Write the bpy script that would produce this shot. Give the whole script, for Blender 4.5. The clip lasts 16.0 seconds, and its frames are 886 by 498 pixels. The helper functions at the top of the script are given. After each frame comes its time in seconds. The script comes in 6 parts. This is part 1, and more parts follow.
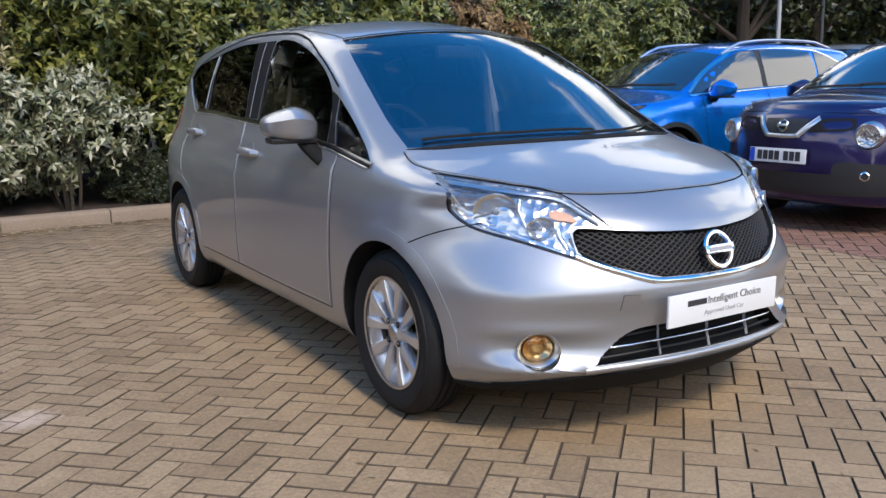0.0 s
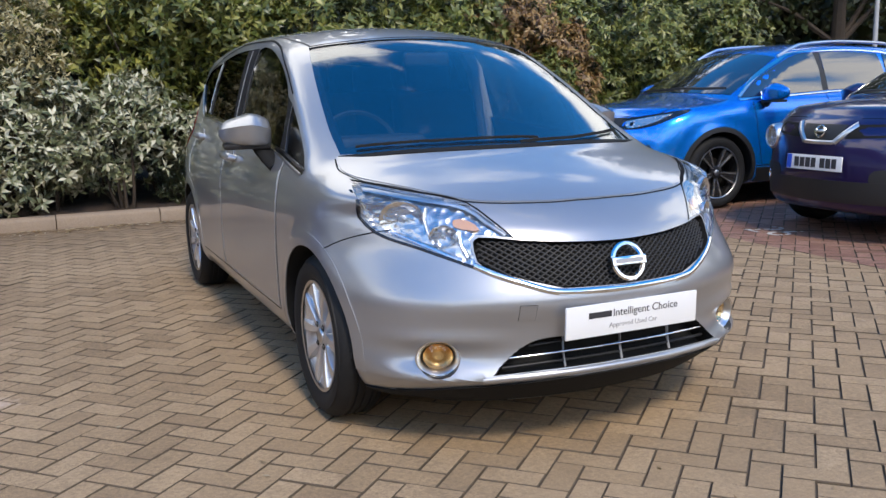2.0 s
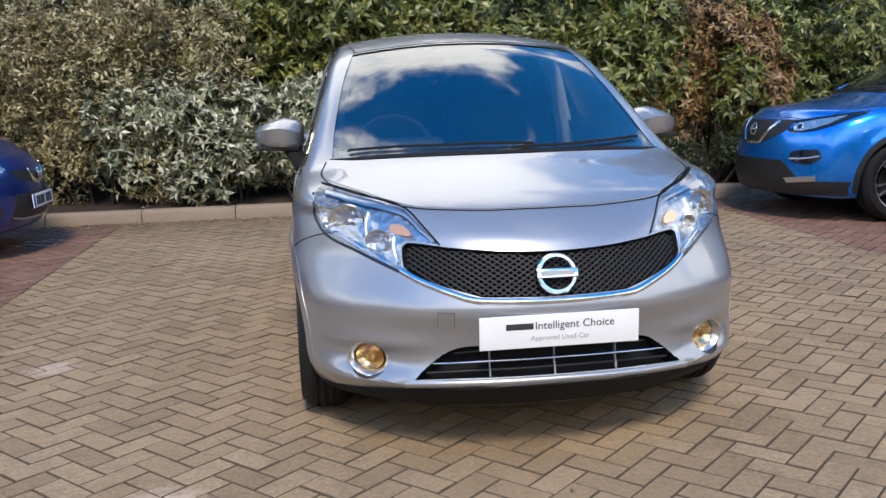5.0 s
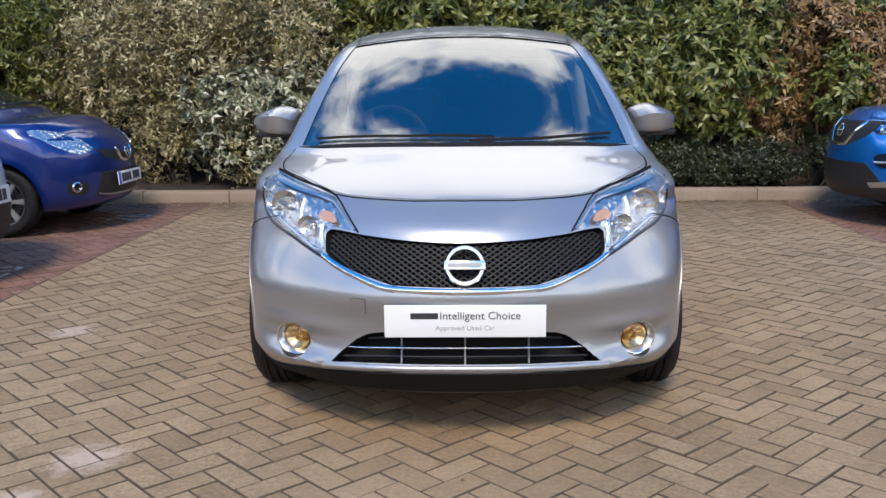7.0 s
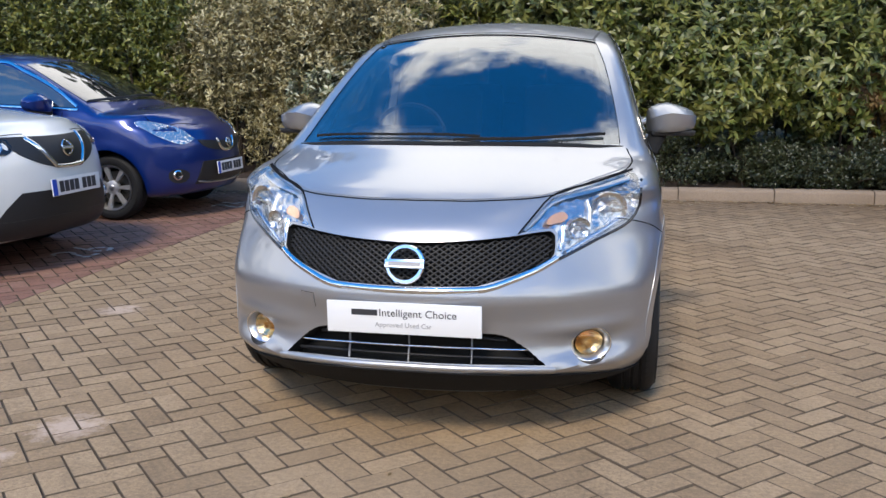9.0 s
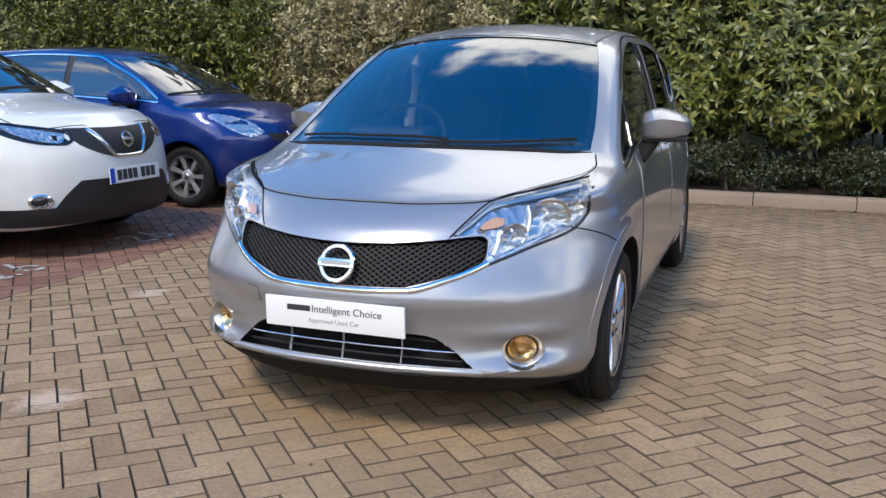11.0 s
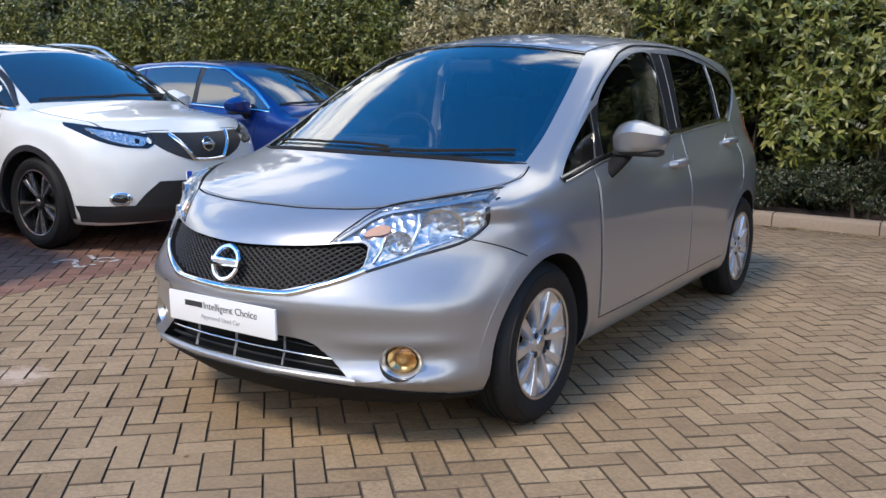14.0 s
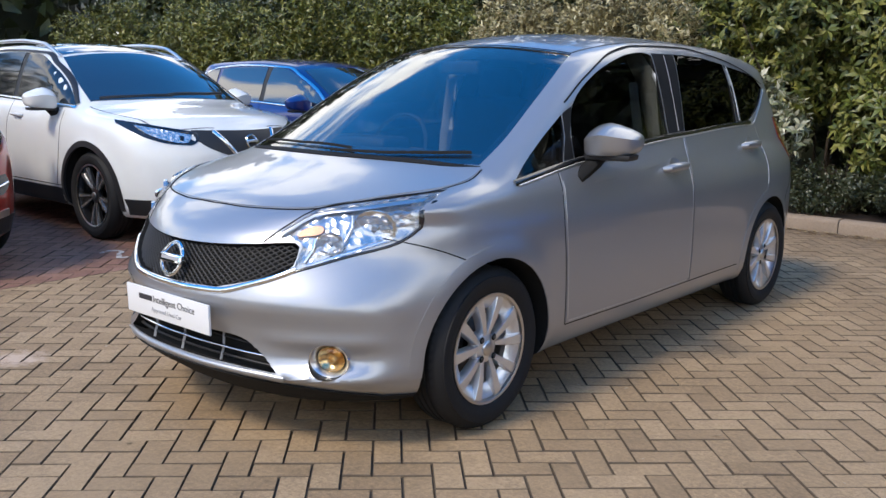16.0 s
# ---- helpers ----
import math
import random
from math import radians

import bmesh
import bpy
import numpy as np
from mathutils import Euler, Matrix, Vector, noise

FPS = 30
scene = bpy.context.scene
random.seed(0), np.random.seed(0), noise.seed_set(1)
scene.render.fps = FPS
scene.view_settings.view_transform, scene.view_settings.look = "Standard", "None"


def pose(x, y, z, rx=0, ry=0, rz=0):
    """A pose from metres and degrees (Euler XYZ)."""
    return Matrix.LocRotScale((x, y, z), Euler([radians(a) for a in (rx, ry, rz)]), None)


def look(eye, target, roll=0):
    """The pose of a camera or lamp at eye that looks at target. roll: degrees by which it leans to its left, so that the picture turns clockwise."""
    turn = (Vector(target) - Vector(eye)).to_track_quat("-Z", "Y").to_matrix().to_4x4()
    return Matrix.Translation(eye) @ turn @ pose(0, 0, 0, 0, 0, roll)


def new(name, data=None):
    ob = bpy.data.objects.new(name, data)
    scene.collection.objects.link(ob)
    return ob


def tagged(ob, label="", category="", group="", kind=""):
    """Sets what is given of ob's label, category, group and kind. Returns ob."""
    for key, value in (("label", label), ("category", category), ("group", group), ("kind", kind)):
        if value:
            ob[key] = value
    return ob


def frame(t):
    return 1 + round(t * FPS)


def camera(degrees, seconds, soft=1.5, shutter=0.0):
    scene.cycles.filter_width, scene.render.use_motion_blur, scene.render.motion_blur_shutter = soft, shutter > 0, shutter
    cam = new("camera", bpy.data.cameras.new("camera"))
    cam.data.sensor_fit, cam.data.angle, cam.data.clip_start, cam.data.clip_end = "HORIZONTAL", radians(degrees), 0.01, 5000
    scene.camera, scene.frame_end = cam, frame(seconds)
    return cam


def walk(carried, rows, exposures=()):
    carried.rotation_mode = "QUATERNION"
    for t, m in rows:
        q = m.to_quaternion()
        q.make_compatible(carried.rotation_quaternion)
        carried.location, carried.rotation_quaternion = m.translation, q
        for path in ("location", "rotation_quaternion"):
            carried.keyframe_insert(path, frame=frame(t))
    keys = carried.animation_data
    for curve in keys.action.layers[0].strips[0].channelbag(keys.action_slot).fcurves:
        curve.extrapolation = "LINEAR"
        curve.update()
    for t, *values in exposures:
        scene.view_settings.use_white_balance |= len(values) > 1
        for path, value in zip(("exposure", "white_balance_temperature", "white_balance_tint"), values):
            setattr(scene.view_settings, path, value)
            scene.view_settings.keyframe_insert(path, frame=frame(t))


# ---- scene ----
cam = camera(52.7, 16.0, soft=1.5)
PATH = [
    (0, (0.03, -0.033, 1.204), (1.049, 1.649, 0.836), -1.2),
    (0.5, (0.17, -0.204, 1.21), (1.097, 1.528, 0.834), -1.6),
    (1, (0.298, -0.31, 1.2), (1.173, 1.45, 0.826), -1.5),
    (1.5, (0.474, -0.333, 1.19), (1.32, 1.443, 0.831), -1.2),
    (2, (0.602, -0.363, 1.212), (1.412, 1.43, 0.853), -1.3),
    (2.5, (0.768, -0.479, 1.216), (1.516, 1.345, 0.877), -2.1),
    (3, (0.921, -0.592, 1.218), (1.581, 1.265, 0.882), -2.4),
    (3.5, (1.091, -0.596, 1.2), (1.671, 1.288, 0.859), -2.0),
    (4, (1.249, -0.609, 1.217), (1.734, 1.301, 0.872), -1.9),
    (4.2, (1.324, -0.639, 1.217), (1.756, 1.284, 0.874), -2.0),
    (6.3, (2.083, -0.767, 1.224), (2.132, 1.2, 0.864), -0.4),
    (6.5, (2.169, -0.802, 1.215), (2.182, 1.166, 0.859), -0.4),
    (7, (2.34, -0.807, 1.213), (2.278, 1.159, 0.848), -0.5),
    (7.5, (2.504, -0.737, 1.206), (2.37, 1.224, 0.834), -0.0),
    (8, (2.644, -0.716, 1.22), (2.419, 1.236, 0.847), 0.1),
    (8.5, (2.868, -0.75, 1.233), (2.536, 1.187, 0.862), -0.4),
    (8.7, (2.944, -0.763, 1.234), (2.577, 1.167, 0.86), -0.4),
    (10.8, (3.593, -0.63, 1.277), (2.928, 1.214, 0.882), 0.2),
    (11, (3.679, -0.622, 1.275), (2.989, 1.214, 0.882), 0.3),
    (11.5, (3.818, -0.56, 1.259), (3.089, 1.262, 0.872), 0.8),
    (12, (3.965, -0.441, 1.263), (3.185, 1.36, 0.88), 1.3),
    (12.5, (4.097, -0.374, 1.272), (3.234, 1.389, 0.885), 0.8),
    (13, (4.326, -0.32, 1.274), (3.371, 1.398, 0.902), 0.4),
    (13.5, (4.48, -0.245, 1.264), (3.447, 1.427, 0.898), 0.3),
    (14, (4.607, -0.09, 1.247), (3.51, 1.544, 0.886), 0.8),
    (14.5, (4.704, 0.033, 1.264), (3.54, 1.618, 0.897), 1.0),
    (15, (4.861, 0.146, 1.267), (3.62, 1.671, 0.9), 0.6),
    (15.5, (5.018, 0.241, 1.278), (3.723, 1.718, 0.905), 0.8),
    (16, (5.089, 0.286, 1.273), (3.791, 1.763, 0.903), 0.9),
]
walk(cam, [(t, look(eye, target, roll)) for t, eye, target, roll in PATH])

# ---- world, sun, exposure ----
SUN_ELEV, SUN_AZ = 48.0, 186.0      # azimuth in degrees, counted from +y towards +x
world = bpy.data.worlds.new("sky")
scene.world = world
world.use_nodes = True
wn = world.node_tree.nodes
wl = world.node_tree.links
sky = wn.new("ShaderNodeTexSky")
sky.sky_type = 'NISHITA'
sky.sun_disc = False
sky.sun_elevation = radians(SUN_ELEV)
sky.sun_rotation = radians(SUN_AZ)
sky.altitude, sky.air_density, sky.dust_density, sky.ozone_density = 50, 1.0, 0.3, 3.0
# broken fair-weather cloud over the whole dome
wco = wn.new("ShaderNodeTexCoord")
wsep = wn.new("ShaderNodeSeparateXYZ")
wadd = wn.new("ShaderNodeMath"); wadd.operation = 'ADD'; wadd.inputs[1].default_value = 0.28
wdx = wn.new("ShaderNodeMath"); wdx.operation = 'DIVIDE'
wdy = wn.new("ShaderNodeMath"); wdy.operation = 'DIVIDE'
wcomb = wn.new("ShaderNodeCombineXYZ")
wnoise = wn.new("ShaderNodeTexNoise")
wnoise.inputs["Scale"].default_value = 2.6
wnoise.inputs["Detail"].default_value = 7.0
wnoise.inputs["Roughness"].default_value = 0.56
wramp = wn.new("ShaderNodeMapRange")
wramp.interpolation_type = 'SMOOTHSTEP'
wramp.inputs["From Min"].default_value = 0.50
wramp.inputs["From Max"].default_value = 0.64
wmix = wn.new("ShaderNodeMix"); wmix.data_type = 'RGBA'
wmix.inputs["B"].default_value = (11.0, 10.8, 10.6, 1)
wl.new(wco.outputs["Generated"], wsep.inputs[0])
wl.new(wsep.outputs["Z"], wadd.inputs[0])
wl.new(wsep.outputs["X"], wdx.inputs[0]); wl.new(wadd.outputs[0], wdx.inputs[1])
wl.new(wsep.outputs["Y"], wdy.inputs[0]); wl.new(wadd.outputs[0], wdy.inputs[1])
wl.new(wdx.outputs[0], wcomb.inputs["X"]); wl.new(wdy.outputs[0], wcomb.inputs["Y"])
wcomb.inputs["Z"].default_value = 3.4
wl.new(wcomb.outputs[0], wnoise.inputs["Vector"])
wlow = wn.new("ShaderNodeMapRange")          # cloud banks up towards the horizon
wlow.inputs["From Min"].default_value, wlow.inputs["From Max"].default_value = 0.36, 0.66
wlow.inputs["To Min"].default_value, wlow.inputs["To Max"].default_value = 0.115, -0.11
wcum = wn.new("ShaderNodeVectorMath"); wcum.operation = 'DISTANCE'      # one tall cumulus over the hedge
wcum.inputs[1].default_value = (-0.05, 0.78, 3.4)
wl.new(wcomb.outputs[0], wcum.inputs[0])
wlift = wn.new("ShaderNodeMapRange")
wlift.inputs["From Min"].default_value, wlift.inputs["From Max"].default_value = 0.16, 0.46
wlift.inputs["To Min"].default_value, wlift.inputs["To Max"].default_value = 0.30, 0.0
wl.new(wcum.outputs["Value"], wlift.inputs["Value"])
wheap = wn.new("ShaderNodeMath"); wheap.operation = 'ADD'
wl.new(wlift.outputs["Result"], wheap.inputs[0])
wsum = wn.new("ShaderNodeMath"); wsum.operation = 'ADD'
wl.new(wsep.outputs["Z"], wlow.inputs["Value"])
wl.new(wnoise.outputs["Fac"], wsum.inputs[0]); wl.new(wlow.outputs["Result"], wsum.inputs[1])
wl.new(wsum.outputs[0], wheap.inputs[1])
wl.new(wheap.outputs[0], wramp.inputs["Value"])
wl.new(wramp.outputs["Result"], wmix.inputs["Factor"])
whsv = wn.new("ShaderNodeHueSaturation")
whsv.inputs["Saturation"].default_value, whsv.inputs["Value"].default_value = 1.38, 1.6
wl.new(sky.outputs["Color"], whsv.inputs["Color"])
wl.new(whsv.outputs["Color"], wmix.inputs["A"])
wbg = wn["Background"]
wl.new(wmix.outputs["Result"], wbg.inputs["Color"])
wbg.inputs["Strength"].default_value = 0.15

sun_data = bpy.data.lights.new("sun", 'SUN')
sun_data.energy, sun_data.angle, sun_data.color = 2.5, radians(12), (1.0, 0.89, 0.74)
sun = new("sun", sun_data)
_az, _el = radians(SUN_AZ), radians(SUN_ELEV)
sun.matrix_world = look((20 * math.sin(_az) * math.cos(_el), 20 * math.cos(_az) * math.cos(_el), 20 * math.sin(_el)), (0, 0, 0))
scene.view_settings.exposure = 0.50

# ---- materials ----
def material(name):
    m = bpy.data.materials.new(name)
    m.use_nodes = True
    return m, m.node_tree.nodes, m.node_tree.links, m.node_tree.nodes["Principled BSDF"]


def coords(n, l, scale=1.0, world_space=False):
    tc = n.new("ShaderNodeNewGeometry" if world_space else "ShaderNodeTexCoord")
    mp = n.new("ShaderNodeMapping")
    mp.inputs["Scale"].default_value = (scale,) * 3
    l.new(tc.outputs["Position" if world_space else "Object"], mp.inputs["Vector"])
    return mp.outputs["Vector"]


def noise_tex(n, l, vec, scale, detail=4.0, rough=0.6):
    t = n.new("ShaderNodeTexNoise")
    t.inputs["Scale"].default_value, t.inputs["Detail"].default_value, t.inputs["Roughness"].default_value = scale, detail, rough
    l.new(vec, t.inputs["Vector"])
    return t.outputs["Fac"]


def ramp(n, l, fac, stops):
    r = n.new("ShaderNodeValToRGB")
    e = r.color_ramp.elements
    while len(e) < len(stops):
        e.new(0.5)
    for el, (p, c) in zip(e, stops):
        el.position, el.color = p, (*c, 1)
    l.new(fac, r.inputs["Fac"])
    return r.outputs["Color"]


def mix(n, l, fac, a, b, kind='MIX'):
    m = n.new("ShaderNodeMix")
    m.data_type, m.blend_type = 'RGBA', kind
    for v, s in ((fac, "Factor"), (a, "A"), (b, "B")):
        if isinstance(v, (int, float)):
            m.inputs[s].default_value = v
        elif isinstance(v, tuple):
            m.inputs[s].default_value = (*v, 1)
        else:
            l.new(v, m.inputs[s])
    return m.outputs["Result"]


def bump(n, l, fac, strength, dist, b):
    k = n.new("ShaderNodeBump")
    k.inputs["Strength"].default_value, k.inputs["Distance"].default_value = strength, dist
    l.new(fac, k.inputs["Height"])
    l.new(k.outputs["Normal"], b.inputs["Normal"])


def plain(name, col, rough=0.5, metal=0.0, coat=0.0, vary=0.06, grain=80.0):
    """A finish with faint blotches and a little unevenness in its gloss."""
    m, n, l, b = material(name)
    v = coords(n, l)
    f = noise_tex(n, l, v, 3.0, 3)
    g = noise_tex(n, l, v, grain, 2)
    lo = tuple(c * (1 - vary) for c in col)
    hi = tuple(min(1, c * (1 + vary)) for c in col)
    l.new(mix(n, l, f, lo, hi), b.inputs["Base Color"])
    mr = n.new("ShaderNodeMapRange")
    mr.inputs["To Min"].default_value, mr.inputs["To Max"].default_value = max(0.02, rough - 0.05), rough + 0.05
    l.new(g, mr.inputs["Value"])
    l.new(mr.outputs["Result"], b.inputs["Roughness"])
    b.inputs["Metallic"].default_value = metal
    b.inputs["Coat Weight"].default_value = coat
    b.inputs["Coat Roughness"].default_value = 0.03
    return m


def car_paint(name, col, metal=0.75, rough=0.32, flake=0.1, dusty=0.10):
    """Basecoat with metal flakes under a clear coat, with faint road dust low down in the grain."""
    m, n, l, b = material(name)
    v = coords(n, l)
    fl = noise_tex(n, l, v, 900, 1)
    dust = noise_tex(n, l, v, 2.2, 5)
    lo = tuple(c * (1 - flake) for c in col)
    hi = tuple(min(1, c * (1 + flake)) for c in col)
    c1 = mix(n, l, fl, lo, hi)
    d = n.new("ShaderNodeMapRange")
    d.inputs["From Min"].default_value, d.inputs["From Max"].default_value, d.inputs["To Max"].default_value = 0.5, 0.8, dusty
    l.new(dust, d.inputs["Value"])
    l.new(mix(n, l, d.outputs["Result"], c1, (0.25, 0.23, 0.2)), b.inputs["Base Color"])
    b.inputs["Metallic"].default_value, b.inputs["Roughness"].default_value = metal, rough
    b.inputs["Coat Weight"].default_value, b.inputs["Coat Roughness"].default_value, b.inputs["Coat IOR"].default_value = 1.0, 0.03, 1.5
    return m


def glass_mat(name, tint, gloss=0.05, edge=0.9):
    """A thin pane: what is behind shows darkened by the tint, and the surface mirrors the sky."""
    m, n, l, b = material(name)
    n.remove(b)
    out = n["Material Output"]
    tr = n.new("ShaderNodeBsdfTransparent"); tr.inputs["Color"].default_value = (*tint, 1)
    gl = n.new("ShaderNodeBsdfGlossy"); gl.inputs["Roughness"].default_value = 0.012
    lw = n.new("ShaderNodeLayerWeight"); lw.inputs["Blend"].default_value = 0.5
    pw = n.new("ShaderNodeMath"); pw.operation = 'POWER'; pw.inputs[1].default_value = 4.0
    l.new(lw.outputs["Facing"], pw.inputs[0])
    fr = n.new("ShaderNodeMapRange"); fr.inputs["To Min"].default_value, fr.inputs["To Max"].default_value = gloss, edge
    l.new(pw.outputs[0], fr.inputs["Value"])
    mx = n.new("ShaderNodeMixShader")
    l.new(fr.outputs[0], mx.inputs[0]); l.new(tr.outputs[0], mx.inputs[1]); l.new(gl.outputs[0], mx.inputs[2])
    l.new(mx.outputs[0], out.inputs["Surface"])
    return m


def paver_mat(name, stops, by_island):
    m, n, l, b = material(name)
    v = coords(n, l, 1.0, True)
    if by_island:
        rnd = n.new("ShaderNodeNewGeometry").outputs["Random Per Island"]
    else:
        rnd = n.new("ShaderNodeObjectInfo").outputs["Random"]
    c = ramp(n, l, rnd, stops)
    grain = noise_tex(n, l, v, 260, 3, 0.7)
    blot = noise_tex(n, l, v, 7, 6, 0.75)
    mott = noise_tex(n, l, v, 55, 4, 0.7)
    big = noise_tex(n, l, v, 0.9, 4, 0.6)
    gmap = n.new("ShaderNodeMapRange"); gmap.inputs["From Min"].default_value, gmap.inputs["From Max"].default_value = 0.37, 0.63
    gmap.inputs["To Min"].default_value, gmap.inputs["To Max"].default_value = 0.60, 1.36
    gmul = n.new("ShaderNodeMath"); gmul.operation = 'MULTIPLY_ADD'; gmul.inputs[1].default_value = 0.5
    ghalf = n.new("ShaderNodeMath"); ghalf.operation = 'MULTIPLY'; ghalf.inputs[1].default_value = 0.5
    l.new(mott, ghalf.inputs[0]); l.new(grain, gmul.inputs[0]); l.new(ghalf.outputs[0], gmul.inputs[2])
    l.new(gmul.outputs[0], gmap.inputs["Value"])
    hs = n.new("ShaderNodeHueSaturation"); l.new(c, hs.inputs["Color"]); l.new(gmap.outputs["Result"], hs.inputs["Value"])
    st = n.new("ShaderNodeMapRange"); st.inputs["From Min"].default_value, st.inputs["From Max"].default_value, st.inputs["To Max"].default_value = 0.48, 0.72, 0.55
    l.new(blot, st.inputs["Value"])
    c2 = mix(n, l, st.outputs["Result"], hs.outputs["Color"], tuple(k * 0.55 for k in stops[0][1]))
    st2 = n.new("ShaderNodeMapRange"); st2.inputs["From Min"].default_value, st2.inputs["From Max"].default_value, st2.inputs["To Max"].default_value = 0.42, 0.72, 0.4
    l.new(big, st2.inputs["Value"])
    col = mix(n, l, st2.outputs["Result"], c2, tuple(k * 1.12 for k in stops[-1][1]))
    for at, rad in (((1.07, 1.94, 0), 0.24), ((0.98, 1.66, 0), 0.12), ((0.32, 3.48, 0), 0.22), ((3.9, 1.1, 0), 0.10)):     # dried pale spills
        dn = n.new("ShaderNodeVectorMath"); dn.operation = 'DISTANCE'
        dn.inputs[1].default_value = at
        l.new(v, dn.inputs[0])
        dm = n.new("ShaderNodeMapRange")
        dm.inputs["From Min"].default_value, dm.inputs["From Max"].default_value, dm.inputs["To Min"].default_value, dm.inputs["To Max"].default_value = 0.0, rad, 0.50, -0.25
        l.new(dn.outputs["Value"], dm.inputs["Value"])
        ad = n.new("ShaderNodeMath"); ad.operation = 'ADD'
        l.new(dm.outputs["Result"], ad.inputs[0]); l.new(noise_tex(n, l, v, 24, 4, 0.7), ad.inputs[1])
        th = n.new("ShaderNodeMapRange")
        th.inputs["From Min"].default_value, th.inputs["From Max"].default_value, th.inputs["To Max"].default_value = 0.55, 0.85, 0.58
        l.new(ad.outputs[0], th.inputs["Value"])
        col = mix(n, l, th.outputs["Result"], col, (0.56, 0.43, 0.34))
    # brown that strengthens towards the kerb, broken up by noise
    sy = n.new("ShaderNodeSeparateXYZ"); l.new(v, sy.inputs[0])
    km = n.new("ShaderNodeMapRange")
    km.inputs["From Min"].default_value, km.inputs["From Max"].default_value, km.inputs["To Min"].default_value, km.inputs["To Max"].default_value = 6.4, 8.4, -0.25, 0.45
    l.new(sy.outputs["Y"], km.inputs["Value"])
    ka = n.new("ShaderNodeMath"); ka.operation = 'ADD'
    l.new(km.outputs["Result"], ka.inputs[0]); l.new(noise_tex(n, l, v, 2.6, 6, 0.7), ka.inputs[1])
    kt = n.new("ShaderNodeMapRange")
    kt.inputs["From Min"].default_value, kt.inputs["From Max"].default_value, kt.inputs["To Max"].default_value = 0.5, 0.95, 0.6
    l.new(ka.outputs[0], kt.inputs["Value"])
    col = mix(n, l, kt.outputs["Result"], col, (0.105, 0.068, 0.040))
    l.new(col, b.inputs["Base Color"])
    b.inputs["Roughness"].default_value = 0.85
    bump(n, l, grain, 0.5, 0.002, b)
    return m


def leaf_mat(name, dark, light, third=None):
    m, n, l, b = material(name)
    rnd = n.new("ShaderNodeNewGeometry").outputs["Random Per Island"]
    v = coords(n, l)
    stops = [(0.0, dark), (0.55, light)] if third is None else [(0.0, dark), (0.5, light), (0.82, third)]
    c = ramp(n, l, rnd, stops)
    f = noise_tex(n, l, v, 1.3, 3)
    l.new(mix(n, l, f, c, tuple(k * 0.5 for k in dark), 'MIX'), b.inputs["Base Color"])
    b.inputs["Roughness"].default_value = 0.42
    b.inputs["Specular IOR Level"].default_value = 0.45
    b.inputs["Subsurface Weight"].default_value = 0.0
    b.inputs["Transmission Weight"].default_value = 0.0
    return m


M = {}
M["silver"] = car_paint("silver_paint", (0.350, 0.357, 0.374), 0.67, 0.33, 0.1)
M["silver"].node_tree.nodes["Principled BSDF"].inputs["Coat Weight"].default_value = 0.85
M["blue"] = car_paint("vivid_blue_paint", (0.0, 0.19, 0.70), 0.7, 0.26, 0.05, 0.02)
M["purple"] = car_paint("dark_purple_paint", (0.011, 0.005, 0.060), 0.5, 0.3, 0.1, 0.015)
M["white"] = car_paint("white_paint", (0.64, 0.65, 0.635), 0.0, 0.35, 0.02)
M["deepblue"] = car_paint("deep_blue_paint", (0.0, 0.016, 0.135), 0.35, 0.3, 0.1, 0.01)
M["red"] = car_paint("red_paint", (0.30, 0.02, 0.012), 0.5, 0.3, 0.1)
M["farsilver"] = car_paint("pale_silver_paint", (0.5, 0.5, 0.5), 0.8, 0.3, 0.1)
M["chrome"] = plain("chrome", (0.82, 0.83, 0.85), 0.09, 1.0)
M["satin"] = plain("satin_silver", (0.62, 0.62, 0.63), 0.3, 1.0)
M["strip"] = plain("brushed_strip", (0.46, 0.46, 0.47), 0.40, 0.85)
M["alloy"] = plain("alloy", (0.72, 0.72, 0.73), 0.30, 0.8, 0.4)
M["darkalloy"] = plain("dark_machined_alloy", (0.55, 0.55, 0.56), 0.25, 0.9, 0.4)
M["blackalloy"] = plain("black_alloy", (0.02, 0.02, 0.022), 0.25, 0.4, 0.5)
M["disc"] = plain("brake_steel", (0.10, 0.095, 0.09), 0.5, 0.9)
M["rubber"] = plain("tyre_rubber", (0.0075, 0.0075, 0.008), 0.7, 0, 0, 0.25)
M["rubber"].node_tree.nodes["Principled BSDF"].inputs["Specular IOR Level"].default_value = 0.35
M["black"] = plain("black_plastic", (0.012, 0.012, 0.013), 0.5, 0, 0, 0.15)
M["gloss"] = plain("gloss_black", (0.01, 0.01, 0.011), 0.12, 0, 0.6, 0.1)
M["liner"] = plain("wheel_well_liner", (0.008, 0.008, 0.008), 0.85, 0, 0, 0.3)
M["liner"].node_tree.nodes["Principled BSDF"].inputs["Specular IOR Level"].default_value = 0.25
M["interior"] = plain("dark_trim", (0.02, 0.02, 0.022), 0.6, 0, 0, 0.15)
M["seat"] = plain("seat_cloth", (0.03, 0.03, 0.033), 0.9, 0, 0, 0.2)
M["pale"] = plain("pale_grey_trim", (0.5, 0.5, 0.5), 0.7, 0, 0, 0.05)
M["platewhite"] = plain("white_plate_plastic", (0.72, 0.72, 0.72), 0.3, 0, 0.2, 0.02)
M["ink"] = plain("dark_ink", (0.03, 0.03, 0.035), 0.5)
M["inkgrey"] = plain("grey_ink", (0.3, 0.3, 0.31), 0.5)
M["plateblue"] = plain("blue_plate_band", (0.02, 0.08, 0.5), 0.35)
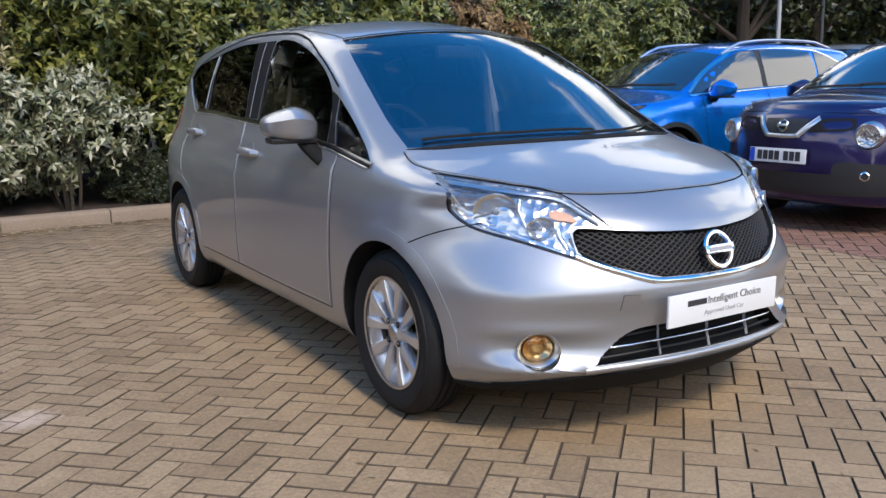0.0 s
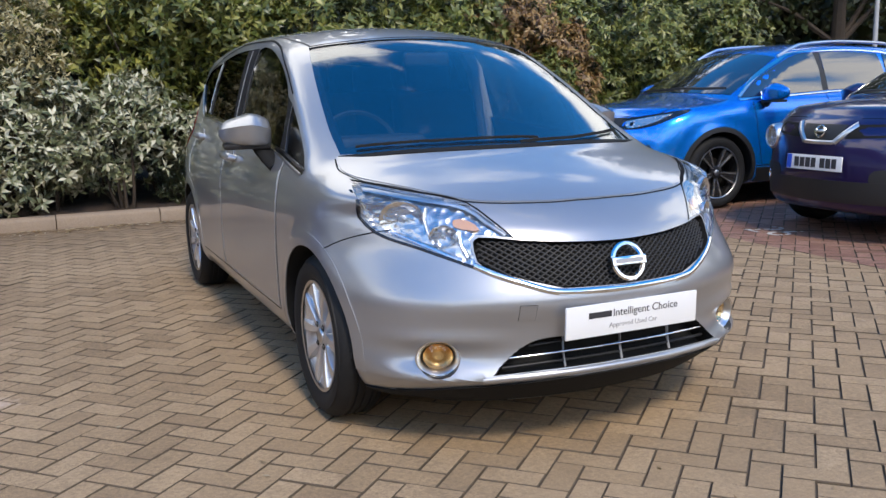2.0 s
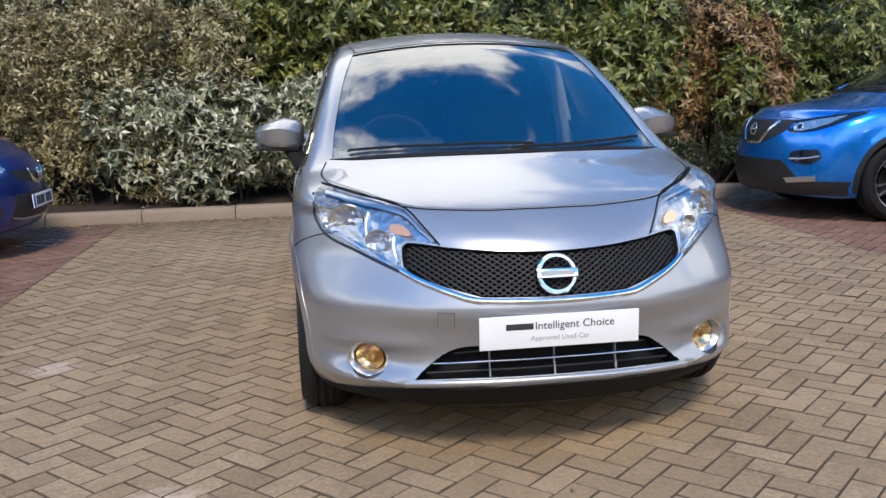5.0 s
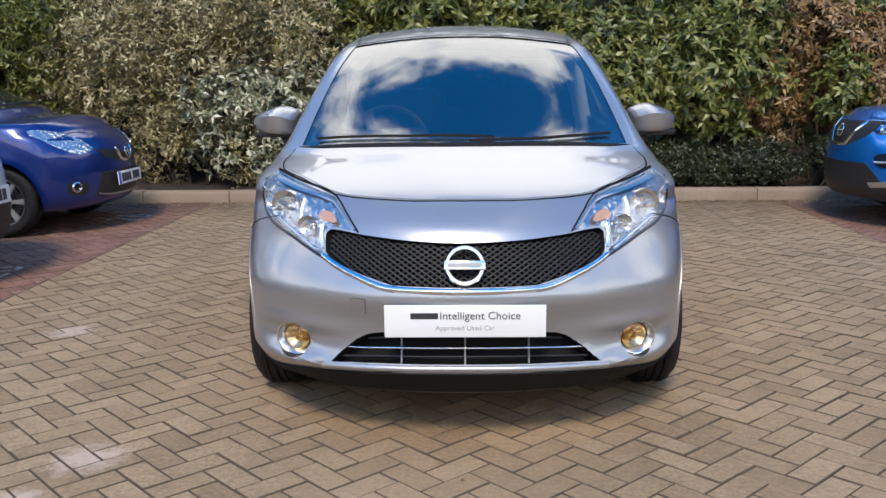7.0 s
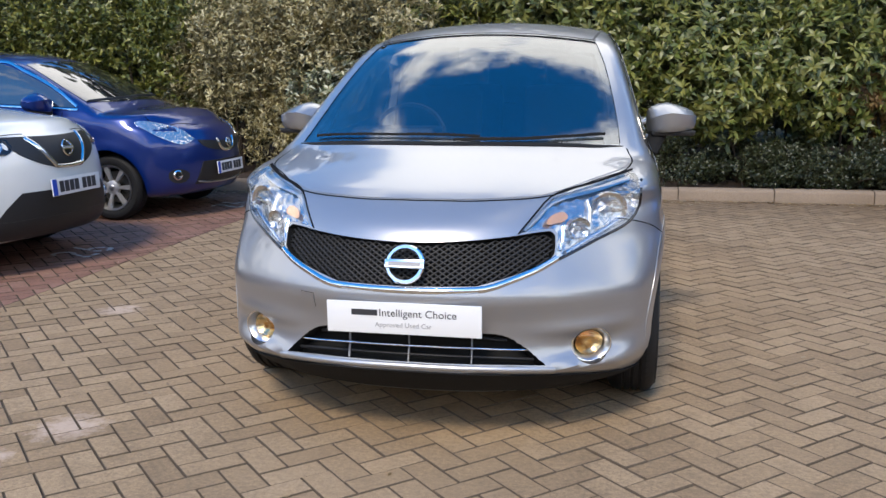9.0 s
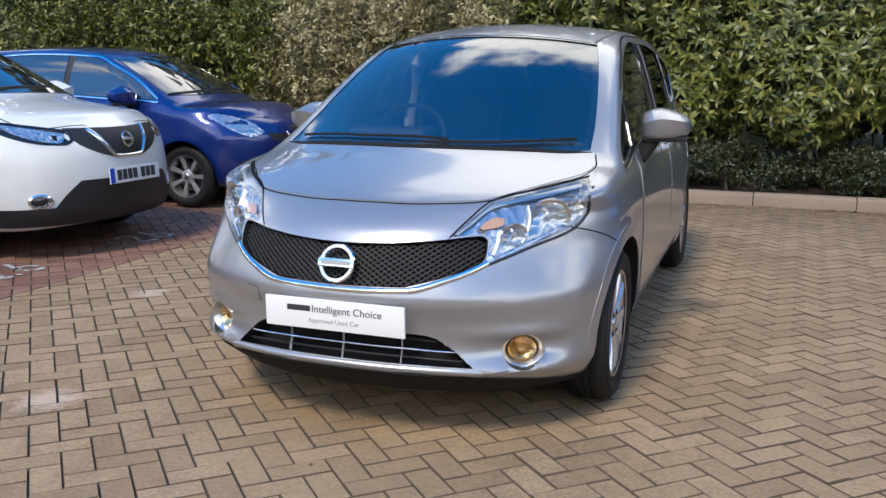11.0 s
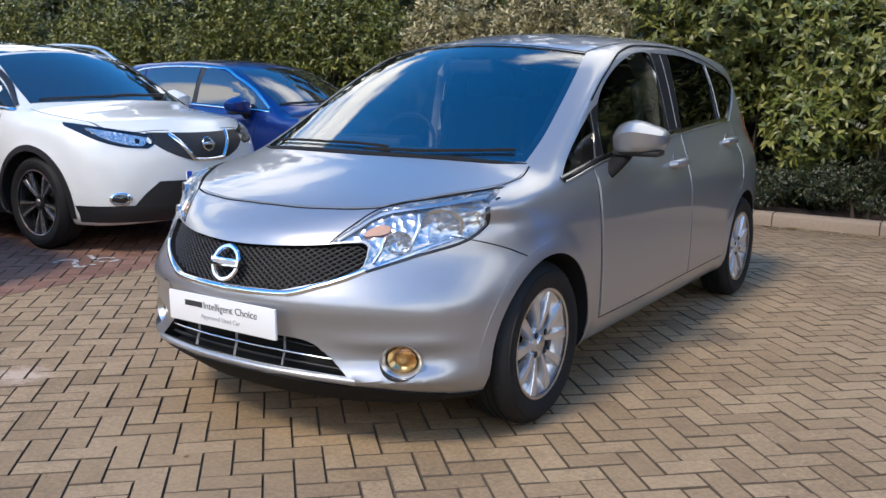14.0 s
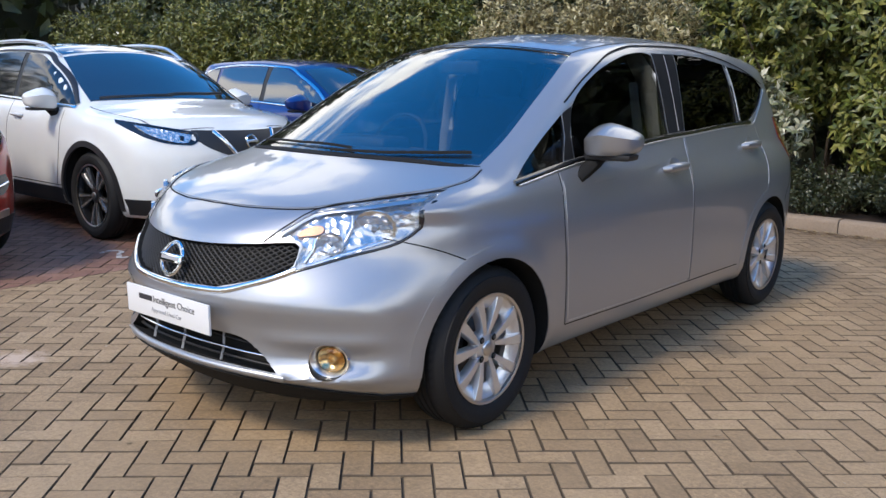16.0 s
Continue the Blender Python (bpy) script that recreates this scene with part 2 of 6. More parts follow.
M["amber"] = plain("amber_lamp", (0.84, 0.44, 0.22), 0.2, 0.4, 0.5)
# warm reflection of the paving is put into this metal's colour
M["warmreflect"] = plain("warm_reflector", (0.80, 0.58, 0.29), 0.2, 0.95)
M["redlamp"] = plain("red_lamp", (0.16, 0.008, 0.006), 0.15, 0, 0.7)
M["glass"] = glass_mat("window_glass", (0.74, 0.78, 0.80), 0.18)
M["darkglass"] = glass_mat("privacy_glass", (0.025, 0.026, 0.027), 0.025, 0.35)
M["sideglass"] = glass_mat("door_glass", (0.40, 0.42, 0.42), 0.03, 0.5)
M["lens"] = glass_mat("lamp_lens", (0.95, 0.96, 0.97), 0.05)
def fluted(name):
    """Moulded lamp reflector: bright metal broken into small facets."""
    m, n, l, b = material(name)
    v = coords(n, l)
    vo = n.new("ShaderNodeTexVoronoi")
    vo.inputs["Scale"].default_value = 30
    l.new(v, vo.inputs["Vector"])
    b.inputs["Base Color"].default_value = (0.60, 0.60, 0.60, 1)
    b.inputs["Metallic"].default_value, b.inputs["Roughness"].default_value = 0.9, 0.2
    bump(n, l, vo.outputs["Distance"], 0.4, 0.02, b)
    return m


M["reflector"] = fluted("lamp_reflector")
M["carglass"] = plain("tinted_car_glass", (0.012, 0.014, 0.017), 0.03, 0, 1.0, 0.1)
M["carglass"].node_tree.nodes["Principled BSDF"].inputs["IOR"].default_value = 1.9
M["dimglass"] = plain("dark_side_glass", (0.010, 0.012, 0.014), 0.05, 0, 0.0, 0.1)
M["seam"] = plain("panel_gap", (0.010, 0.010, 0.011), 0.9)
M["seam"].node_tree.nodes["Principled BSDF"].inputs["Specular IOR Level"].default_value = 0.05
M["bright_seam"] = plain("panel_edge", (0.55, 0.55, 0.55), 0.3, 0.7)
M["tan_one"] = paver_mat("tan_paver", [(0.0, (0.226, 0.150, 0.080)), (0.5, (0.276, 0.187, 0.102)), (1.0, (0.326, 0.226, 0.128))], False)
M["tan_many"] = paver_mat("tan_pavers", [(0.0, (0.226, 0.150, 0.080)), (0.5, (0.276, 0.187, 0.102)), (1.0, (0.326, 0.226, 0.128))], True)
M["red_many"] = paver_mat("red_pavers", [(0.0, (0.165, 0.078, 0.050)), (0.5, (0.215, 0.106, 0.072)), (1.0, (0.25, 0.136, 0.096))], True)

# ---- kit ----
def mesh_ob(name, verts, faces, mat, parent=None, label="", smooth=True, mats=None):
    me = bpy.data.meshes.new(name)
    me.from_pydata([tuple(map(float, v)) for v in verts], [], [tuple(map(int, f)) for f in faces])
    me.update()
    for m in (mats or [mat]):
        me.materials.append(m)
    if smooth:
        me.polygons.foreach_set("use_smooth", [True] * len(me.polygons))
    ob = new(name, me)
    if parent is not None:
        ob.parent = parent
    if label:
        tagged(ob, label)
    return ob


def part(name, bm, mat, parent=None, label="", smooth=True):
    """Links a bmesh as one mesh object under a thing or a part."""
    me = bpy.data.meshes.new(name)
    bm.normal_update()
    bm.to_mesh(me)
    bm.free()
    me.materials.append(mat)
    if smooth:
        me.polygons.foreach_set("use_smooth", [True] * len(me.polygons))
        me.set_sharp_from_angle(angle=radians(38))
    ob = new(name, me)
    if parent is not None:
        ob.parent = parent
    if label:
        tagged(ob, label)
    return ob


def bm_box(size, at=(0, 0, 0), bevel=0.0, seg=2, rot=None, taper=1.0):
    bm = bmesh.new()
    bmesh.ops.create_cube(bm, size=1)
    for v in bm.verts:
        k = taper if v.co.z > 0 else 1.0
        v.co = Vector((v.co.x * size[0] * k, v.co.y * size[1] * k, v.co.z * size[2]))
    if bevel:
        bmesh.ops.bevel(bm, geom=bm.edges[:], offset=bevel, segments=seg, profile=0.6, affect='EDGES')
    m = Matrix.Translation(at) @ (rot.to_matrix().to_4x4() if rot else Matrix())
    bmesh.ops.transform(bm, matrix=m, verts=bm.verts)
    return bm


def bm_join(*bms):
    out = bmesh.new()
    for b in bms:
        tmp = bpy.data.meshes.new("tmp")
        b.to_mesh(tmp)
        b.free()
        out.from_mesh(tmp)
        bpy.data.meshes.remove(tmp)
    return out


def bm_lathe(profile, seg=48, axis='X', close=False):
    """Turns (radius, offset along the axis) pairs round the axis."""
    bm = bmesh.new()
    rings = []
    for r, o in profile:
        ring = []
        for k in range(seg):
            a = 2 * math.pi * k / seg
            p = (o, r * math.cos(a), r * math.sin(a))
            if axis == 'Y':
                p = (p[1], p[0], p[2])
            if axis == 'Z':
                p = (p[1], p[2], p[0])
            ring.append(bm.verts.new(p))
        rings.append(ring)
    pairs = list(zip(rings, rings[1:])) + ([(rings[-1], rings[0])] if close else [])
    for a, b in pairs:
        for k in range(seg):
            bm.faces.new((a[k], a[(k + 1) % seg], b[(k + 1) % seg], b[k]))
    bmesh.ops.recalc_face_normals(bm, faces=bm.faces[:])
    return bm


def bm_tube(points, radius, seg=8, flat=1.0):
    """A tube along points; radius may be a list. Ends are capped."""
    pts = [Vector([float(c) for c in p]) for p in points]
    bm = bmesh.new()
    rings = []
    for i, p in enumerate(pts):
        d = (pts[min(i + 1, len(pts) - 1)] - pts[max(i - 1, 0)]).normalized()
        u = d.orthogonal().normalized() if abs(d.z) > 0.95 else d.cross(Vector((0, 0, 1))).normalized()
        w = d.cross(u)
        r = float(radius[i]) if isinstance(radius, (list, tuple)) else float(radius)
        rings.append([bm.verts.new(p + r * (math.cos(2 * math.pi * k / seg) * u + flat * math.sin(2 * math.pi * k / seg) * w)) for k in range(seg)])
    for a, b in zip(rings, rings[1:]):
        for k in range(seg):
            bm.faces.new((a[k], a[(k + 1) % seg], b[(k + 1) % seg], b[k]))
    bm.faces.new(rings[0][::-1])
    bm.faces.new(rings[-1])
    bmesh.ops.recalc_face_normals(bm, faces=bm.faces[:])
    return bm


def curve(*pairs):
    """A smooth monotone curve through (x, y) pairs, for arrays."""
    xs = np.array([p[0] for p in pairs], float)
    ys = np.array([p[1] for p in pairs], float)
    h = np.diff(xs)
    d = np.diff(ys) / h
    m = np.zeros(len(xs))
    m[0], m[-1] = d[0], d[-1]
    for i in range(1, len(xs) - 1):
        if d[i - 1] * d[i] > 0:
            w1, w2 = 2 * h[i] + h[i - 1], h[i] + 2 * h[i - 1]
            m[i] = (w1 + w2) / (w1 / d[i - 1] + w2 / d[i])

    def f(x):
        x = np.asarray(x, float)
        i = np.clip(np.searchsorted(xs, x) - 1, 0, len(h) - 1)
        xc = np.clip(x, xs[0], xs[-1])
        t = (xc - xs[i]) / h[i]
        a = (2 * t ** 3 - 3 * t ** 2 + 1) * ys[i] + (t ** 3 - 2 * t ** 2 + t) * h[i] * m[i]
        b = (-2 * t ** 3 + 3 * t ** 2) * ys[i + 1] + (t ** 3 - t ** 2) * h[i] * m[i + 1]
        return a + b + np.where(x < xs[0], (x - xs[0]) * m[0], 0) + np.where(x > xs[-1], (x - xs[-1]) * m[-1], 0)
    return f


class Shell:
    """A car's skin as a solid: x across, y from the front axle backwards, z up."""

    def __init__(self, **k):
        self.k = k
        self.blend = k.get("blend", 0.02)

    def __call__(self, p):
        k = self.k
        x, y, z = np.abs(p[:, 0]), p[:, 1], p[:, 2]
        g = k["half"](z) * (1 + (k["plan"](y) - 1) * k["planw"](z))
        for ya in (0.0, k["base"]):
            r = np.hypot(y - ya, z - k["axle"])
            g = g + k.get("flare", 0.012) * np.exp(-((r - k["arch"] - 0.01) / 0.05) ** 2)
        if "scallop" in k:
            g = g - k["scallop"](y, z)
        side = (x - g) / np.sqrt(1 + k.get("sidegrad", 0.12) * (z > 0.95))
        front = k["nose"](z) + k["noseround"](z) * (x / 0.6) ** k.get("nosepow", 2.2) - y
        if "dent" in k:
            front = front + k["dent"](x, z)
        ye = y - k["sweep"](y) * x * x
        e = 0.02
        zt = k["top"](ye)
        sl = (k["top"](ye + e) - k["top"](ye - e)) / (2 * e)
        top = (z - zt + k["crown"](y) * x * x) / np.sqrt(1 + sl * sl)
        rear = y - k["tail"](z) + k.get("tailround", 0.25) * x ** 2.4
        bot = k["belly"](y) - z
        ends = self.soft([side, front / 1.1, rear / 1.1], k.get("corner", 0.05))
        return self.soft([ends, top, bot], self.blend)

    @staticmethod
    def soft(parts, r):
        f = np.stack(parts)
        mx = f.max(0)
        return mx + r * np.log(np.exp((f - mx) / r).sum(0))

    def root(self, p0, d, far, n=25):
        """Along rays from inside (p0) to outside: the skin."""
        lo, hi = np.zeros(len(p0)), np.full(len(p0), float(far)) if np.isscalar(far) else far.copy()
        for _ in range(n):
            mid = (lo + hi) / 2
            out = self(p0 + d * mid[:, None]) > 0
            hi = np.where(out, mid, hi)
            lo = np.where(out, lo, mid)
        return p0 + d * ((lo + hi) / 2)[:, None]

    def normal(self, p):
        e = 0.003
        g = np.stack([self(p + np.array(v)) - self(p - np.array(v)) for v in ((e, 0, 0), (0, e, 0), (0, 0, e))], 1)
        return g / np.maximum(np.linalg.norm(g, axis=1, keepdims=True), 1e-9)

    def on(self, axis, a, b, side=1, depth=None):
        """The skin over 2D points. axis x: (y, z) seen from a side; y: (x, z) from the front; Y: from behind; z: (x, y) from above."""
        a, b = np.asarray(a, float), np.asarray(b, float)
        o, zero = np.ones_like(a), np.zeros_like(a)
        if axis == 'x':
            p0, d, far = np.stack([zero, a, b], 1), np.array([side, 0, 0.0]), 1.4
        elif axis == 'y':
            s = 0.55 if depth is None else depth
            p0, d, far = np.stack([a, o * s, b], 1), np.array([0, -1.0, 0]), 2.2
        elif axis == 'Y':
            p0, d, far = np.stack([a, o * 2.2, b], 1), np.array([0, 1.0, 0]), 2.2
        else:
            p0, d, far = np.stack([a, b, o * 0.5], 1), np.array([0, 0, 1.0]), 1.6
        d = np.repeat(d[None], len(a), 0)
        p = self.root(p0, d, far)
        return p, self.normal(p)


def box_mesh(inside, lo, hi, core_lo, core_hi, step):
    """Wraps a quad net round a solid: rays fan from a core box to an outer box."""
    lo, hi, cl, ch = map(np.array, (lo, hi, core_lo, core_hi))
    n = np.maximum(2, np.round((hi - lo) / step).astype(int))
    index, pts, faces = {}, [], []

    def vid(i, j, k):
        key = (i, j, k)
        if key not in index:
            index[key] = len(pts)
            pts.append(lo + (hi - lo) * np.array(key) / n)
        return index[key]
    for ax in range(3):
        b, c = [(1, 2), (2, 0), (0, 1)][ax]
        for s in (0, n[ax]):
            for i in range(n[b]):
                for j in range(n[c]):
                    q = []
                    for di, dj in ((0, 0), (1, 0), (1, 1), (0, 1)):
                        t = [0, 0, 0]
                        t[ax], t[b], t[c] = s, i + di, j + dj
                        q.append(vid(*t))
                    faces.append(q if s else q[::-1])
    q = np.array(pts)
    p0 = np.clip(q, cl, ch)
    d = q - p0
    far = np.linalg.norm(d, axis=1)
    d = d / far[:, None]
    return inside(p0, d, far), faces


from mathutils import geometry


def smooth_poly(pts, step=0.03, sharp=()):
    """A closed outline through points, rounded between them but for the sharp ones."""
    out = []
    n = len(pts)
    P = [np.array(p, float) for p in pts]
    for i in range(n):
        a, b = P[i], P[(i + 1) % n]
        t0 = (P[(i + 1) % n] - P[i - 1]) / 2 if i not in sharp else (b - a)
        t1 = (P[(i + 2) % n] - P[i]) / 2 if (i + 1) % n not in sharp else (b - a)
        ln = np.linalg.norm(b - a)
        t0 = t0 / max(np.linalg.norm(t0), 1e-9) * ln
        t1 = t1 / max(np.linalg.norm(t1), 1e-9) * ln
        m = max(2, int(ln / step))
        for k in range(m):
            t = k / m
            out.append((2 * t ** 3 - 3 * t ** 2 + 1) * a + (t ** 3 - 2 * t ** 2 + t) * t0 + (3 * t ** 2 - 2 * t ** 3) * b + (t ** 3 - t ** 2) * t1)
    return [tuple(p) for p in out]


def fill(poly, step):
    """Triangles inside an outline, with inner points at the step."""
    P = np.array(poly)
    lo, hi = P.min(0), P.max(0)
    inner = []
    xs = np.arange(lo[0] + step / 2, hi[0], step)
    ys = np.arange(lo[1] + step / 2, hi[1], step)
    seg_a, seg_b = P, np.roll(P, -1, 0)
    for x in xs:
        for y in ys:
            c = ((seg_a[:, 1] > y) != (seg_b[:, 1] > y))
            xi = (seg_b[:, 0] - seg_a[:, 0]) * (y - seg_a[:, 1]) / (seg_b[:, 1] - seg_a[:, 1] + 1e-12) + seg_a[:, 0]
            if (c & (x < xi)).sum() % 2:
                d = seg_b - seg_a
                t = np.clip((((x, y) - seg_a) * d).sum(1) / np.maximum((d * d).sum(1), 1e-12), 0, 1)
                if np.min(np.linalg.norm(seg_a + d * t[:, None] - (x, y), axis=1)) > step * 0.35:
                    inner.append((x, y))
    n = len(poly)
    vs, es, fs, ov, oe, of = geometry.delaunay_2d_cdt([Vector(p) for p in list(map(tuple, poly)) + inner], [(i, (i + 1) % n) for i in range(n)], [], 1, 1e-6)
    return np.array([(v.x, v.y) for v in vs]), [tuple(f) for f in fs]


def patch(shell, axis, poly, off=0.003, thick=0.006, step=0.05, side=1, depth=None):
    """A piece of skin inside an outline, lifted by off and thick deep; closed all round. Gives vertices and faces."""
    v2, fs = fill(poly, step)
    p, nrm = shell.on(axis, v2[:, 0], v2[:, 1], side, depth)
    top, bot = p + nrm * off, p + nrm * (off - thick)
    n = len(p)
    # make faces look outwards
    turn = sum(float(np.dot(np.cross(top[f[1]] - top[f[0]], top[f[2]] - top[f[0]]), nrm[f[0]])) for f in fs)
    flip = turn < 0
    fs = [f[::-1] if flip else f for f in fs]
    count = {}
    for f in fs:
        for i in range(len(f)):
            count[(f[i], f[(i + 1) % len(f)])] = 1
    rim = [(a, b) for (a, b) in count if (b, a) not in count]
    faces = list(fs) + [tuple(i + n for i in f[::-1]) for f in fs] + [(b, a, a + n, b + n) for a, b in rim]
    return np.concatenate([top, bot]), faces


def skin_part(name, shell, axis, poly, mat, parent, label="", off=0.003, thick=0.006, step=0.05, side=1, depth=None):
    v, f = patch(shell, axis, poly, off, thick, step, side, depth)
    ob = mesh_ob(name, v, f, mat, parent, label)
    ob.data.set_sharp_from_angle(angle=radians(50))
    return ob


def skin_line(name, shell, axis, line, mat, parent, width=0.006, off=0.0005, side=1, label="", depth=None, high=0.0025):
    """A thin bead or gap that follows the skin along a line."""
    L = np.array(line, float)
    seg = np.linalg.norm(np.diff(L, axis=0), axis=1)
    s = np.concatenate([[0], np.cumsum(seg)])
    t = np.linspace(0, s[-1], max(3, int(s[-1] / 0.025)))
    # smooth through the points
    fx, fy = curve(*zip(s, L[:, 0])), curve(*zip(s, L[:, 1]))
    a, b = fx(t), fy(t)
    da, db = np.gradient(a), np.gradient(b)
    ln = np.hypot(da, db) + 1e-9
    na, nb = -db / ln * width / 2, da / ln * width / 2
    p1, n1 = shell.on(axis, a + na, b + nb, side, depth)
    p2, n2 = shell.on(axis, a - na, b - nb, side, depth)
    m = len(t)
    v = np.concatenate([p1 + n1 * off, (p1 * 0.7 + p2 * 0.3) + n1 * (off + high), (p1 * 0.3 + p2 * 0.7) + n2 * (off + high), p2 + n2 * off])
    f = []
    for r in range(3):
        for i in range(m - 1):
            f.append((r * m + i, r * m + i + 1, (r + 1) * m + i + 1, (r + 1) * m + i))
    a0, b0, c0 = v[f[0][0]], v[f[0][1]], v[f[0][2]]
    if np.dot(np.cross(b0 - a0, c0 - a0), n1[0]) < 0:
        f = [q[::-1] for q in f]
    return mesh_ob(name, v, f, mat, parent, label)


def cut(ob, cutters):
    """Takes the cutters' solids out of a mesh; the cut faces keep the cutters' materials."""
    for c in cutters:
        for m in c.data.materials:
            if m.name not in [k.name for k in ob.data.materials]:
                ob.data.materials.append(m)
        md = ob.modifiers.new("cut", 'BOOLEAN')
        md.operation, md.solver, md.object, md.material_mode = 'DIFFERENCE', 'EXACT', c, 'TRANSFER'
    dg = bpy.context.evaluated_depsgraph_get()
    dg.update()
    me = bpy.data.meshes.new_from_object(ob.evaluated_get(dg))
    ob.modifiers.clear()
    old = ob.data
    name = old.name
    ob.data = me
    bpy.data.meshes.remove(old)
    me.name = name
    me.polygons.foreach_set("use_smooth", [True] * len(me.polygons))
    me.set_sharp_from_angle(angle=radians(35))
    for c in cutters:
        d = c.data
        bpy.data.objects.remove(c)
        bpy.data.meshes.remove(d)


def letters(name, words, size, mat, parent, m, label=""):
    """Raised lettering in the built-in font, as a mesh."""
    cu = bpy.data.curves.new(name, 'FONT')
    cu.body, cu.size, cu.extrude, cu.align_x, cu.align_y = words, size, 0.0006, 'CENTER', 'CENTER'
    cu.resolution_u = 3
    tmp = new("tmp_text", cu)
    dg = bpy.context.evaluated_depsgraph_get()
    dg.update()
    me = bpy.data.meshes.new_from_object(tmp.evaluated_get(dg))
    bpy.data.objects.remove(tmp)
    bpy.data.curves.remove(cu)
    me.materials.clear()
    me.materials.append(mat)
    me.name = name
    ob = new(name, me)
    ob.parent = parent
    ob.matrix_basis = m
    if label:
        tagged(ob, label)
    return ob

# ---- wheels ----
def tyre_bm(R, w, rim):
    s = w / 2
    prof = [(rim - 0.004, -s * 0.82), (rim + 0.012, -s * 0.9), ((R + rim) / 2, -s * 1.0), (R - 0.03, -s * 0.94), (R - 0.01, -s * 0.8), (R, -s * 0.55)]
    for k in (-0.32, 0.0, 0.32):                      # rain grooves
        prof += [(R, s * (k - 0.07)), (R - 0.007, s * (k - 0.05)), (R - 0.007, s * (k + 0.05)), (R, s * (k + 0.07))]
    prof += [(R, s * 0.55), (R - 0.01, s * 0.8), (R - 0.03, s * 0.94), ((R + rim) / 2 + 0.018, s * 1.0), ((R + rim) / 2, s * 1.02), ((R + rim) / 2 - 0.018, s * 1.0), (rim + 0.012, s * 0.9), (rim - 0.004, s * 0.82)]
    return bm_lathe(prof, 72, 'X')


def tread_bm(R, w):
    """Shoulder blocks of the tread."""
    bm = bmesh.new()
    n = 60
    for sgn in (-1, 1):
        for k in range(n):
            a = 2 * math.pi * k / n
            da = 2 * math.pi / n * 0.36
            vs = []
            for r, x in ((R - 0.012, 0.8), (R + 0.002, 0.55)):
                for q in (a - da, a + da):
                    vs.append(bm.verts.new((sgn * x * w / 2 * 1.01, r * math.cos(q), r * math.sin(q))))
            bm.faces.new((vs[0], vs[1], vs[3], vs[2]))
    bmesh.ops.recalc_face_normals(bm, faces=bm.faces[:])
    return bm


def spoke_bm(pts_in, pts_out, x_in, x_out, thick):
    """One tapered spoke: inner and outer edge points (y, z) with its face bulging outwards."""
    bm = bmesh.new()
    rows = []
    for t in (0, 0.25, 0.5, 0.75, 1.0):
        a = Vector(pts_in[0]).lerp(Vector(pts_out[0]), t)
        b = Vector(pts_in[1]).lerp(Vector(pts_out[1]), t)
        x = x_in + (x_out - x_in) * t ** 1.3 + 0.006 * math.sin(math.pi * t)
        c = (a + b) / 2
        e = 0.84
        a2, b2 = c + (a - c) * e, c + (b - c) * e
        rows.append([bm.verts.new(v) for v in ((x - thick, a.x, a.y), (x - 0.006, a.x, a.y), (x, a2.x, a2.y), (x, b2.x, b2.y), (x - 0.006, b.x, b.y), (x - thick, b.x, b.y))])
    for r, q in zip(rows, rows[1:]):
        for k in range(5):
            bm.faces.new((r[k], r[k + 1], q[k + 1], q[k]))
    bm.faces.new(rows[0])
    bm.faces.new(rows[-1][::-1])
    bmesh.ops.recalc_face_normals(bm, faces=bm.faces[:])
    return bm


def polar(r, deg):
    return (r * math.cos(radians(deg)), r * math.sin(radians(deg)))


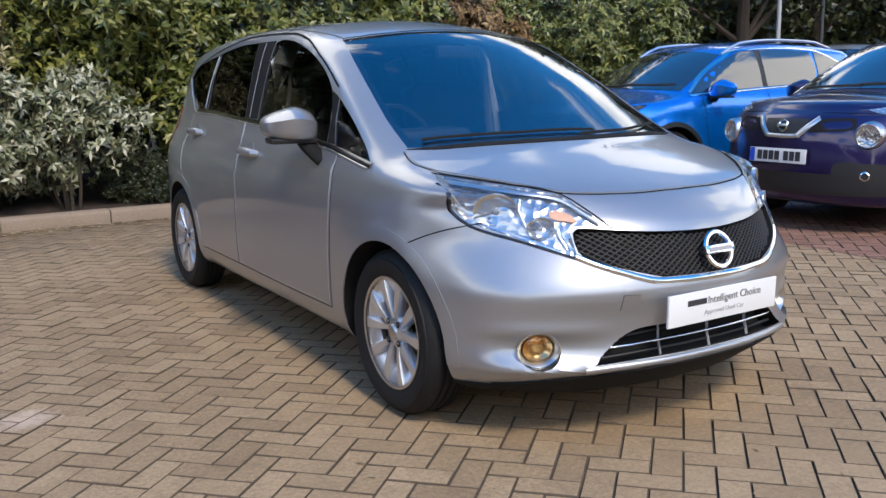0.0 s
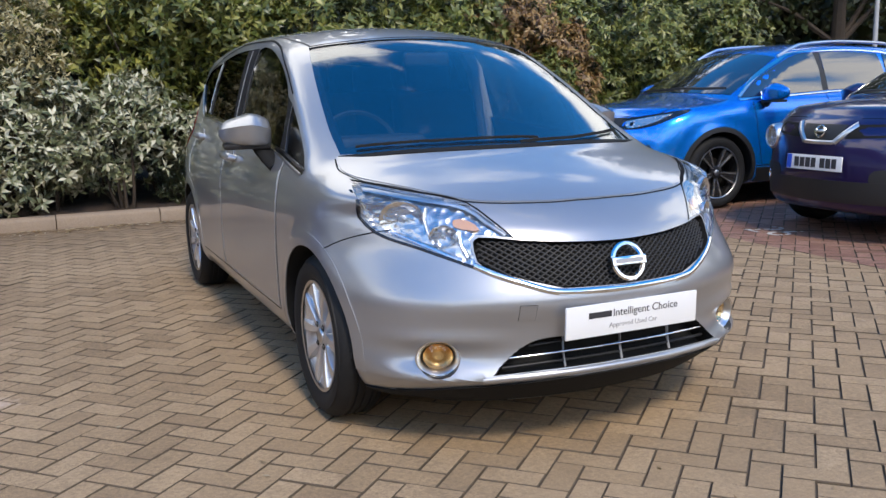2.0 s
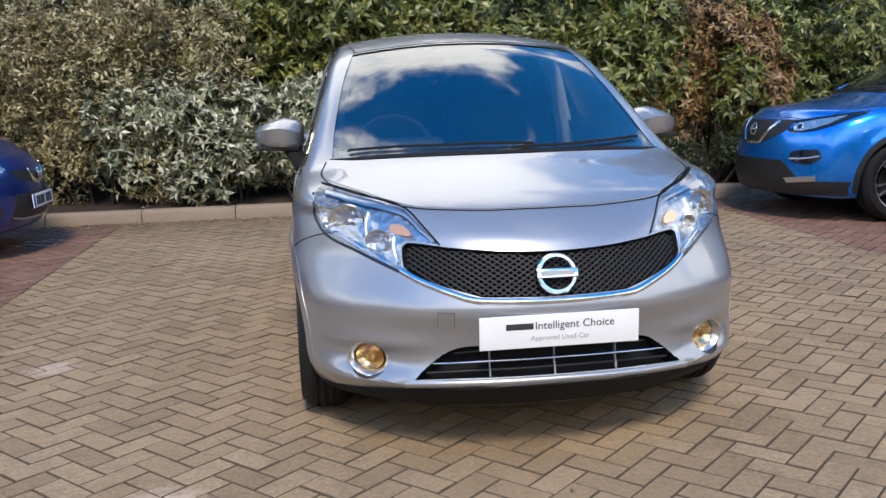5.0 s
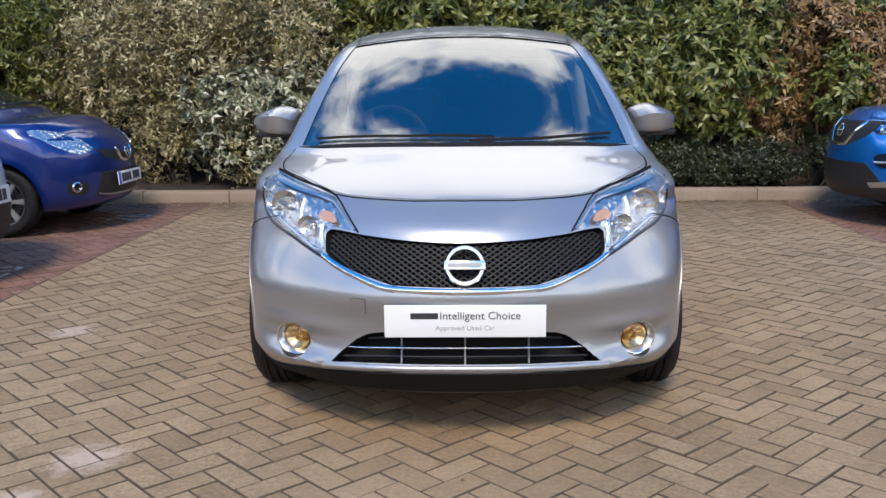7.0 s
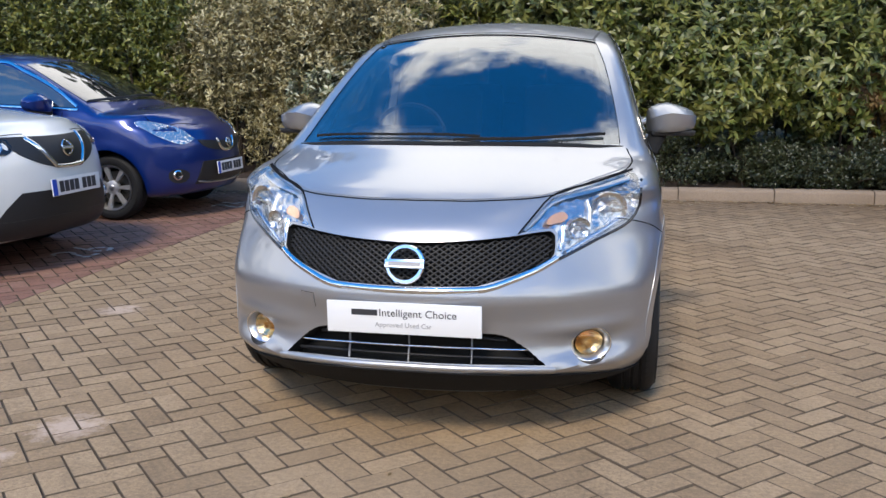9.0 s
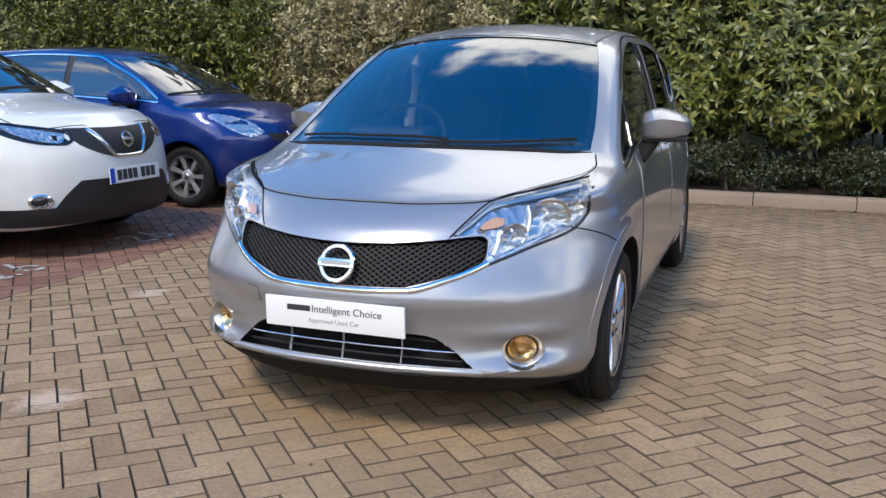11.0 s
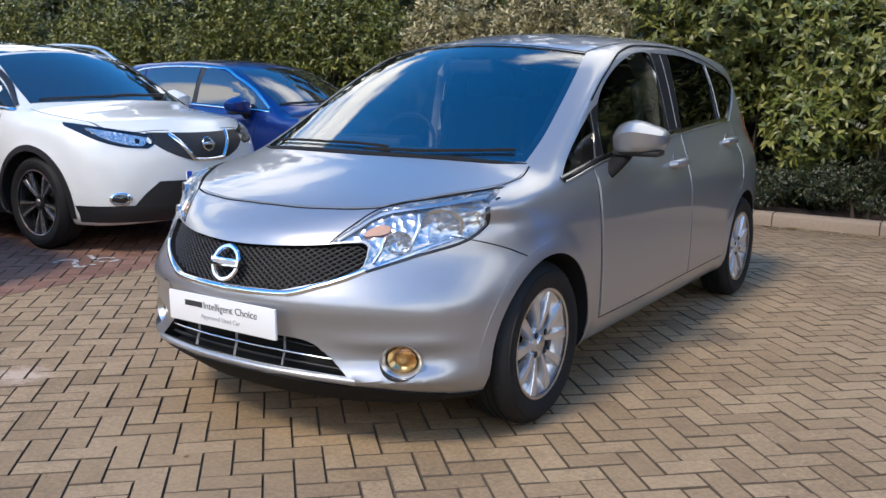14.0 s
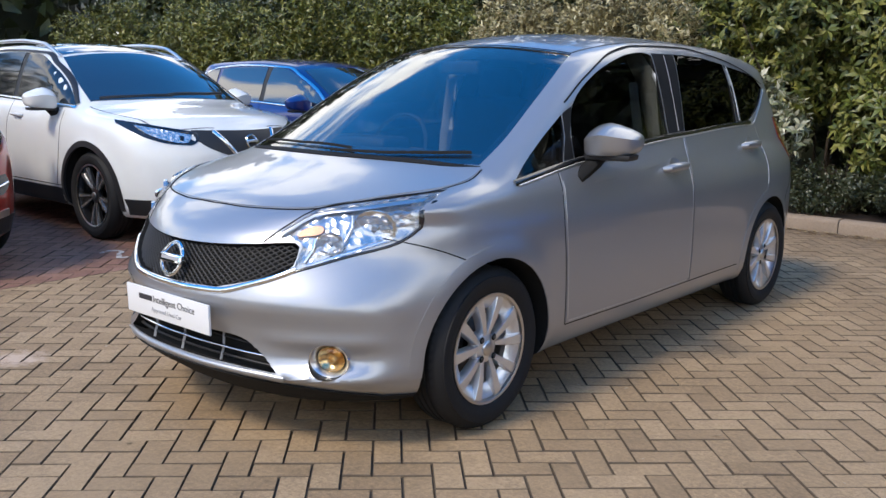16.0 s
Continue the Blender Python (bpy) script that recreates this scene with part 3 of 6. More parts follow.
def make_wheel(parent, R, w, rim, style, face_mat, at, out, spin=0.0):
    """A wheel whose outer face looks along +x (out = 1) or -x (out = -1)."""
    hub = new("wheel")
    hub.parent = parent
    hub.matrix_basis = pose(*at, spin, 0, 0) @ (Matrix.Identity(4) if out > 0 else pose(0, 0, 0, 0, 0, 180))
    part("tyre", tyre_bm(R, w, rim), M["rubber"], hub, "black rubber tyre")
    tagged(part("tread", tread_bm(R, w), M["rubber"], hub), kind="stuff")
    s = w / 2
    part("rim", bm_lathe([(rim - 0.006, s * 0.86), (rim + 0.004, s * 0.9), (rim + 0.002, s * 0.82), (rim - 0.014, s * 0.78), (rim - 0.03, s * 0.2), (rim - 0.035, -s * 0.8)], 64, 'X'), M["blackalloy"] if style == "fan" else M["satin"], hub)
    part("brake_disc", bm_lathe([(0.05, -0.01), (0.135, -0.01), (0.14, -0.014), (0.14, -0.03), (0.05, -0.03)], 40, 'X'), M["disc"], hub, "dull steel brake disc")
    part("backing", bm_lathe([(0.02, -0.05), (rim - 0.035, -0.06)], 40, 'X'), M["liner"], hub)
    xo = s * 0.80
    part("rim_edge", bm_lathe([(rim - 0.005, s * 0.875), (rim + 0.003, s * 0.905), (rim - 0.003, s * 0.915), (rim - 0.009, s * 0.88)], 64, 'X'), M["satin"], hub, "bright rim edge")
    if style == "twin":       # five forked spokes over a dished web
        for i in range(5):
            c = 90 + i * 72
            for sg in (-1, 1):
                a0, a1 = c + sg * 9, c + sg * 18.5
                i0, i1 = polar(0.050, a0 - 11), polar(0.050, a0 + 11)
                o0, o1 = polar(rim - 0.006, a1 - 6.6), polar(rim - 0.006, a1 + 6.6)
                part("spoke", spoke_bm((i0, i1), (o0, o1), xo - 0.010, xo + 0.004, 0.036), face_mat, hub)
        part("rim_web", bm_lathe([(0.147, xo - 0.050), (0.146, xo - 0.030), (0.158, xo - 0.018), (0.178, xo - 0.007), (rim - 0.004, xo + 0.001)], 60, 'X'), face_mat, hub, "dished web between the spokes")
        part("hub_face", bm_lathe([(0.0005, xo - 0.006), (0.03, xo - 0.006), (0.056, xo - 0.014), (0.064, xo - 0.03), (0.064, xo - 0.05)], 40, 'X'), face_mat, hub)
        part("centre_cap", bm_lathe([(0.0005, xo + 0.004), (0.022, xo + 0.003), (0.027, xo), (0.029, xo - 0.003), (0.029, xo - 0.01)], 32, 'X'), M["satin"], hub)
        for i in range(4):
            y, z = polar(0.05, 45 + 90 * i)
            well = bm_lathe([(0.0005, xo - 0.002), (0.0115, xo - 0.002), (0.013, xo - 0.004)], 14, 'X')
            b = bm_lathe([(0.0005, xo + 0.002), (0.006, xo + 0.002), (0.0075, xo - 0.002)], 6, 'X')
            for k in (well, b):
                bmesh.ops.translate(k, vec=(0, y, z), verts=k.verts)
            part("nut_well", well, M["liner"], hub)
            part("wheel_nut", b, M["disc"], hub)
    else:
        n, half, inner = {"fan": (5, 3.8, 7), "seven": (7, 9, 16)}[style]
        for i in range(n):
            c = 90 + i * 360 / n
            for sg in ((-1, 1) if style == "fan" else (0,)):
                a1 = c + sg * 12
                i0, i1 = polar(0.05, c + sg * 10 - inner / 2 * 1.6), polar(0.05, c + sg * 10 + inner / 2 * 1.6)
                o0, o1 = polar(rim - 0.008, a1 - half / 1.3), polar(rim - 0.008, a1 + half / 1.3)
                sp = part("spoke", spoke_bm((i0, i1), (o0, o1), xo - 0.02, xo, 0.03), face_mat, hub)
                if style == "fan":          # black flank beside the machined face
                    j0, j1 = polar(0.05, c + sg * 5 - 12), polar(0.05, c + sg * 5 + 12)
                    u0, u1 = polar(rim - 0.01, c + sg * 8 - 8), polar(rim - 0.01, c + sg * 8 + 8)
                    part("spoke_web", spoke_bm((j0, j1), (u0, u1), xo - 0.03, xo - 0.012, 0.03), M["blackalloy"], hub)
        part("hub_face", bm_lathe([(0.0005, xo - 0.008), (0.04, xo - 0.01), (0.062, xo - 0.02), (0.066, xo - 0.05)], 32, 'X'), M["blackalloy"] if style == "fan" else face_mat, hub)
        part("centre_cap", bm_lathe([(0.0005, xo), (0.022, xo - 0.002), (0.027, xo - 0.006), (0.027, xo - 0.012)], 24, 'X'), M["satin"], hub)
    return hub

# ---- small car parts ----
def bars_plate(parent, m, w=0.52, h=0.111, band=True):
    """A number plate whose characters are plain bars."""
    p = part("number_plate", bm_box((w, 0.008, h), bevel=0.003), M["platewhite"], parent, "white front number plate with dark characters")
    p.matrix_basis = m
    if band:
        b = part("plate_band", bm_box((0.045, 0.003, h - 0.006), (-w / 2 + 0.026, -0.0045, 0), 0.001, 1), M["plateblue"], p, "blue band")
    x = -w / 2 + 0.075
    for k, wd in enumerate((0.045, 0.045, 0.045, 0.045, None, 0.045, 0.045, 0.045)):
        if wd is None:
            x += 0.03
            continue
        part("plate_bar", bm_box((wd, 0.003, 0.072), (x + wd / 2, -0.0045, 0), 0.001, 1), M["ink"], p)
        x += wd + 0.0085
    return p


def badge_ring(parent, at, r, tilt=0.0, wide=1.0):
    """A chrome ring with a bar across; the bar carries no letters."""
    b = new("badge")
    b.parent = parent
    b.matrix_basis = pose(*at, tilt, 0, 0)
    ring = bm_lathe([(r, -0.004), (r - 0.004, -0.010), (r - 0.013, -0.010), (r - 0.017, -0.004), (r - 0.013, 0.002), (r - 0.004, 0.002)], 40, 'Y', close=True)
    part("badge_ring", ring, M["chrome"], b, "chrome ring")
    part("badge_bar", bm_box((2 * r * 1.0 * wide, 0.012, r * 0.46), (0, -0.008, 0), 0.003), M["chrome"], b)
    part("badge_mark", bm_box((2 * r * 0.8, 0.003, r * 0.20), (0, -0.0145, 0), 0.001, 1), M["inkgrey"], b)
    return b


def mirror_bm(s, w=0.25, d=0.14, h=0.155):
    """A wedge-shaped wing mirror housing: a raised crown, a crease along its face, tapering to the tip."""
    bm = bmesh.new()
    rows = []
    top, low = curve((0, 0.30), (0.12, 0.42), (0.36, 0.54), (0.7, 0.40), (0.93, 0.24), (1, 0.14)), curve((0, -0.46), (0.1, -0.50), (0.6, -0.46), (0.9, -0.38), (1, -0.20))
    deep = curve((0, 0.70), (0.15, 0.92), (0.45, 1.0), (0.8, 0.80), (0.95, 0.55), (1, 0.30))
    for o in (0, 0.03, 0.10, 0.22, 0.38, 0.54, 0.70, 0.83, 0.92, 0.98, 1.0):
        a, b, k = float(top(o)) * h, float(low(o)) * h, float(deep(o)) * d
        if o in (0, 1.0):
            a, b, k = a * 0.75, b * 0.75, k * 0.8
        cr = b + (a - b) * (0.62 + 0.10 * o)        # height of the crease
        sec = [(0.016, a * 0.82 + b * 0.18), (0.010, a * 0.96), (-k * 0.15, a), (-k * 0.55, a * 0.66 + cr * 0.34), (-k * 0.93, cr + (a - cr) * 0.10), (-k, cr), (-k * 0.99, cr - 0.006), (-k * 0.95, b + (cr - b) * 0.35), (-k * 0.86, b + 0.004), (-k * 0.80, b), (-k * 0.2, b - 0.002), (0.010, b), (0.016, b * 0.86)]
        x = s * (o - 0.5) * w
        rows.append([bm.verts.new((x, y, z)) for y, z in sec])
    n = len(rows[0])
    for r, q in zip(rows, rows[1:]):
        for i in range(n):
            bm.faces.new((r[i], r[(i + 1) % n], q[(i + 1) % n], q[i]))
    bm.faces.new(rows[0])
    bm.faces.new(rows[-1][::-1])
    bmesh.ops.recalc_face_normals(bm, faces=bm.faces[:])
    return bm


def wing_mirror(parent, s, at, paint, foot, w=0.25, h=0.155):
    depth = 0.15
    m = new("wing_mirror")
    m.parent = parent
    m.matrix_basis = pose(*at, 0, 0, s * 8)
    part("mirror_cap", mirror_bm(s, w, depth, h), paint, m, "painted mirror cap")
    part("mirror_base", bm_box((w * 0.88, depth * 0.72, 0.024), (-s * 0.004, -depth * 0.36, -h * 0.52), 0.009, taper=1.06), M["black"], m, "black underside")
    f = pose(0, 0, 0, 0, 0, -s * 8).to_3x3() @ (Vector(foot) - Vector(at))
    part("mirror_stalk", bm_tube([(-s * w * 0.25, -0.045, -h * 0.45), (-s * w * 0.34, -0.06, -h * 0.70), tuple(Vector((-s * w * 0.34, -0.06, -h * 0.70)).lerp(f, 0.6)), tuple(f)], [0.044, 0.042, 0.037, 0.030], 12, 0.75), M["liner"], m, "black mirror stalk")
    part("mirror_glass", bm_box((w * 0.62, 0.004, h * 0.5), (-s * 0.02, 0.022, 0.004), 0.002), M["chrome"], m)
    return m


def arch_ring(a, r0, r1, y0, z0, zmin):
    """The outline of a wheel-arch trim between two radii."""
    t0 = math.asin(max(-1, min(1, (zmin - z0) / r1)))
    out = [(y0 + r1 * math.cos(t), z0 + r1 * math.sin(t)) for t in np.linspace(t0, math.pi - t0, 26)]
    t1 = math.asin(max(-1, min(1, (zmin - z0) / r0)))
    out += [(y0 + r0 * math.cos(t), z0 + r0 * math.sin(t)) for t in np.linspace(math.pi - t1, t1, 26)]
    return out

# ---- the silver hatchback ----
HERO_AT = (2.314, 2.78, 0.0, 0, 0, 0.5)


def hero_scallop(y, z):
    # hollow along the doors, the crease that climbs towards the tail, and the tuck above the sill
    fade = np.clip((y - 0.35) / 0.35, 0, 1) * np.clip((2.75 - y) / 0.4, 0, 1)
    d = 0.006 * np.exp(-((z - 0.60) / 0.11) ** 2)
    under = np.maximum(0.815 + 0.068 * y - z, 0)
    d = d + 0.017 * (1 - np.exp(-under / 0.022)) * np.exp(-under / 0.13)
    return d * fade


def hero_dent(x, z):
    # a bulge over the fog lamps, their lens-shaped scoops and the lip under them
    w = np.exp(-np.abs((x - 0.585) / 0.17) ** 3)
    d = -0.014 * w * np.exp(-((z - 0.408) / 0.026) ** 2)
    d = d + 0.026 * np.exp(-np.abs((x - 0.60) / 0.15) ** 2.4) * np.exp(-((z - 0.345) / 0.043) ** 2)
    return d - 0.005 * w * np.exp(-((z - 0.282) / 0.022) ** 2)


hero = Shell(
    half=curve((0.16, 0.76), (0.22, 0.80), (0.32, 0.828), (0.45, 0.836), (0.6, 0.842), (0.74, 0.838), (0.84, 0.822), (0.90, 0.800), (0.96, 0.768), (1.05, 0.737), (1.2, 0.690), (1.35, 0.637), (1.45, 0.592), (1.55, 0.535)),
    plan=curve((-0.9, 0.86), (-0.6, 0.905), (-0.35, 0.955), (-0.1, 0.99), (0.2, 1.0), (2.2, 1.0), (2.6, 0.985), (3.0, 0.94), (3.3, 0.87)),
    planw=curve((0.2, 1.0), (0.9, 1.0), (1.1, 0.9), (1.5, 0.8)),
    nose=curve((0.12, -0.60), (0.17, -0.655), (0.21, -0.705), (0.25, -0.765), (0.285, -0.800), (0.33, -0.787), (0.38, -0.777), (0.45, -0.790), (0.50, -0.812), (0.527, -0.821), (0.55, -0.815), (0.60, -0.795), (0.68, -0.765), (0.74, -0.735), (0.79, -0.69), (0.84, -0.63), (0.95, -0.56), (2.0, -0.5)),
    noseround=curve((0.2, 0.17), (0.45, 0.185), (0.58, 0.215), (0.70, 0.245), (0.78, 0.235), (0.86, 0.15), (1.0, 0.1)),
    dent=hero_dent, scallop=hero_scallop,
    sweep=curve((-0.8, 0.08), (-0.3, 0.10), (-0.1, 0.15), (0.1, 0.25), (0.3, 0.27), (3.0, 0.27)),
    top=curve((-0.9, 0.70), (-0.72, 0.785), (-0.6, 0.835), (-0.45, 0.880), (-0.25, 0.930), (-0.12, 0.962), (-0.06, 0.985), (0.0, 1.015), (0.15, 1.095), (0.4, 1.235), (0.6, 1.338), (0.74, 1.402), (0.85, 1.440), (1.0, 1.472), (1.3, 1.512), (1.7, 1.528), (2.1, 1.518), (2.5, 1.482), (2.85, 1.425), (3.1, 1.36)),
    crown=curve((-0.6, 0.09), (-0.1, 0.085), (0.1, 0.10), (0.6, 0.13), (1.2, 0.15), (3.0, 0.16)),
    tail=curve((0.2, 3.12), (0.3, 3.22), (0.5, 3.28), (0.75, 3.27), (0.95, 3.20), (1.1, 3.12), (1.3, 3.03), (1.45, 2.98)),
    belly=curve((-0.9, 0.135), (-0.6, 0.14), (-0.45, 0.17), (0.4, 0.19), (2.3, 0.20), (3.3, 0.26)),
    base=2.60, axle=0.305, arch=0.345, flare=0.010)


def build_body(shell, paint, step, parent, cabin=None, windows=(), recesses=(), arch=0.345, base=2.6, axle=0.305, ylim=(-1.1, 3.6), label="", zmax=1.9, corez=(0.45, 0.62), well=0.50):
    """The painted shell with its wheel wells, window openings and recesses cut out."""
    yl, yh = ylim
    v, f = box_mesh(shell.root, (-1.05, yl, -0.05), (1.05, yh, zmax), (-0.42, yl + 1.0, corez[0]), (0.42, yh - 1.0, corez[1]), step)
    body = mesh_ob("body", v, f, paint, None)
    cutters = []
    for ya in (0.0, base):
        for s in (-1, 1):
            b = bm_lathe([(0.001, 0), (arch, 0), (arch, 0.75), (0.001, 0.75)], 64, 'X')
            bmesh.ops.translate(b, vec=(well, ya, axle), verts=b.verts)
            if s < 0:
                bmesh.ops.rotate(b, cent=(0, 0, 0), matrix=Matrix.Rotation(math.pi, 3, 'Z'), verts=b.verts)
                bmesh.ops.translate(b, vec=(0, 2 * ya, 0), verts=b.verts)
            bmesh.ops.remove_doubles(b, verts=b.verts, dist=0.002)
            bmesh.ops.recalc_face_normals(b, faces=b.faces[:])
            cutters.append(part("cutter", b, M["liner"], None, smooth=False))
    for vv, ff, m in recesses:
        cutters.append(mesh_ob("cutter", vv, ff, m, None, smooth=False))
    if cabin is not None:
        vv, ff = box_mesh(cabin[0], *cabin[1:])
        cutters.append(mesh_ob("cutter", vv, ff, M["interior"], None, smooth=False))
    for vv, ff in windows:
        cutters.append(mesh_ob("cutter", vv, ff, M["gloss"], None, smooth=False))
    cut(body, cutters)
    body.parent = parent
    if label:
        tagged(body, label)
    return body


def prism(poly, axis, a, b):
    """A solid with that outline between two offsets along an axis."""
    n = len(poly)
    put = {'x': lambda p, o: (o, p[0], p[1]), 'y': lambda p, o: (p[0], o, p[1]), 'z': lambda p, o: (p[0], p[1], o)}[axis]
    bm = bmesh.new()
    lo = [bm.verts.new(put(p, a)) for p in poly]
    hi = [bm.verts.new(put(p, b)) for p in poly]
    bm.faces.new(lo[::-1])
    bm.faces.new(hi)
    for i in range(n):
        bm.faces.new((lo[i], lo[(i + 1) % n], hi[(i + 1) % n], hi[i]))
    bmesh.ops.recalc_face_normals(bm, faces=bm.faces[:])
    bm.verts.index_update()
    v = np.array([tuple(q.co) for q in bm.verts])
    f = [tuple(q.index for q in fc.verts) for fc in bm.faces]
    bm.free()
    return v, f


def mirror2(poly):
    return [(-x, y) for x, y in poly][::-1]


hatch = tagged(new("hatchback"), "silver five-door hatchback parked nose out on tan block paving", "car")
hatch.matrix_world = pose(*HERO_AT)

# outlines: glass (y, z) on the sides, windscreen and bonnet (x, y) from above, the face (x, z)
W_FRONT = smooth_poly([(0.60, 0.968), (1.447, 1.036), (1.463, 1.20), (1.478, 1.408), (1.40, 1.421), (1.19, 1.395), (0.89, 1.305), (0.672, 1.182), (0.617, 1.07)], 0.03, sharp=(0, 1, 3))
W_QUARTER = smooth_poly([(0.165, 0.915), (0.51, 0.960), (0.56, 1.06), (0.575, 1.145), (0.40, 1.052)], 0.03, sharp=(0, 1, 3))
W_REAR = smooth_poly([(1.63, 1.044), (2.268, 1.076), (2.284, 1.24), (2.264, 1.385), (2.0, 1.414), (1.72, 1.420), (1.668, 1.2)], 0.03, sharp=(0, 1, 3, 5))
W_BACK = smooth_poly([(2.335, 1.078), (2.45, 1.080), (2.62, 1.150), (2.768, 1.258), (2.66, 1.322), (2.315, 1.375), (2.335, 1.24)], 0.03, sharp=(0, 3, 5))
SCREEN = smooth_poly([(0, -0.075), (0.30, -0.045), (0.55, 0.03), (0.665, 0.10), (0.645, 0.30), (0.585, 0.65), (0.525, 0.905), (0.30, 0.855), (0, 0.83), (-0.30, 0.855), (-0.525, 0.905), (-0.585, 0.65), (-0.645, 0.30), (-0.665, 0.10), (-0.55, 0.03), (-0.30, -0.045)], 0.04, sharp=(3, 6, 10, 13))
REARGLASS = smooth_poly([(-0.5, 1.06), (0.5, 1.06), (0.47, 1.36), (0.0, 1.40), (-0.47, 1.36)], 0.05, sharp=(0, 1, 2, 4))
HEADLAMP = smooth_poly([(0.452, 0.832), (0.60, 0.866), (0.712, 0.890), (0.738, 0.868), (0.738, 0.80), (0.714, 0.748), (0.60, 0.696), (0.474, 0.644), (0.473, 0.672), (0.475, 0.722), (0.455, 0.738), (0.358, 0.730), (0.400, 0.777)], 0.02, sharp=(0, 2, 5, 7, 9, 11))
GRILLE = smooth_poly([(0, 0.706), (0.18, 0.711), (0.325, 0.721), (0.45, 0.731), (0.468, 0.717), (0.468, 0.658), (0.44, 0.636), (0.36, 0.606), (0.235, 0.573), (0, 0.570),
                      (-0.235, 0.573), (-0.36, 0.606), (-0.44, 0.636), (-0.468, 0.658), (-0.468, 0.717), (-0.45, 0.731), (-0.325, 0.721), (-0.18, 0.711)], 0.02, sharp=(4, 8, 10, 14))
LOWGRILLE = smooth_poly([(0, 0.412), (0.20, 0.411), (0.31, 0.402), (0.37, 0.368), (0.452, 0.296), (0.30, 0.306), (0, 0.311), (-0.30, 0.306), (-0.452, 0.296), (-0.37, 0.368), (-0.31, 0.402), (-0.20, 0.411)], 0.02, sharp=(4, 8))
BONNET_EDGE = [(0.0, -0.615), (0.145, -0.608), (0.29, -0.577), (0.445, -0.508), (0.592, -0.322), (0.697, -0.145), (0.712, -0.03), (0.69, 0.085)]


class Inner:
    """The cabin: the skin moved inwards, over a floor that steps round the wheel wells."""

    def __call__(self, p):
        y, z = p[:, 1], p[:, 2]
        a = hero(p) + 0.055
        b = (0.93 - 0.95 * (y + 0.05) - z) / 1.38
        c = 0.42 - z
        d = (0.5 + 0.9 * (y - 2.0) - z) / 1.34
        e = y - 2.95
        return np.max(np.stack([a, b, c, d, e]), 0)
    root = Shell.root


recess = []
for sgn in (1, -1):
    po = HEADLAMP if sgn > 0 else mirror2(HEADLAMP)
    recess.append((*patch(hero, 'y', po, 0.03, 0.058, 0.047 if sgn > 0 else 0.053), M["reflector"]))
recess.append((*patch(hero, 'y', GRILLE, 0.05, 0.085, 0.05), M["liner"]))
recess.append((*patch(hero, 'y', LOWGRILLE, 0.05, 0.11, 0.05), M["liner"]))
for sgn in (1, -1):                       # pockets for the fog lamps
    fp, fn = hero.on('y', [sgn * 0.590], [0.345])
    b = bm_lathe([(0.0005, -0.08), (0.060, -0.08), (0.060, 0.05), (0.0005, 0.05)], 40, 'Y')
    bmesh.ops.remove_doubles(b, verts=b.verts, dist=0.002)
    bmesh.ops.recalc_face_normals(b, faces=b.faces[:])
    b.transform(Matrix.Translation(fp[0]) @ pose(0, 0, 0, 2, 0, sgn * 24) @ Matrix.Diagonal((1.2, 1, 1, 1)))
    b.verts.index_update()
    recess.append((np.array([tuple(q.co) for q in b.verts]), [tuple(q.index for q in fc.verts) for fc in b.faces], M["black"]))
    b.free()
wins = []
for po in (W_FRONT, W_QUARTER, W_REAR, W_BACK):
    wins.append(prism(po, 'x', 0.35, 1.3))
    wins.append(prism(po, 'x', -1.3, -0.35))
wins.append(prism(SCREEN, 'z', 0.93, 2.0))
wins.append(prism(REARGLASS, 'y', 2.6, 3.6))
build_body(hero, M["silver"], 0.023, hatch,
           (Inner().root, (-1.0, -0.6, 0.2), (1.0, 3.3, 1.8), (-0.3, 0.75, 0.80), (0.3, 1.9, 0.95), 0.06),
           wins, recess, label="silver metallic painted body shell")

for s in (1, -1):
    for ya in (0.0, 2.60):
        make_wheel(hatch, 0.305, 0.185, 0.206, "twin", M["alloy"], (s * 0.735, ya, 0.305), s, spin=20 if ya else 0)

    # glass
    for nm, po, mt in (("front_door_window", W_FRONT, "sideglass"), ("quarter_window", W_QUARTER, "sideglass"), ("rear_door_window", W_REAR, "darkglass"), ("rear_quarter_window", W_BACK, "darkglass")):
        g = skin_part(nm, hero, 'x', po, M[mt], hatch, "", -0.006, 0.004, 0.08, s)
        g.visible_shadow = False
g = skin_part("windscreen", hero, 'z', SCREEN, M["glass"], hatch, "clear windscreen mirroring the sky", -0.003, 0.004, 0.07)
g.visible_shadow = False
g = skin_part("rear_window", hero, 'Y', REARGLASS, M["darkglass"], hatch, "", -0.004, 0.004, 0.08)

# ---- the silver hatchback: panels, lamps, trim, cabin ----
# doors stand a hair proud of the shell, so that their gaps show
D_FRONT = smooth_poly([(0.482, 0.312), (0.470, 0.45), (0.452, 0.62), (0.440, 0.76), (0.448, 0.89), (0.455, 0.938), (0.62, 0.957), (1.607, 1.030), (1.592, 0.95), (1.578, 0.866), (1.579, 0.72), (1.582, 0.575), (1.585, 0.318)], 0.04, sharp=(0, 5, 7, 12))
D_REAR = smooth_poly([(1.597, 0.318), (1.594, 0.575), (1.591, 0.72), (1.590, 0.868), (1.604, 0.955), (1.619, 1.031), (2.515, 1.058), (2.548, 0.95), (2.560, 0.81), (2.535, 0.710), (2.40, 0.653), (2.27, 0.534), (2.20, 0.41), (2.185, 0.318)], 0.04, sharp=(0, 5, 6, 9, 13))
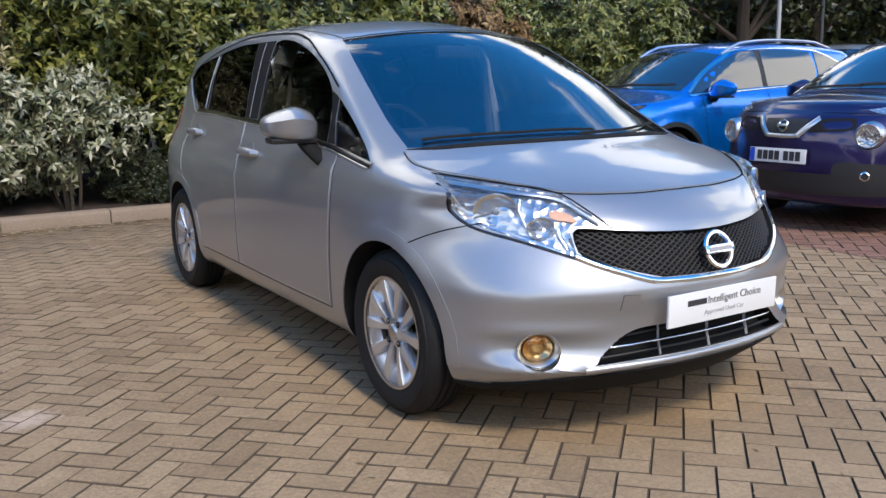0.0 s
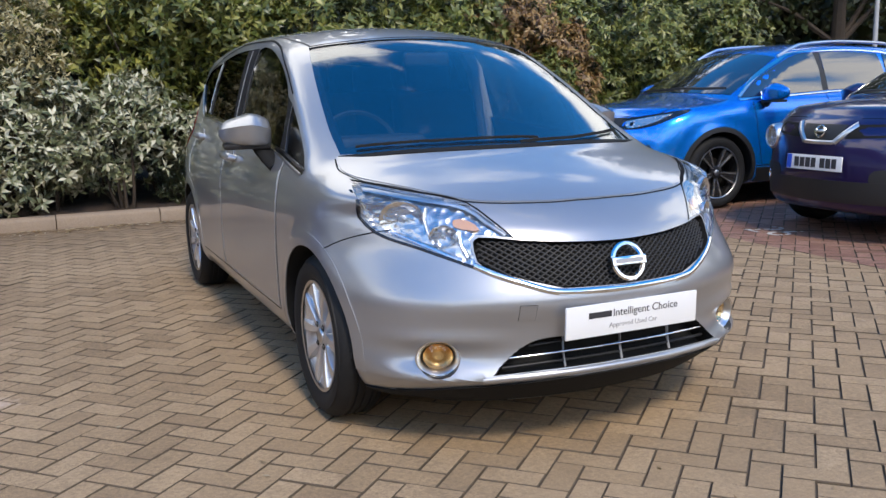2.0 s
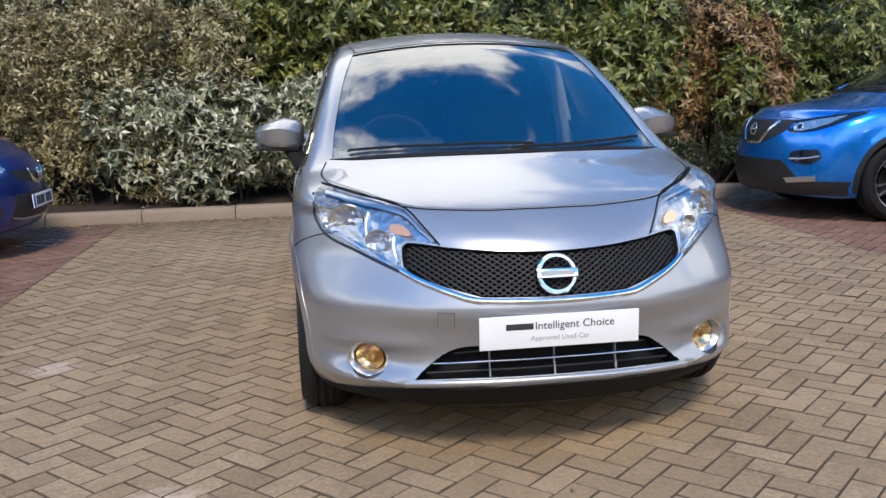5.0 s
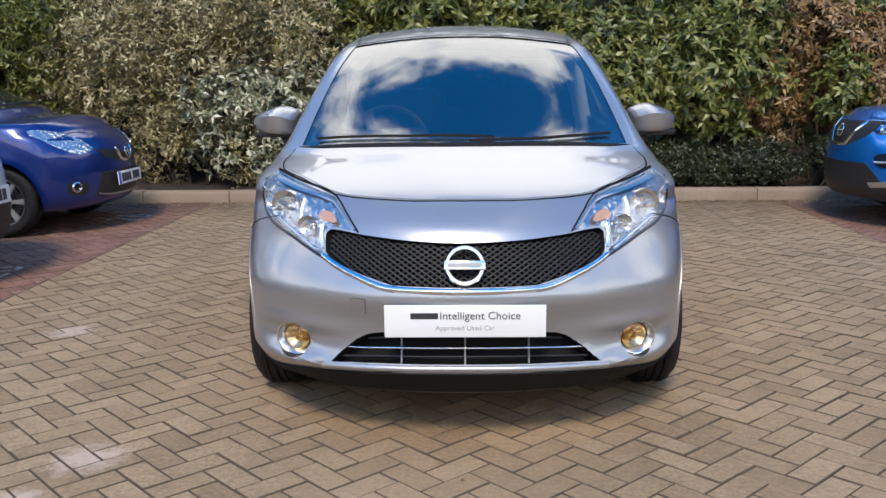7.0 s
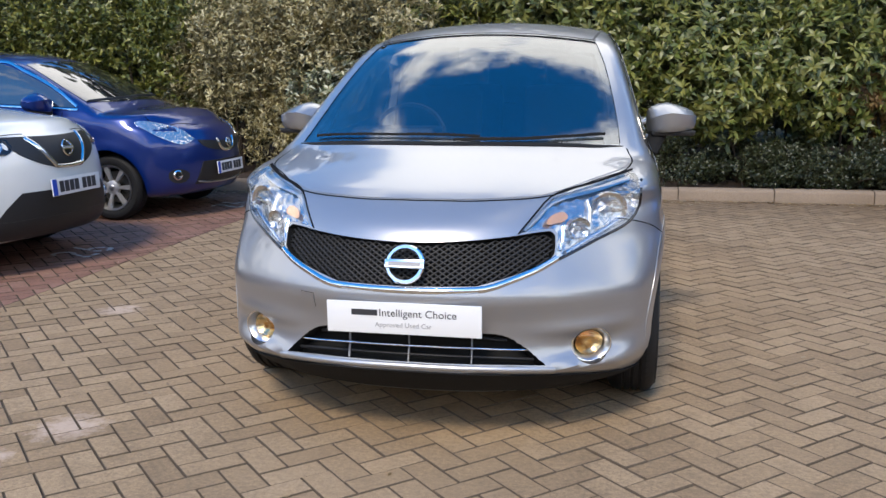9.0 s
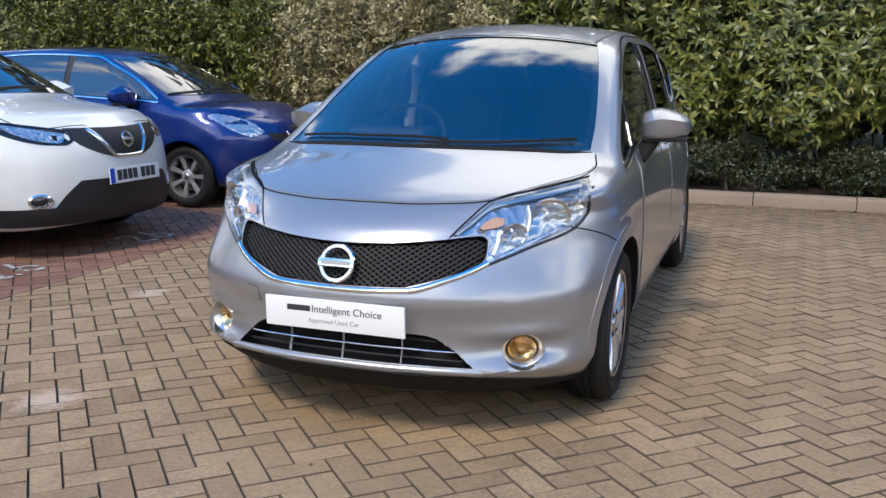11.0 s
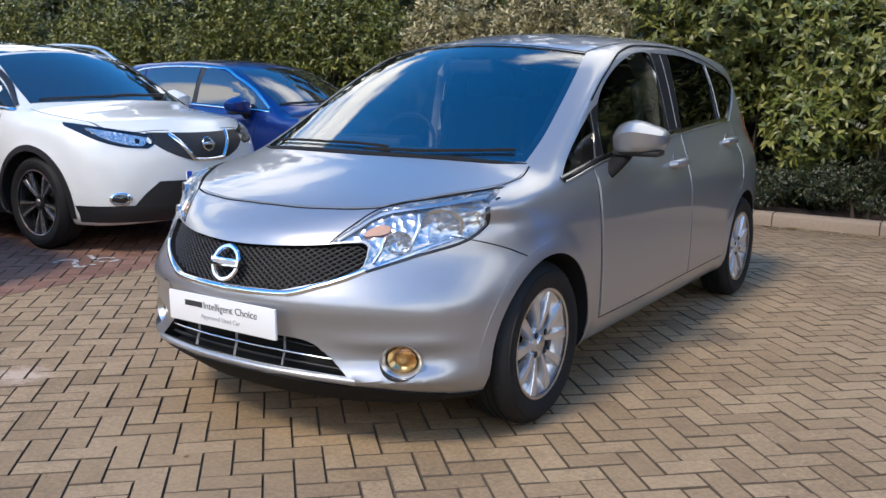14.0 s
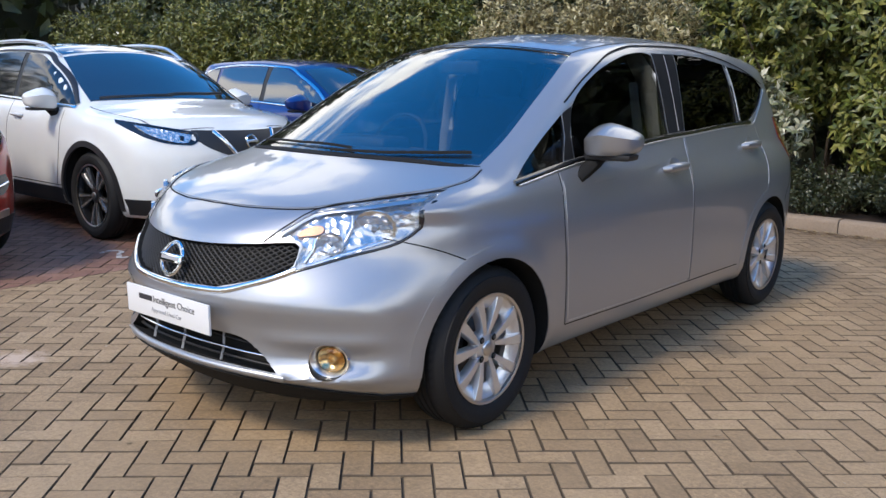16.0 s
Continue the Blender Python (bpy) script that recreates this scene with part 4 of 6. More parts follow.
for s in (1, -1):
    for nm, po, hy, hz in (("front_door", D_FRONT, 1.414, 0.886), ("rear_door", D_REAR, 2.375, 0.950)):
        d = skin_part(nm, hero, 'x', po, M["silver"], hatch, "silver door panel with a pull handle", 0.0028, 0.004, 0.035, s)
        p, n = hero.on('x', [hy], [hz], s)
        q = p[0]
        handle = new("door_handle")
        handle.parent = d
        handle.matrix_basis = Matrix.Translation(q)
        tagged(handle, "silver pull handle over a dished recess")
        part("grip", bm_join(bm_tube([(s * 0.002, -0.105, -0.006), (s * 0.026, -0.085, 0.0), (s * 0.034, -0.02, 0.004), (s * 0.033, 0.06, 0.006), (s * 0.022, 0.098, 0.006), (s * 0.0, 0.11, 0.004)], [0.013, 0.018, 0.020, 0.020, 0.017, 0.011], 12, 1.0)), M["silver"], handle)
        cup = skin_part("recess", hero, 'x', [(hy + 0.062 * math.cos(a), hz + 0.043 * math.sin(a)) for a in np.linspace(0, 2 * math.pi, 25)[:-1]], M["silver"], handle, "dished finger recess", 0.0035, 0.003, 0.03, s)
        for vt in cup.data.vertices:
            w = math.hypot((vt.co.y - hy) / 0.062, (vt.co.z - hz) / 0.043)
            vt.co.x -= s * 0.004 * max(0.0, 1 - w * w) - s * 0.003 * w ** 6
            vt.co -= Vector(q)
        part("lock", bm_lathe([(0.0005, s * 0.012), (0.009, s * 0.012), (0.011, s * 0.002)], 14, 'X'), M["satin"], handle).matrix_basis = pose(0, 0.128, 0.005)
    # gaps, trims
    for ln in ([(0.476, 0.306), (0.464, 0.45), (0.446, 0.62), (0.434, 0.76), (0.442, 0.89), (0.449, 0.94)], [(1.591, 0.312), (1.588, 0.575), (1.585, 0.72), (1.584, 0.866), (1.598, 0.953), (1.613, 1.03)], [(2.520, 1.056), (2.555, 0.95), (2.567, 0.81), (2.54, 0.712)], [(0.478, 0.304), (1.0, 0.302), (1.6, 0.308), (2.18, 0.31)]):
        skin_line("door_gap", hero, 'x', ln, M["seam"], hatch, 0.005, 0.0003, s, high=0.0006)
    # pale beads beside the gaps: edge highlights put into the colour
    for ln in ([(0.490, 0.33), (0.478, 0.45), (0.460, 0.62), (0.448, 0.76), (0.456, 0.89)], [(1.577, 0.33), (1.574, 0.575), (1.571, 0.72), (1.570, 0.862), (1.584, 0.947), (1.597, 1.02)], [(2.510, 1.046), (2.540, 0.95), (2.552, 0.81), (2.53, 0.722)], [(0.50, 0.318), (1.0, 0.316), (1.57, 0.321)]):
        skin_line("door_edge", hero, 'x', ln, M["bright_seam"], hatch, 0.0035, 0.003, s, high=0.0015)
    skin_line("bumper_gap", hero, 'x', [(-0.415, 0.750), (-0.33, 0.727), (-0.25, 0.700), (-0.165, 0.664)], M["seam"], hatch, 0.0045, 0.0005, s, high=0.001)
    skin_line("rear_bumper_gap", hero, 'x', [(2.86, 0.60), (2.98, 0.72), (3.0, 0.80)], M["seam"], hatch, 0.006, 0.0005, s, high=0.001)
    skin_part("pillar_trim", hero, 'x', smooth_poly([(1.455, 1.040), (1.622, 1.046), (1.660, 1.2), (1.712, 1.418), (1.486, 1.418), (1.471, 1.2)], 0.04, sharp=(0, 1, 3, 4)), M["liner"], hatch, "black centre pillar", 0.002, 0.006, 0.06, s)
    skin_part("pillar_trim", hero, 'x', [(0.518, 0.964), (0.592, 0.969), (0.609, 1.07), (0.663, 1.178), (0.60, 1.155), (0.583, 1.146), (0.568, 1.06)], M["liner"], hatch, "black quarter pillar", 0.001, 0.006, 0.05, s)
    skin_part("pillar_trim", hero, 'x', [(2.276, 1.080), (2.327, 1.080), (2.327, 1.24), (2.307, 1.376), (2.272, 1.384), (2.292, 1.24)], M["liner"], hatch, "black rear pillar", 0.001, 0.006, 0.05, s)
    skin_line("pillar_bead", hero, 'x', [(2.306, 1.085), (2.312, 1.24), (2.294, 1.375)], M["satin"], hatch, 0.006, 0.003, s, high=0.002)
    skin_line("pillar_bead", hero, 'x', [(1.560, 1.05), (1.575, 1.2), (1.600, 1.41)], M["inkgrey"], hatch, 0.004, 0.003, s, high=0.002)
    skin_line("window_seal", hero, 'x', [(0.150, 0.903), (0.55, 0.953), (1.0, 0.993), (1.45, 1.026), (1.63, 1.034), (2.27, 1.066), (2.46, 1.068)], M["gloss"], hatch, 0.022, 0.002, s, high=0.003)
    skin_line("window_bead", hero, 'x', [(0.17, 0.893), (0.55, 0.941), (1.0, 0.981), (1.45, 1.014), (1.63, 1.022), (2.27, 1.054), (2.47, 1.058), (2.63, 1.140), (2.786, 1.252)], M["satin"], hatch, 0.009, 0.002, s, high=0.003)
    skin_line("roof_moulding", hero, 'x', [(0.618, 1.190), (0.832, 1.300), (1.134, 1.412), (1.372, 1.448), (1.796, 1.456), (2.193, 1.420), (2.576, 1.344), (2.766, 1.282)], M["liner"], hatch, 0.007, 0.003, s, high=0.001)
    skin_line("roof_ditch", hero, 'z', [(s * 0.515, 0.93), (s * 0.535, 1.3), (s * 0.54, 1.9), (s * 0.52, 2.6), (s * 0.50, 2.95)], M["black"], hatch, 0.012, 0.0006, high=0.001)
    skin_part("tail_lamp", hero, 'x', smooth_poly([(2.865, 1.09), (2.98, 1.08), (3.10, 0.98), (3.12, 0.86), (3.02, 0.84), (2.90, 0.97)], 0.03, sharp=(0, 3)), M["redlamp"], hatch, "red rear lamp", 0.004, 0.01, 0.05, s)
    wing_mirror(hatch, s, (s * 0.882, 0.735, 1.046), M["silver"], (s * 0.790, 0.585, 0.888), 0.215, 0.128)
    for ya in (0.0, 2.60):
        skin_part("arch_lip", hero, 'x', arch_ring(0, 0.344, 0.395, ya, 0.305, 0.27), M["silver"], hatch, "silver wheel-arch lip", 0.0018, 0.005, 0.03, s)

    skin_part("bumper_corner", hero, 'x', smooth_poly([(-0.60, 0.224), (-0.335, 0.208), (-0.335, 0.175), (-0.60, 0.17)], 0.04, sharp=(0, 1, 2, 3)), M["liner"], hatch, "black plastic bumper lip", 0.006, 0.02, 0.04, s)
    # headlamp: bowls and bulbs behind a clear lens
    lamp = new("headlamp")
    lamp.parent = hatch
    tagged(lamp, "clear swept-back headlamp with chrome reflectors and an amber bulb")
    po = HEADLAMP if s > 0 else mirror2(HEADLAMP)
    g = skin_part("lamp_lens", hero, 'y', po, M["lens"], lamp, "clear lens", 0.002, 0.004, 0.05)
    g.visible_shadow = False
    skin_part("lamp_housing", hero, 'y', po, M["reflector"], lamp, "bright silvered housing", -0.020, 0.004, 0.04)
    for lx, lz, lr, nm, mt in ((0.640, 0.785, 0.062, "main_reflector", "reflector"), (0.545, 0.735, 0.038, "dip_reflector", "reflector")):
        p, n = hero.on('y', [s * lx], [lz])
        q = p[0] - n[0] * 0.012
        m = Matrix.Translation(q) @ pose(0, 0, 0, 0, 0, s * 34) @ Matrix.Diagonal((1.15, 1, 0.92, 1))
        b = part(nm, bm_lathe([(lr * 0.12, -0.004), (lr * 0.16, 0.004), (lr * 0.24, 0.008), (lr * 0.5, 0.006), (lr * 0.8, -0.001), (lr, -0.010), (lr * 1.05, -0.010), (lr * 1.07, 0.006)], 32, 'Y'), M[mt], lamp)
        b.matrix_basis = m
        c = part("bulb_shield", bm_lathe([(0.0005, -0.012), (lr * 0.14, -0.011), (lr * 0.17, -0.004), (lr * 0.17, 0.01)], 20, 'Y'), M["satin"], lamp)
        c.matrix_basis = m
    skin_part("indicator", hero, 'y', smooth_poly([(s * a, b) for a, b in ((0.462, 0.786), (0.500, 0.788), (0.508, 0.768), (0.470, 0.758), (0.440, 0.760))], 0.02), M["amber"], lamp, "amber-tinted indicator bowl", -0.012, 0.004, 0.03)
    skin_line("lamp_bezel", hero, 'y', [(s * a, b) for a, b in ((0.372, 0.739), (0.408, 0.775), (0.456, 0.824), (0.60, 0.858), (0.705, 0.880))], M["satin"], lamp, 0.014, -0.010, high=0.005)
    skin_line("lamp_blade", hero, 'y', [(s * a, b) for a, b in ((0.492, 0.672), (0.505, 0.72), (0.500, 0.75))], M["chrome"], lamp, 0.02, -0.024, high=0.012)
    skin_line("lamp_blade", hero, 'y', [(s * a, b) for a, b in ((0.51, 0.662), (0.60, 0.705), (0.695, 0.752))], M["chrome"], lamp, 0.022, -0.022, high=0.012)
    skin_line("lamp_blade", hero, 'y', [(s * a, b) for a, b in ((0.57, 0.825), (0.585, 0.77), (0.575, 0.71))], M["satin"], lamp, 0.012, -0.024, high=0.016)
    skin_line("lamp_gap", hero, 'y', [(s * a, b) for a, b in ((0.352, 0.727), (0.395, 0.780), (0.449, 0.836), (0.60, 0.870), (0.714, 0.894))], M["seam"], hatch, 0.006, 0.0005, high=0.001)
    skin_line("lamp_gap", hero, 'y', [(s * a, b) for a, b in ((0.474, 0.638), (0.60, 0.690), (0.716, 0.742), (0.744, 0.80), (0.745, 0.868))], M["gloss"], hatch, 0.010, 0.001, high=0.002)

    # fog lamp
    p, n = hero.on('y', [s * 0.590], [0.345])
    fog = new("fog_lamp")
    fog.parent = hatch
    tagged(fog, "round fog lamp with a chrome ring and a warm-toned reflector")
    fog.matrix_basis = Matrix.Translation(p[0]) @ pose(0, 0, 0, 2, 0, s * 24) @ pose(0, 0.006, 0)
    wide = Matrix.Diagonal((1.22, 1, 1, 1))
    for nm, prof, mt, lab in (
            ("fog_ring", [(0.058, 0.03), (0.0595, 0.0), (0.0625, -0.010), (0.0605, -0.017), (0.0570, -0.016)], "chrome", "thin chrome ring"),
            ("fog_bezel", [(0.0575, -0.016), (0.052, -0.010), (0.045, 0.004), (0.043, 0.012)], "satin", "bright sloping bezel")):
        b = bm_lathe(prof, 48, 'Y')
        b.transform(wide)
        part(nm, b, M[mt], fog, lab)
    b = bm_lathe([(0.0005, 0.030), (0.010, 0.029), (0.011, 0.010), (0.016, 0.010), (0.018, 0.028), (0.032, 0.020), (0.044, 0.004)], 44, 'Y')
    b.transform(Matrix.Diagonal((1.12, 1, 1, 1)))
    part("fog_reflector", b, M["warmreflect"], fog, "reflector with the paving's warm reflection in its colour")
    b = bm_lathe([(0.0005, -0.006), (0.02, -0.004), (0.036, 0.001), (0.0445, 0.006)], 44, 'Y')
    b.transform(Matrix.Diagonal((1.12, 1, 1, 1)))
    g = part("fog_lens", b, M["lens"], fog)
    g.visible_shadow = False
    skin_line("bonnet_gap", hero, 'z', [(s * a, b) for a, b in BONNET_EDGE], M["seam"], hatch, 0.006, 0.0005, high=0.0008)

skin_part("bonnet", hero, 'z', smooth_poly([(x * 0.988, y + 0.008) for x, y in BONNET_EDGE] + [(0.55, 0.0), (0.3, -0.075), (0, -0.105), (-0.3, -0.075), (-0.55, 0.0)] + [(-x * 0.988, y + 0.008) for x, y in BONNET_EDGE[:0:-1]], 0.04, sharp=(7, 13)), M["silver"], hatch, "silver bonnet panel", 0.0028, 0.004, 0.035)
skin_part("cowl", hero, 'z', smooth_poly([(0.675, 0.093), (0.56, 0.012), (0.3, -0.066), (0, -0.097), (-0.3, -0.066), (-0.56, 0.012), (-0.675, 0.093), (-0.56, 0.035), (-0.3, -0.04), (0, -0.07), (0.3, -0.04), (0.56, 0.035)], 0.04, sharp=(0, 6)), M["liner"], hatch, "black cowl panel under the windscreen", 0.004, 0.008, 0.04)
skin_line("wiper", hero, 'z', [(-0.60, 0.105), (-0.42, 0.040), (-0.2, -0.010), (0.12, -0.030)], M["liner"], hatch, 0.010, 0.004, label="black wiper blade", high=0.008)
skin_line("wiper", hero, 'z', [(0.02, -0.060), (0.25, -0.030), (0.45, 0.045), (0.60, 0.135)], M["liner"], hatch, 0.012, 0.004, label="black wiper blade", high=0.009)
for s in (1, -1):
    skin_line("screen_border", hero, 'z', [(s * 0.650, 0.105), (s * 0.632, 0.30), (s * 0.573, 0.65), (s * 0.514, 0.90)], M["gloss"], hatch, 0.035, -0.010, high=0.001)
skin_line("screen_border", hero, 'z', [(-0.64, 0.115), (-0.30, -0.015), (0, -0.045), (0.30, -0.015), (0.64, 0.115)], M["gloss"], hatch, 0.06, -0.010, high=0.001)
skin_line("screen_seal", hero, 'z', [(-0.525, 0.910), (-0.30, 0.862), (0, 0.838), (0.30, 0.862), (0.525, 0.910)], M["seam"], hatch, 0.014, 0.004, high=0.001)
skin_part("tow_cover", hero, 'y', smooth_poly([(-0.375, 0.475), (-0.325, 0.475), (-0.325, 0.525), (-0.375, 0.525)], 0.02, sharp=(0, 1, 2, 3)), M["silver"], hatch, "", 0.0022, 0.003, 0.03)
skin_part("tow_cover_gap", hero, 'y', smooth_poly([(-0.3762, 0.4738), (-0.3238, 0.4738), (-0.3238, 0.5262), (-0.3762, 0.5262)], 0.02, sharp=(0, 1, 2, 3)), M["seam"], hatch, "", 0.0006, 0.003, 0.03)


# grille: crossing bars within its outline
def inside(poly, x, y):
    P = np.array(poly)
    Q = np.roll(P, -1, 0)
    c = (P[:, 1] > y) != (Q[:, 1] > y)
    xi = (Q[:, 0] - P[:, 0]) * (y - P[:, 1]) / (Q[:, 1] - P[:, 1] + 1e-12) + P[:, 0]
    return (c & (x < xi)).sum() % 2 == 1


def lattice(name, poly, step, slope, width, off, mat, parent, label, high=0.006):
    V, F = [], []
    for sg in (1, -1):
        for k in np.arange(-1.2, 1.2, step):
            run = []
            for z in np.arange(0.50, 0.76, 0.008):
                x = k + sg * (z - 0.63) / slope
                if inside(poly, x, z):
                    run.append((x, z))
                else:
                    if len(run) > 2:
                        yield_line(V, F, run, width, off, high)
                    run = []
            if len(run) > 2:
                yield_line(V, F, run, width, off, high)
    return mesh_ob(name, V, F, mat, parent, label)


def yield_line(V, F, run, width, off, high):
    L = np.array(run)
    d = L[-1] - L[0]
    d = d / np.linalg.norm(d)
    nx, nz = -d[1] * width / 2, d[0] * width / 2
    p, n = hero.on('y', L[:, 0], L[:, 1])
    sd = np.array([nx, 0, nz])
    m, b = len(L), len(V)
    for row in (p + n * off + sd, p + n * (off + high), p + n * off - sd):
        V.extend(map(tuple, row))
    for r in range(2):
        for i in range(m - 1):
            q = (b + r * m + i, b + r * m + i + 1, b + (r + 1) * m + i + 1, b + (r + 1) * m + i)
            F.append(q if d[1] * 1 > 0 else q[::-1])


lattice("grille_mesh", GRILLE, 0.0275, 0.62, 0.0070, -0.020, M["black"], hatch, "gloss black diamond-mesh grille")
skin_line("grille_chrome", hero, 'y', [(-0.478, 0.646), (-0.44, 0.625), (-0.36, 0.594), (-0.242, 0.562), (-0.12, 0.559), (0, 0.558), (0.12, 0.559), (0.242, 0.562), (0.36, 0.594), (0.44, 0.625), (0.478, 0.646)], M["chrome"], hatch, 0.020, 0.002, label="chrome strip under the grille", high=0.006)
p, n = hero.on('y', [0.0], [0.638])
badge_ring(hatch, (0, p[0][1] - 0.010, 0.639), 0.066, -20)

# lower grille
for z, w, mt, nm in ((0.358, 0.395, "chrome", "lower_bar"), (0.388, 0.33, "black", "lower_slat"), (0.330, 0.42, "black", "lower_slat")):
    skin_line(nm, hero, 'y', [(-w, z - 0.010), (-w / 2, z + 0.001), (0, z + 0.004), (w / 2, z + 0.001), (w, z - 0.010)], M[mt], hatch, 0.009 if mt == "chrome" else 0.008, -0.012 if mt == "chrome" else -0.03, high=0.008)
for x in (-0.215, 0.0, 0.215):
    skin_line("lower_strut", hero, 'y', [(x, 0.312), (x, 0.35), (x, 0.402)], M["inkgrey"], hatch, 0.006, -0.028, high=0.008)
skin_line("bumper_chrome", hero, 'y', [(-0.480, 0.277), (-0.40, 0.286), (-0.2, 0.295), (0, 0.298), (0.2, 0.295), (0.40, 0.286), (0.480, 0.277)], M["strip"], hatch, 0.020, 0.002, label="bright strip under the lower grille", high=0.008)
skin_part("bumper_lip", hero, 'y', smooth_poly([(-0.69, 0.222), (-0.5, 0.255), (-0.25, 0.277), (0, 0.282), (0.25, 0.277), (0.5, 0.255), (0.69, 0.222), (0.70, 0.18), (0.4, 0.175), (0, 0.175), (-0.4, 0.175), (-0.70, 0.18)], 0.04, sharp=(0, 6, 7, 11)), M["liner"], hatch, "black plastic bumper lip", 0.006, 0.02, 0.04)

# show plate
pl, _ = hero.on('y', [0.0], [0.466])
plate = part("show_plate", bm_box((0.516, 0.010, 0.106), bevel=0.003), M["platewhite"], hatch, "white plastic show plate with printed words")
plate.matrix_basis = pose(0, pl[0][1] - 0.028, 0.466, 2, 0, 0)


def fit_words(ob, width):
    xs = [v.co.x for v in ob.data.vertices]
    k = width / (max(xs) - min(xs))
    ob.matrix_basis = ob.matrix_basis @ Matrix.Diagonal((k, k, 1, 1))


w1 = letters("print_heading", "Intelligent Choice", 0.03, M["ink"], plate, pose(0.048, -0.0056, 0.018, 90, 0, 0), "dark printed heading")
fit_words(w1, 0.255)
part("print_mark", bm_box((0.088, 0.001, 0.020), (-0.130, -0.0055, 0.018), 0.0003, 1), M["ink"], plate, "plain dark bar where a maker's name stands")
w2 = letters("print_line", "Approved Used Car", 0.02, M["inkgrey"], plate, pose(0.0, -0.0056, -0.022, 90, 0, 0), "pale grey second line")
fit_words(w2, 0.19)

# ---- cabin ----
dash = bmesh.new()
prof = [(0.02, 0.60), (0.02, 0.92), (0.10, 0.955), (0.32, 0.975), (0.50, 0.965), (0.60, 0.93), (0.62, 0.80), (0.56, 0.60)]
rows_ = []
for x in (-0.68, -0.4, 0, 0.4, 0.68):
    rows_.append([dash.verts.new((x, y + 0.06 * (x / 0.68) ** 2, z - 0.012 * (x / 0.68) ** 2)) for y, z in prof])
for a, b in zip(rows_, rows_[1:]):
    for k in range(len(prof)):
        q = (k + 1) % len(prof)
        dash.faces.new((a[k], a[q], b[q], b[k]))
dash.faces.new(rows_[0][::-1])
dash.faces.new(rows_[-1])
bmesh.ops.recalc_face_normals(dash, faces=dash.faces[:])
part("dashboard", dash, M["interior"], hatch, "dark grey dashboard")
hoodb = bm_box((0.40, 0.20, 0.07), (-0.36, 0.52, 0.975), 0.03, 3)
part("instrument_hood", hoodb, M["interior"], hatch)
wheel_rim = bm_lathe([(0.185, -0.014), (0.196, 0.0), (0.185, 0.014), (0.174, 0.0)], 48, 'Y', close=True)
sw = new("steering_wheel")
sw.parent = hatch
sw.matrix_basis = pose(-0.36, 0.72, 0.93, -22, 0, 0)
part("wheel_rim", wheel_rim, M["seat"], sw, "dark grey leather rim")
part("wheel_boss", bm_join(bm_box((0.16, 0.05, 0.12), (0, -0.01, -0.01), 0.025, 3), bm_box((0.36, 0.02, 0.04), (0, 0, 0.0), 0.008), bm_box((0.05, 0.02, 0.18), (0, 0, -0.09), 0.008)), M["interior"], sw)
for x in (-0.36, 0.36):
    for yb, nm in ((1.15, "front_seat"), (2.05, "rear_seat")):
        st = new(nm)
        st.parent = hatch
        st.matrix_basis = pose(x, yb, 0.42)
        part("seat_base", bm_box((0.50, 0.52, 0.20), (0, 0, 0.10), 0.06, 3), M["seat"], st)
        part("seat_back", bm_box((0.48, 0.15, 0.62), (0, 0.30, 0.46), 0.06, 3, Euler((radians(-14), 0, 0))), M["seat"], st)
        part("headrest", bm_box((0.26, 0.10, 0.17), (0, 0.41, 0.84), 0.045, 3, Euler((radians(-10), 0, 0))), M["seat"], st)
    s = 1 if x > 0 else -1
    part("pillar_lining", bm_tube([(s * 0.70, 1.47, 0.60), (s * 0.672, 1.47, 1.0), (s * 0.60, 1.46, 1.30), (s * 0.52, 1.45, 1.42)], [0.035, 0.04, 0.04, 0.03], 8, 1.3), M["pale"], hatch, "pale grey pillar lining")
    part("seat_belt", bm_tube([(s * 0.655, 1.40, 0.62), (s * 0.63, 1.39, 0.95), (s * 0.575, 1.38, 1.28)], 0.022, 4, 0.15), M["pale"], hatch, "grey seat belt")
for s in (1, -1):
    ring = [(s * (0.722 - 0.35 * (0.055 * math.sin(a))), 0.395 + 0.042 * math.cos(a), 0.995 + 0.055 * math.sin(a)) for a in np.linspace(radians(50), radians(310), 16)]
    part("pillar_ring", bm_tube(ring, [0.006] + [0.011] * 14 + [0.006], 8), M["pale"], hatch, "pale C-shaped tube behind the quarter window")
part("rear_view_mirror", bm_box((0.23, 0.04, 0.065), (0, 0.78, 1.335), 0.018, 3), M["interior"], hatch)
part("tailgate_plate", bm_box((0.52, 0.01, 0.11), (0, 3.285, 0.75), 0.003), M["platewhite"], hatch)

# ---- ground, kerb, planting bed ----
KERB_Y, RED_L, RED_R = 8.45, -0.36, 5.46


def earth_mat(name, a, b, sc=30):
    m, n, l, bs = material(name)
    v = coords(n, l, 1.0, True)
    f = noise_tex(n, l, v, sc, 5, 0.7)
    big = noise_tex(n, l, v, 1.2, 3)
    c = ramp(n, l, f, [(0.3, a), (0.7, b)])
    l.new(mix(n, l, big, c, tuple(k * 0.7 for k in a)), bs.inputs["Base Color"])
    bs.inputs["Roughness"].default_value = 0.95
    bump(n, l, f, 0.6, 0.01, bs)
    return m


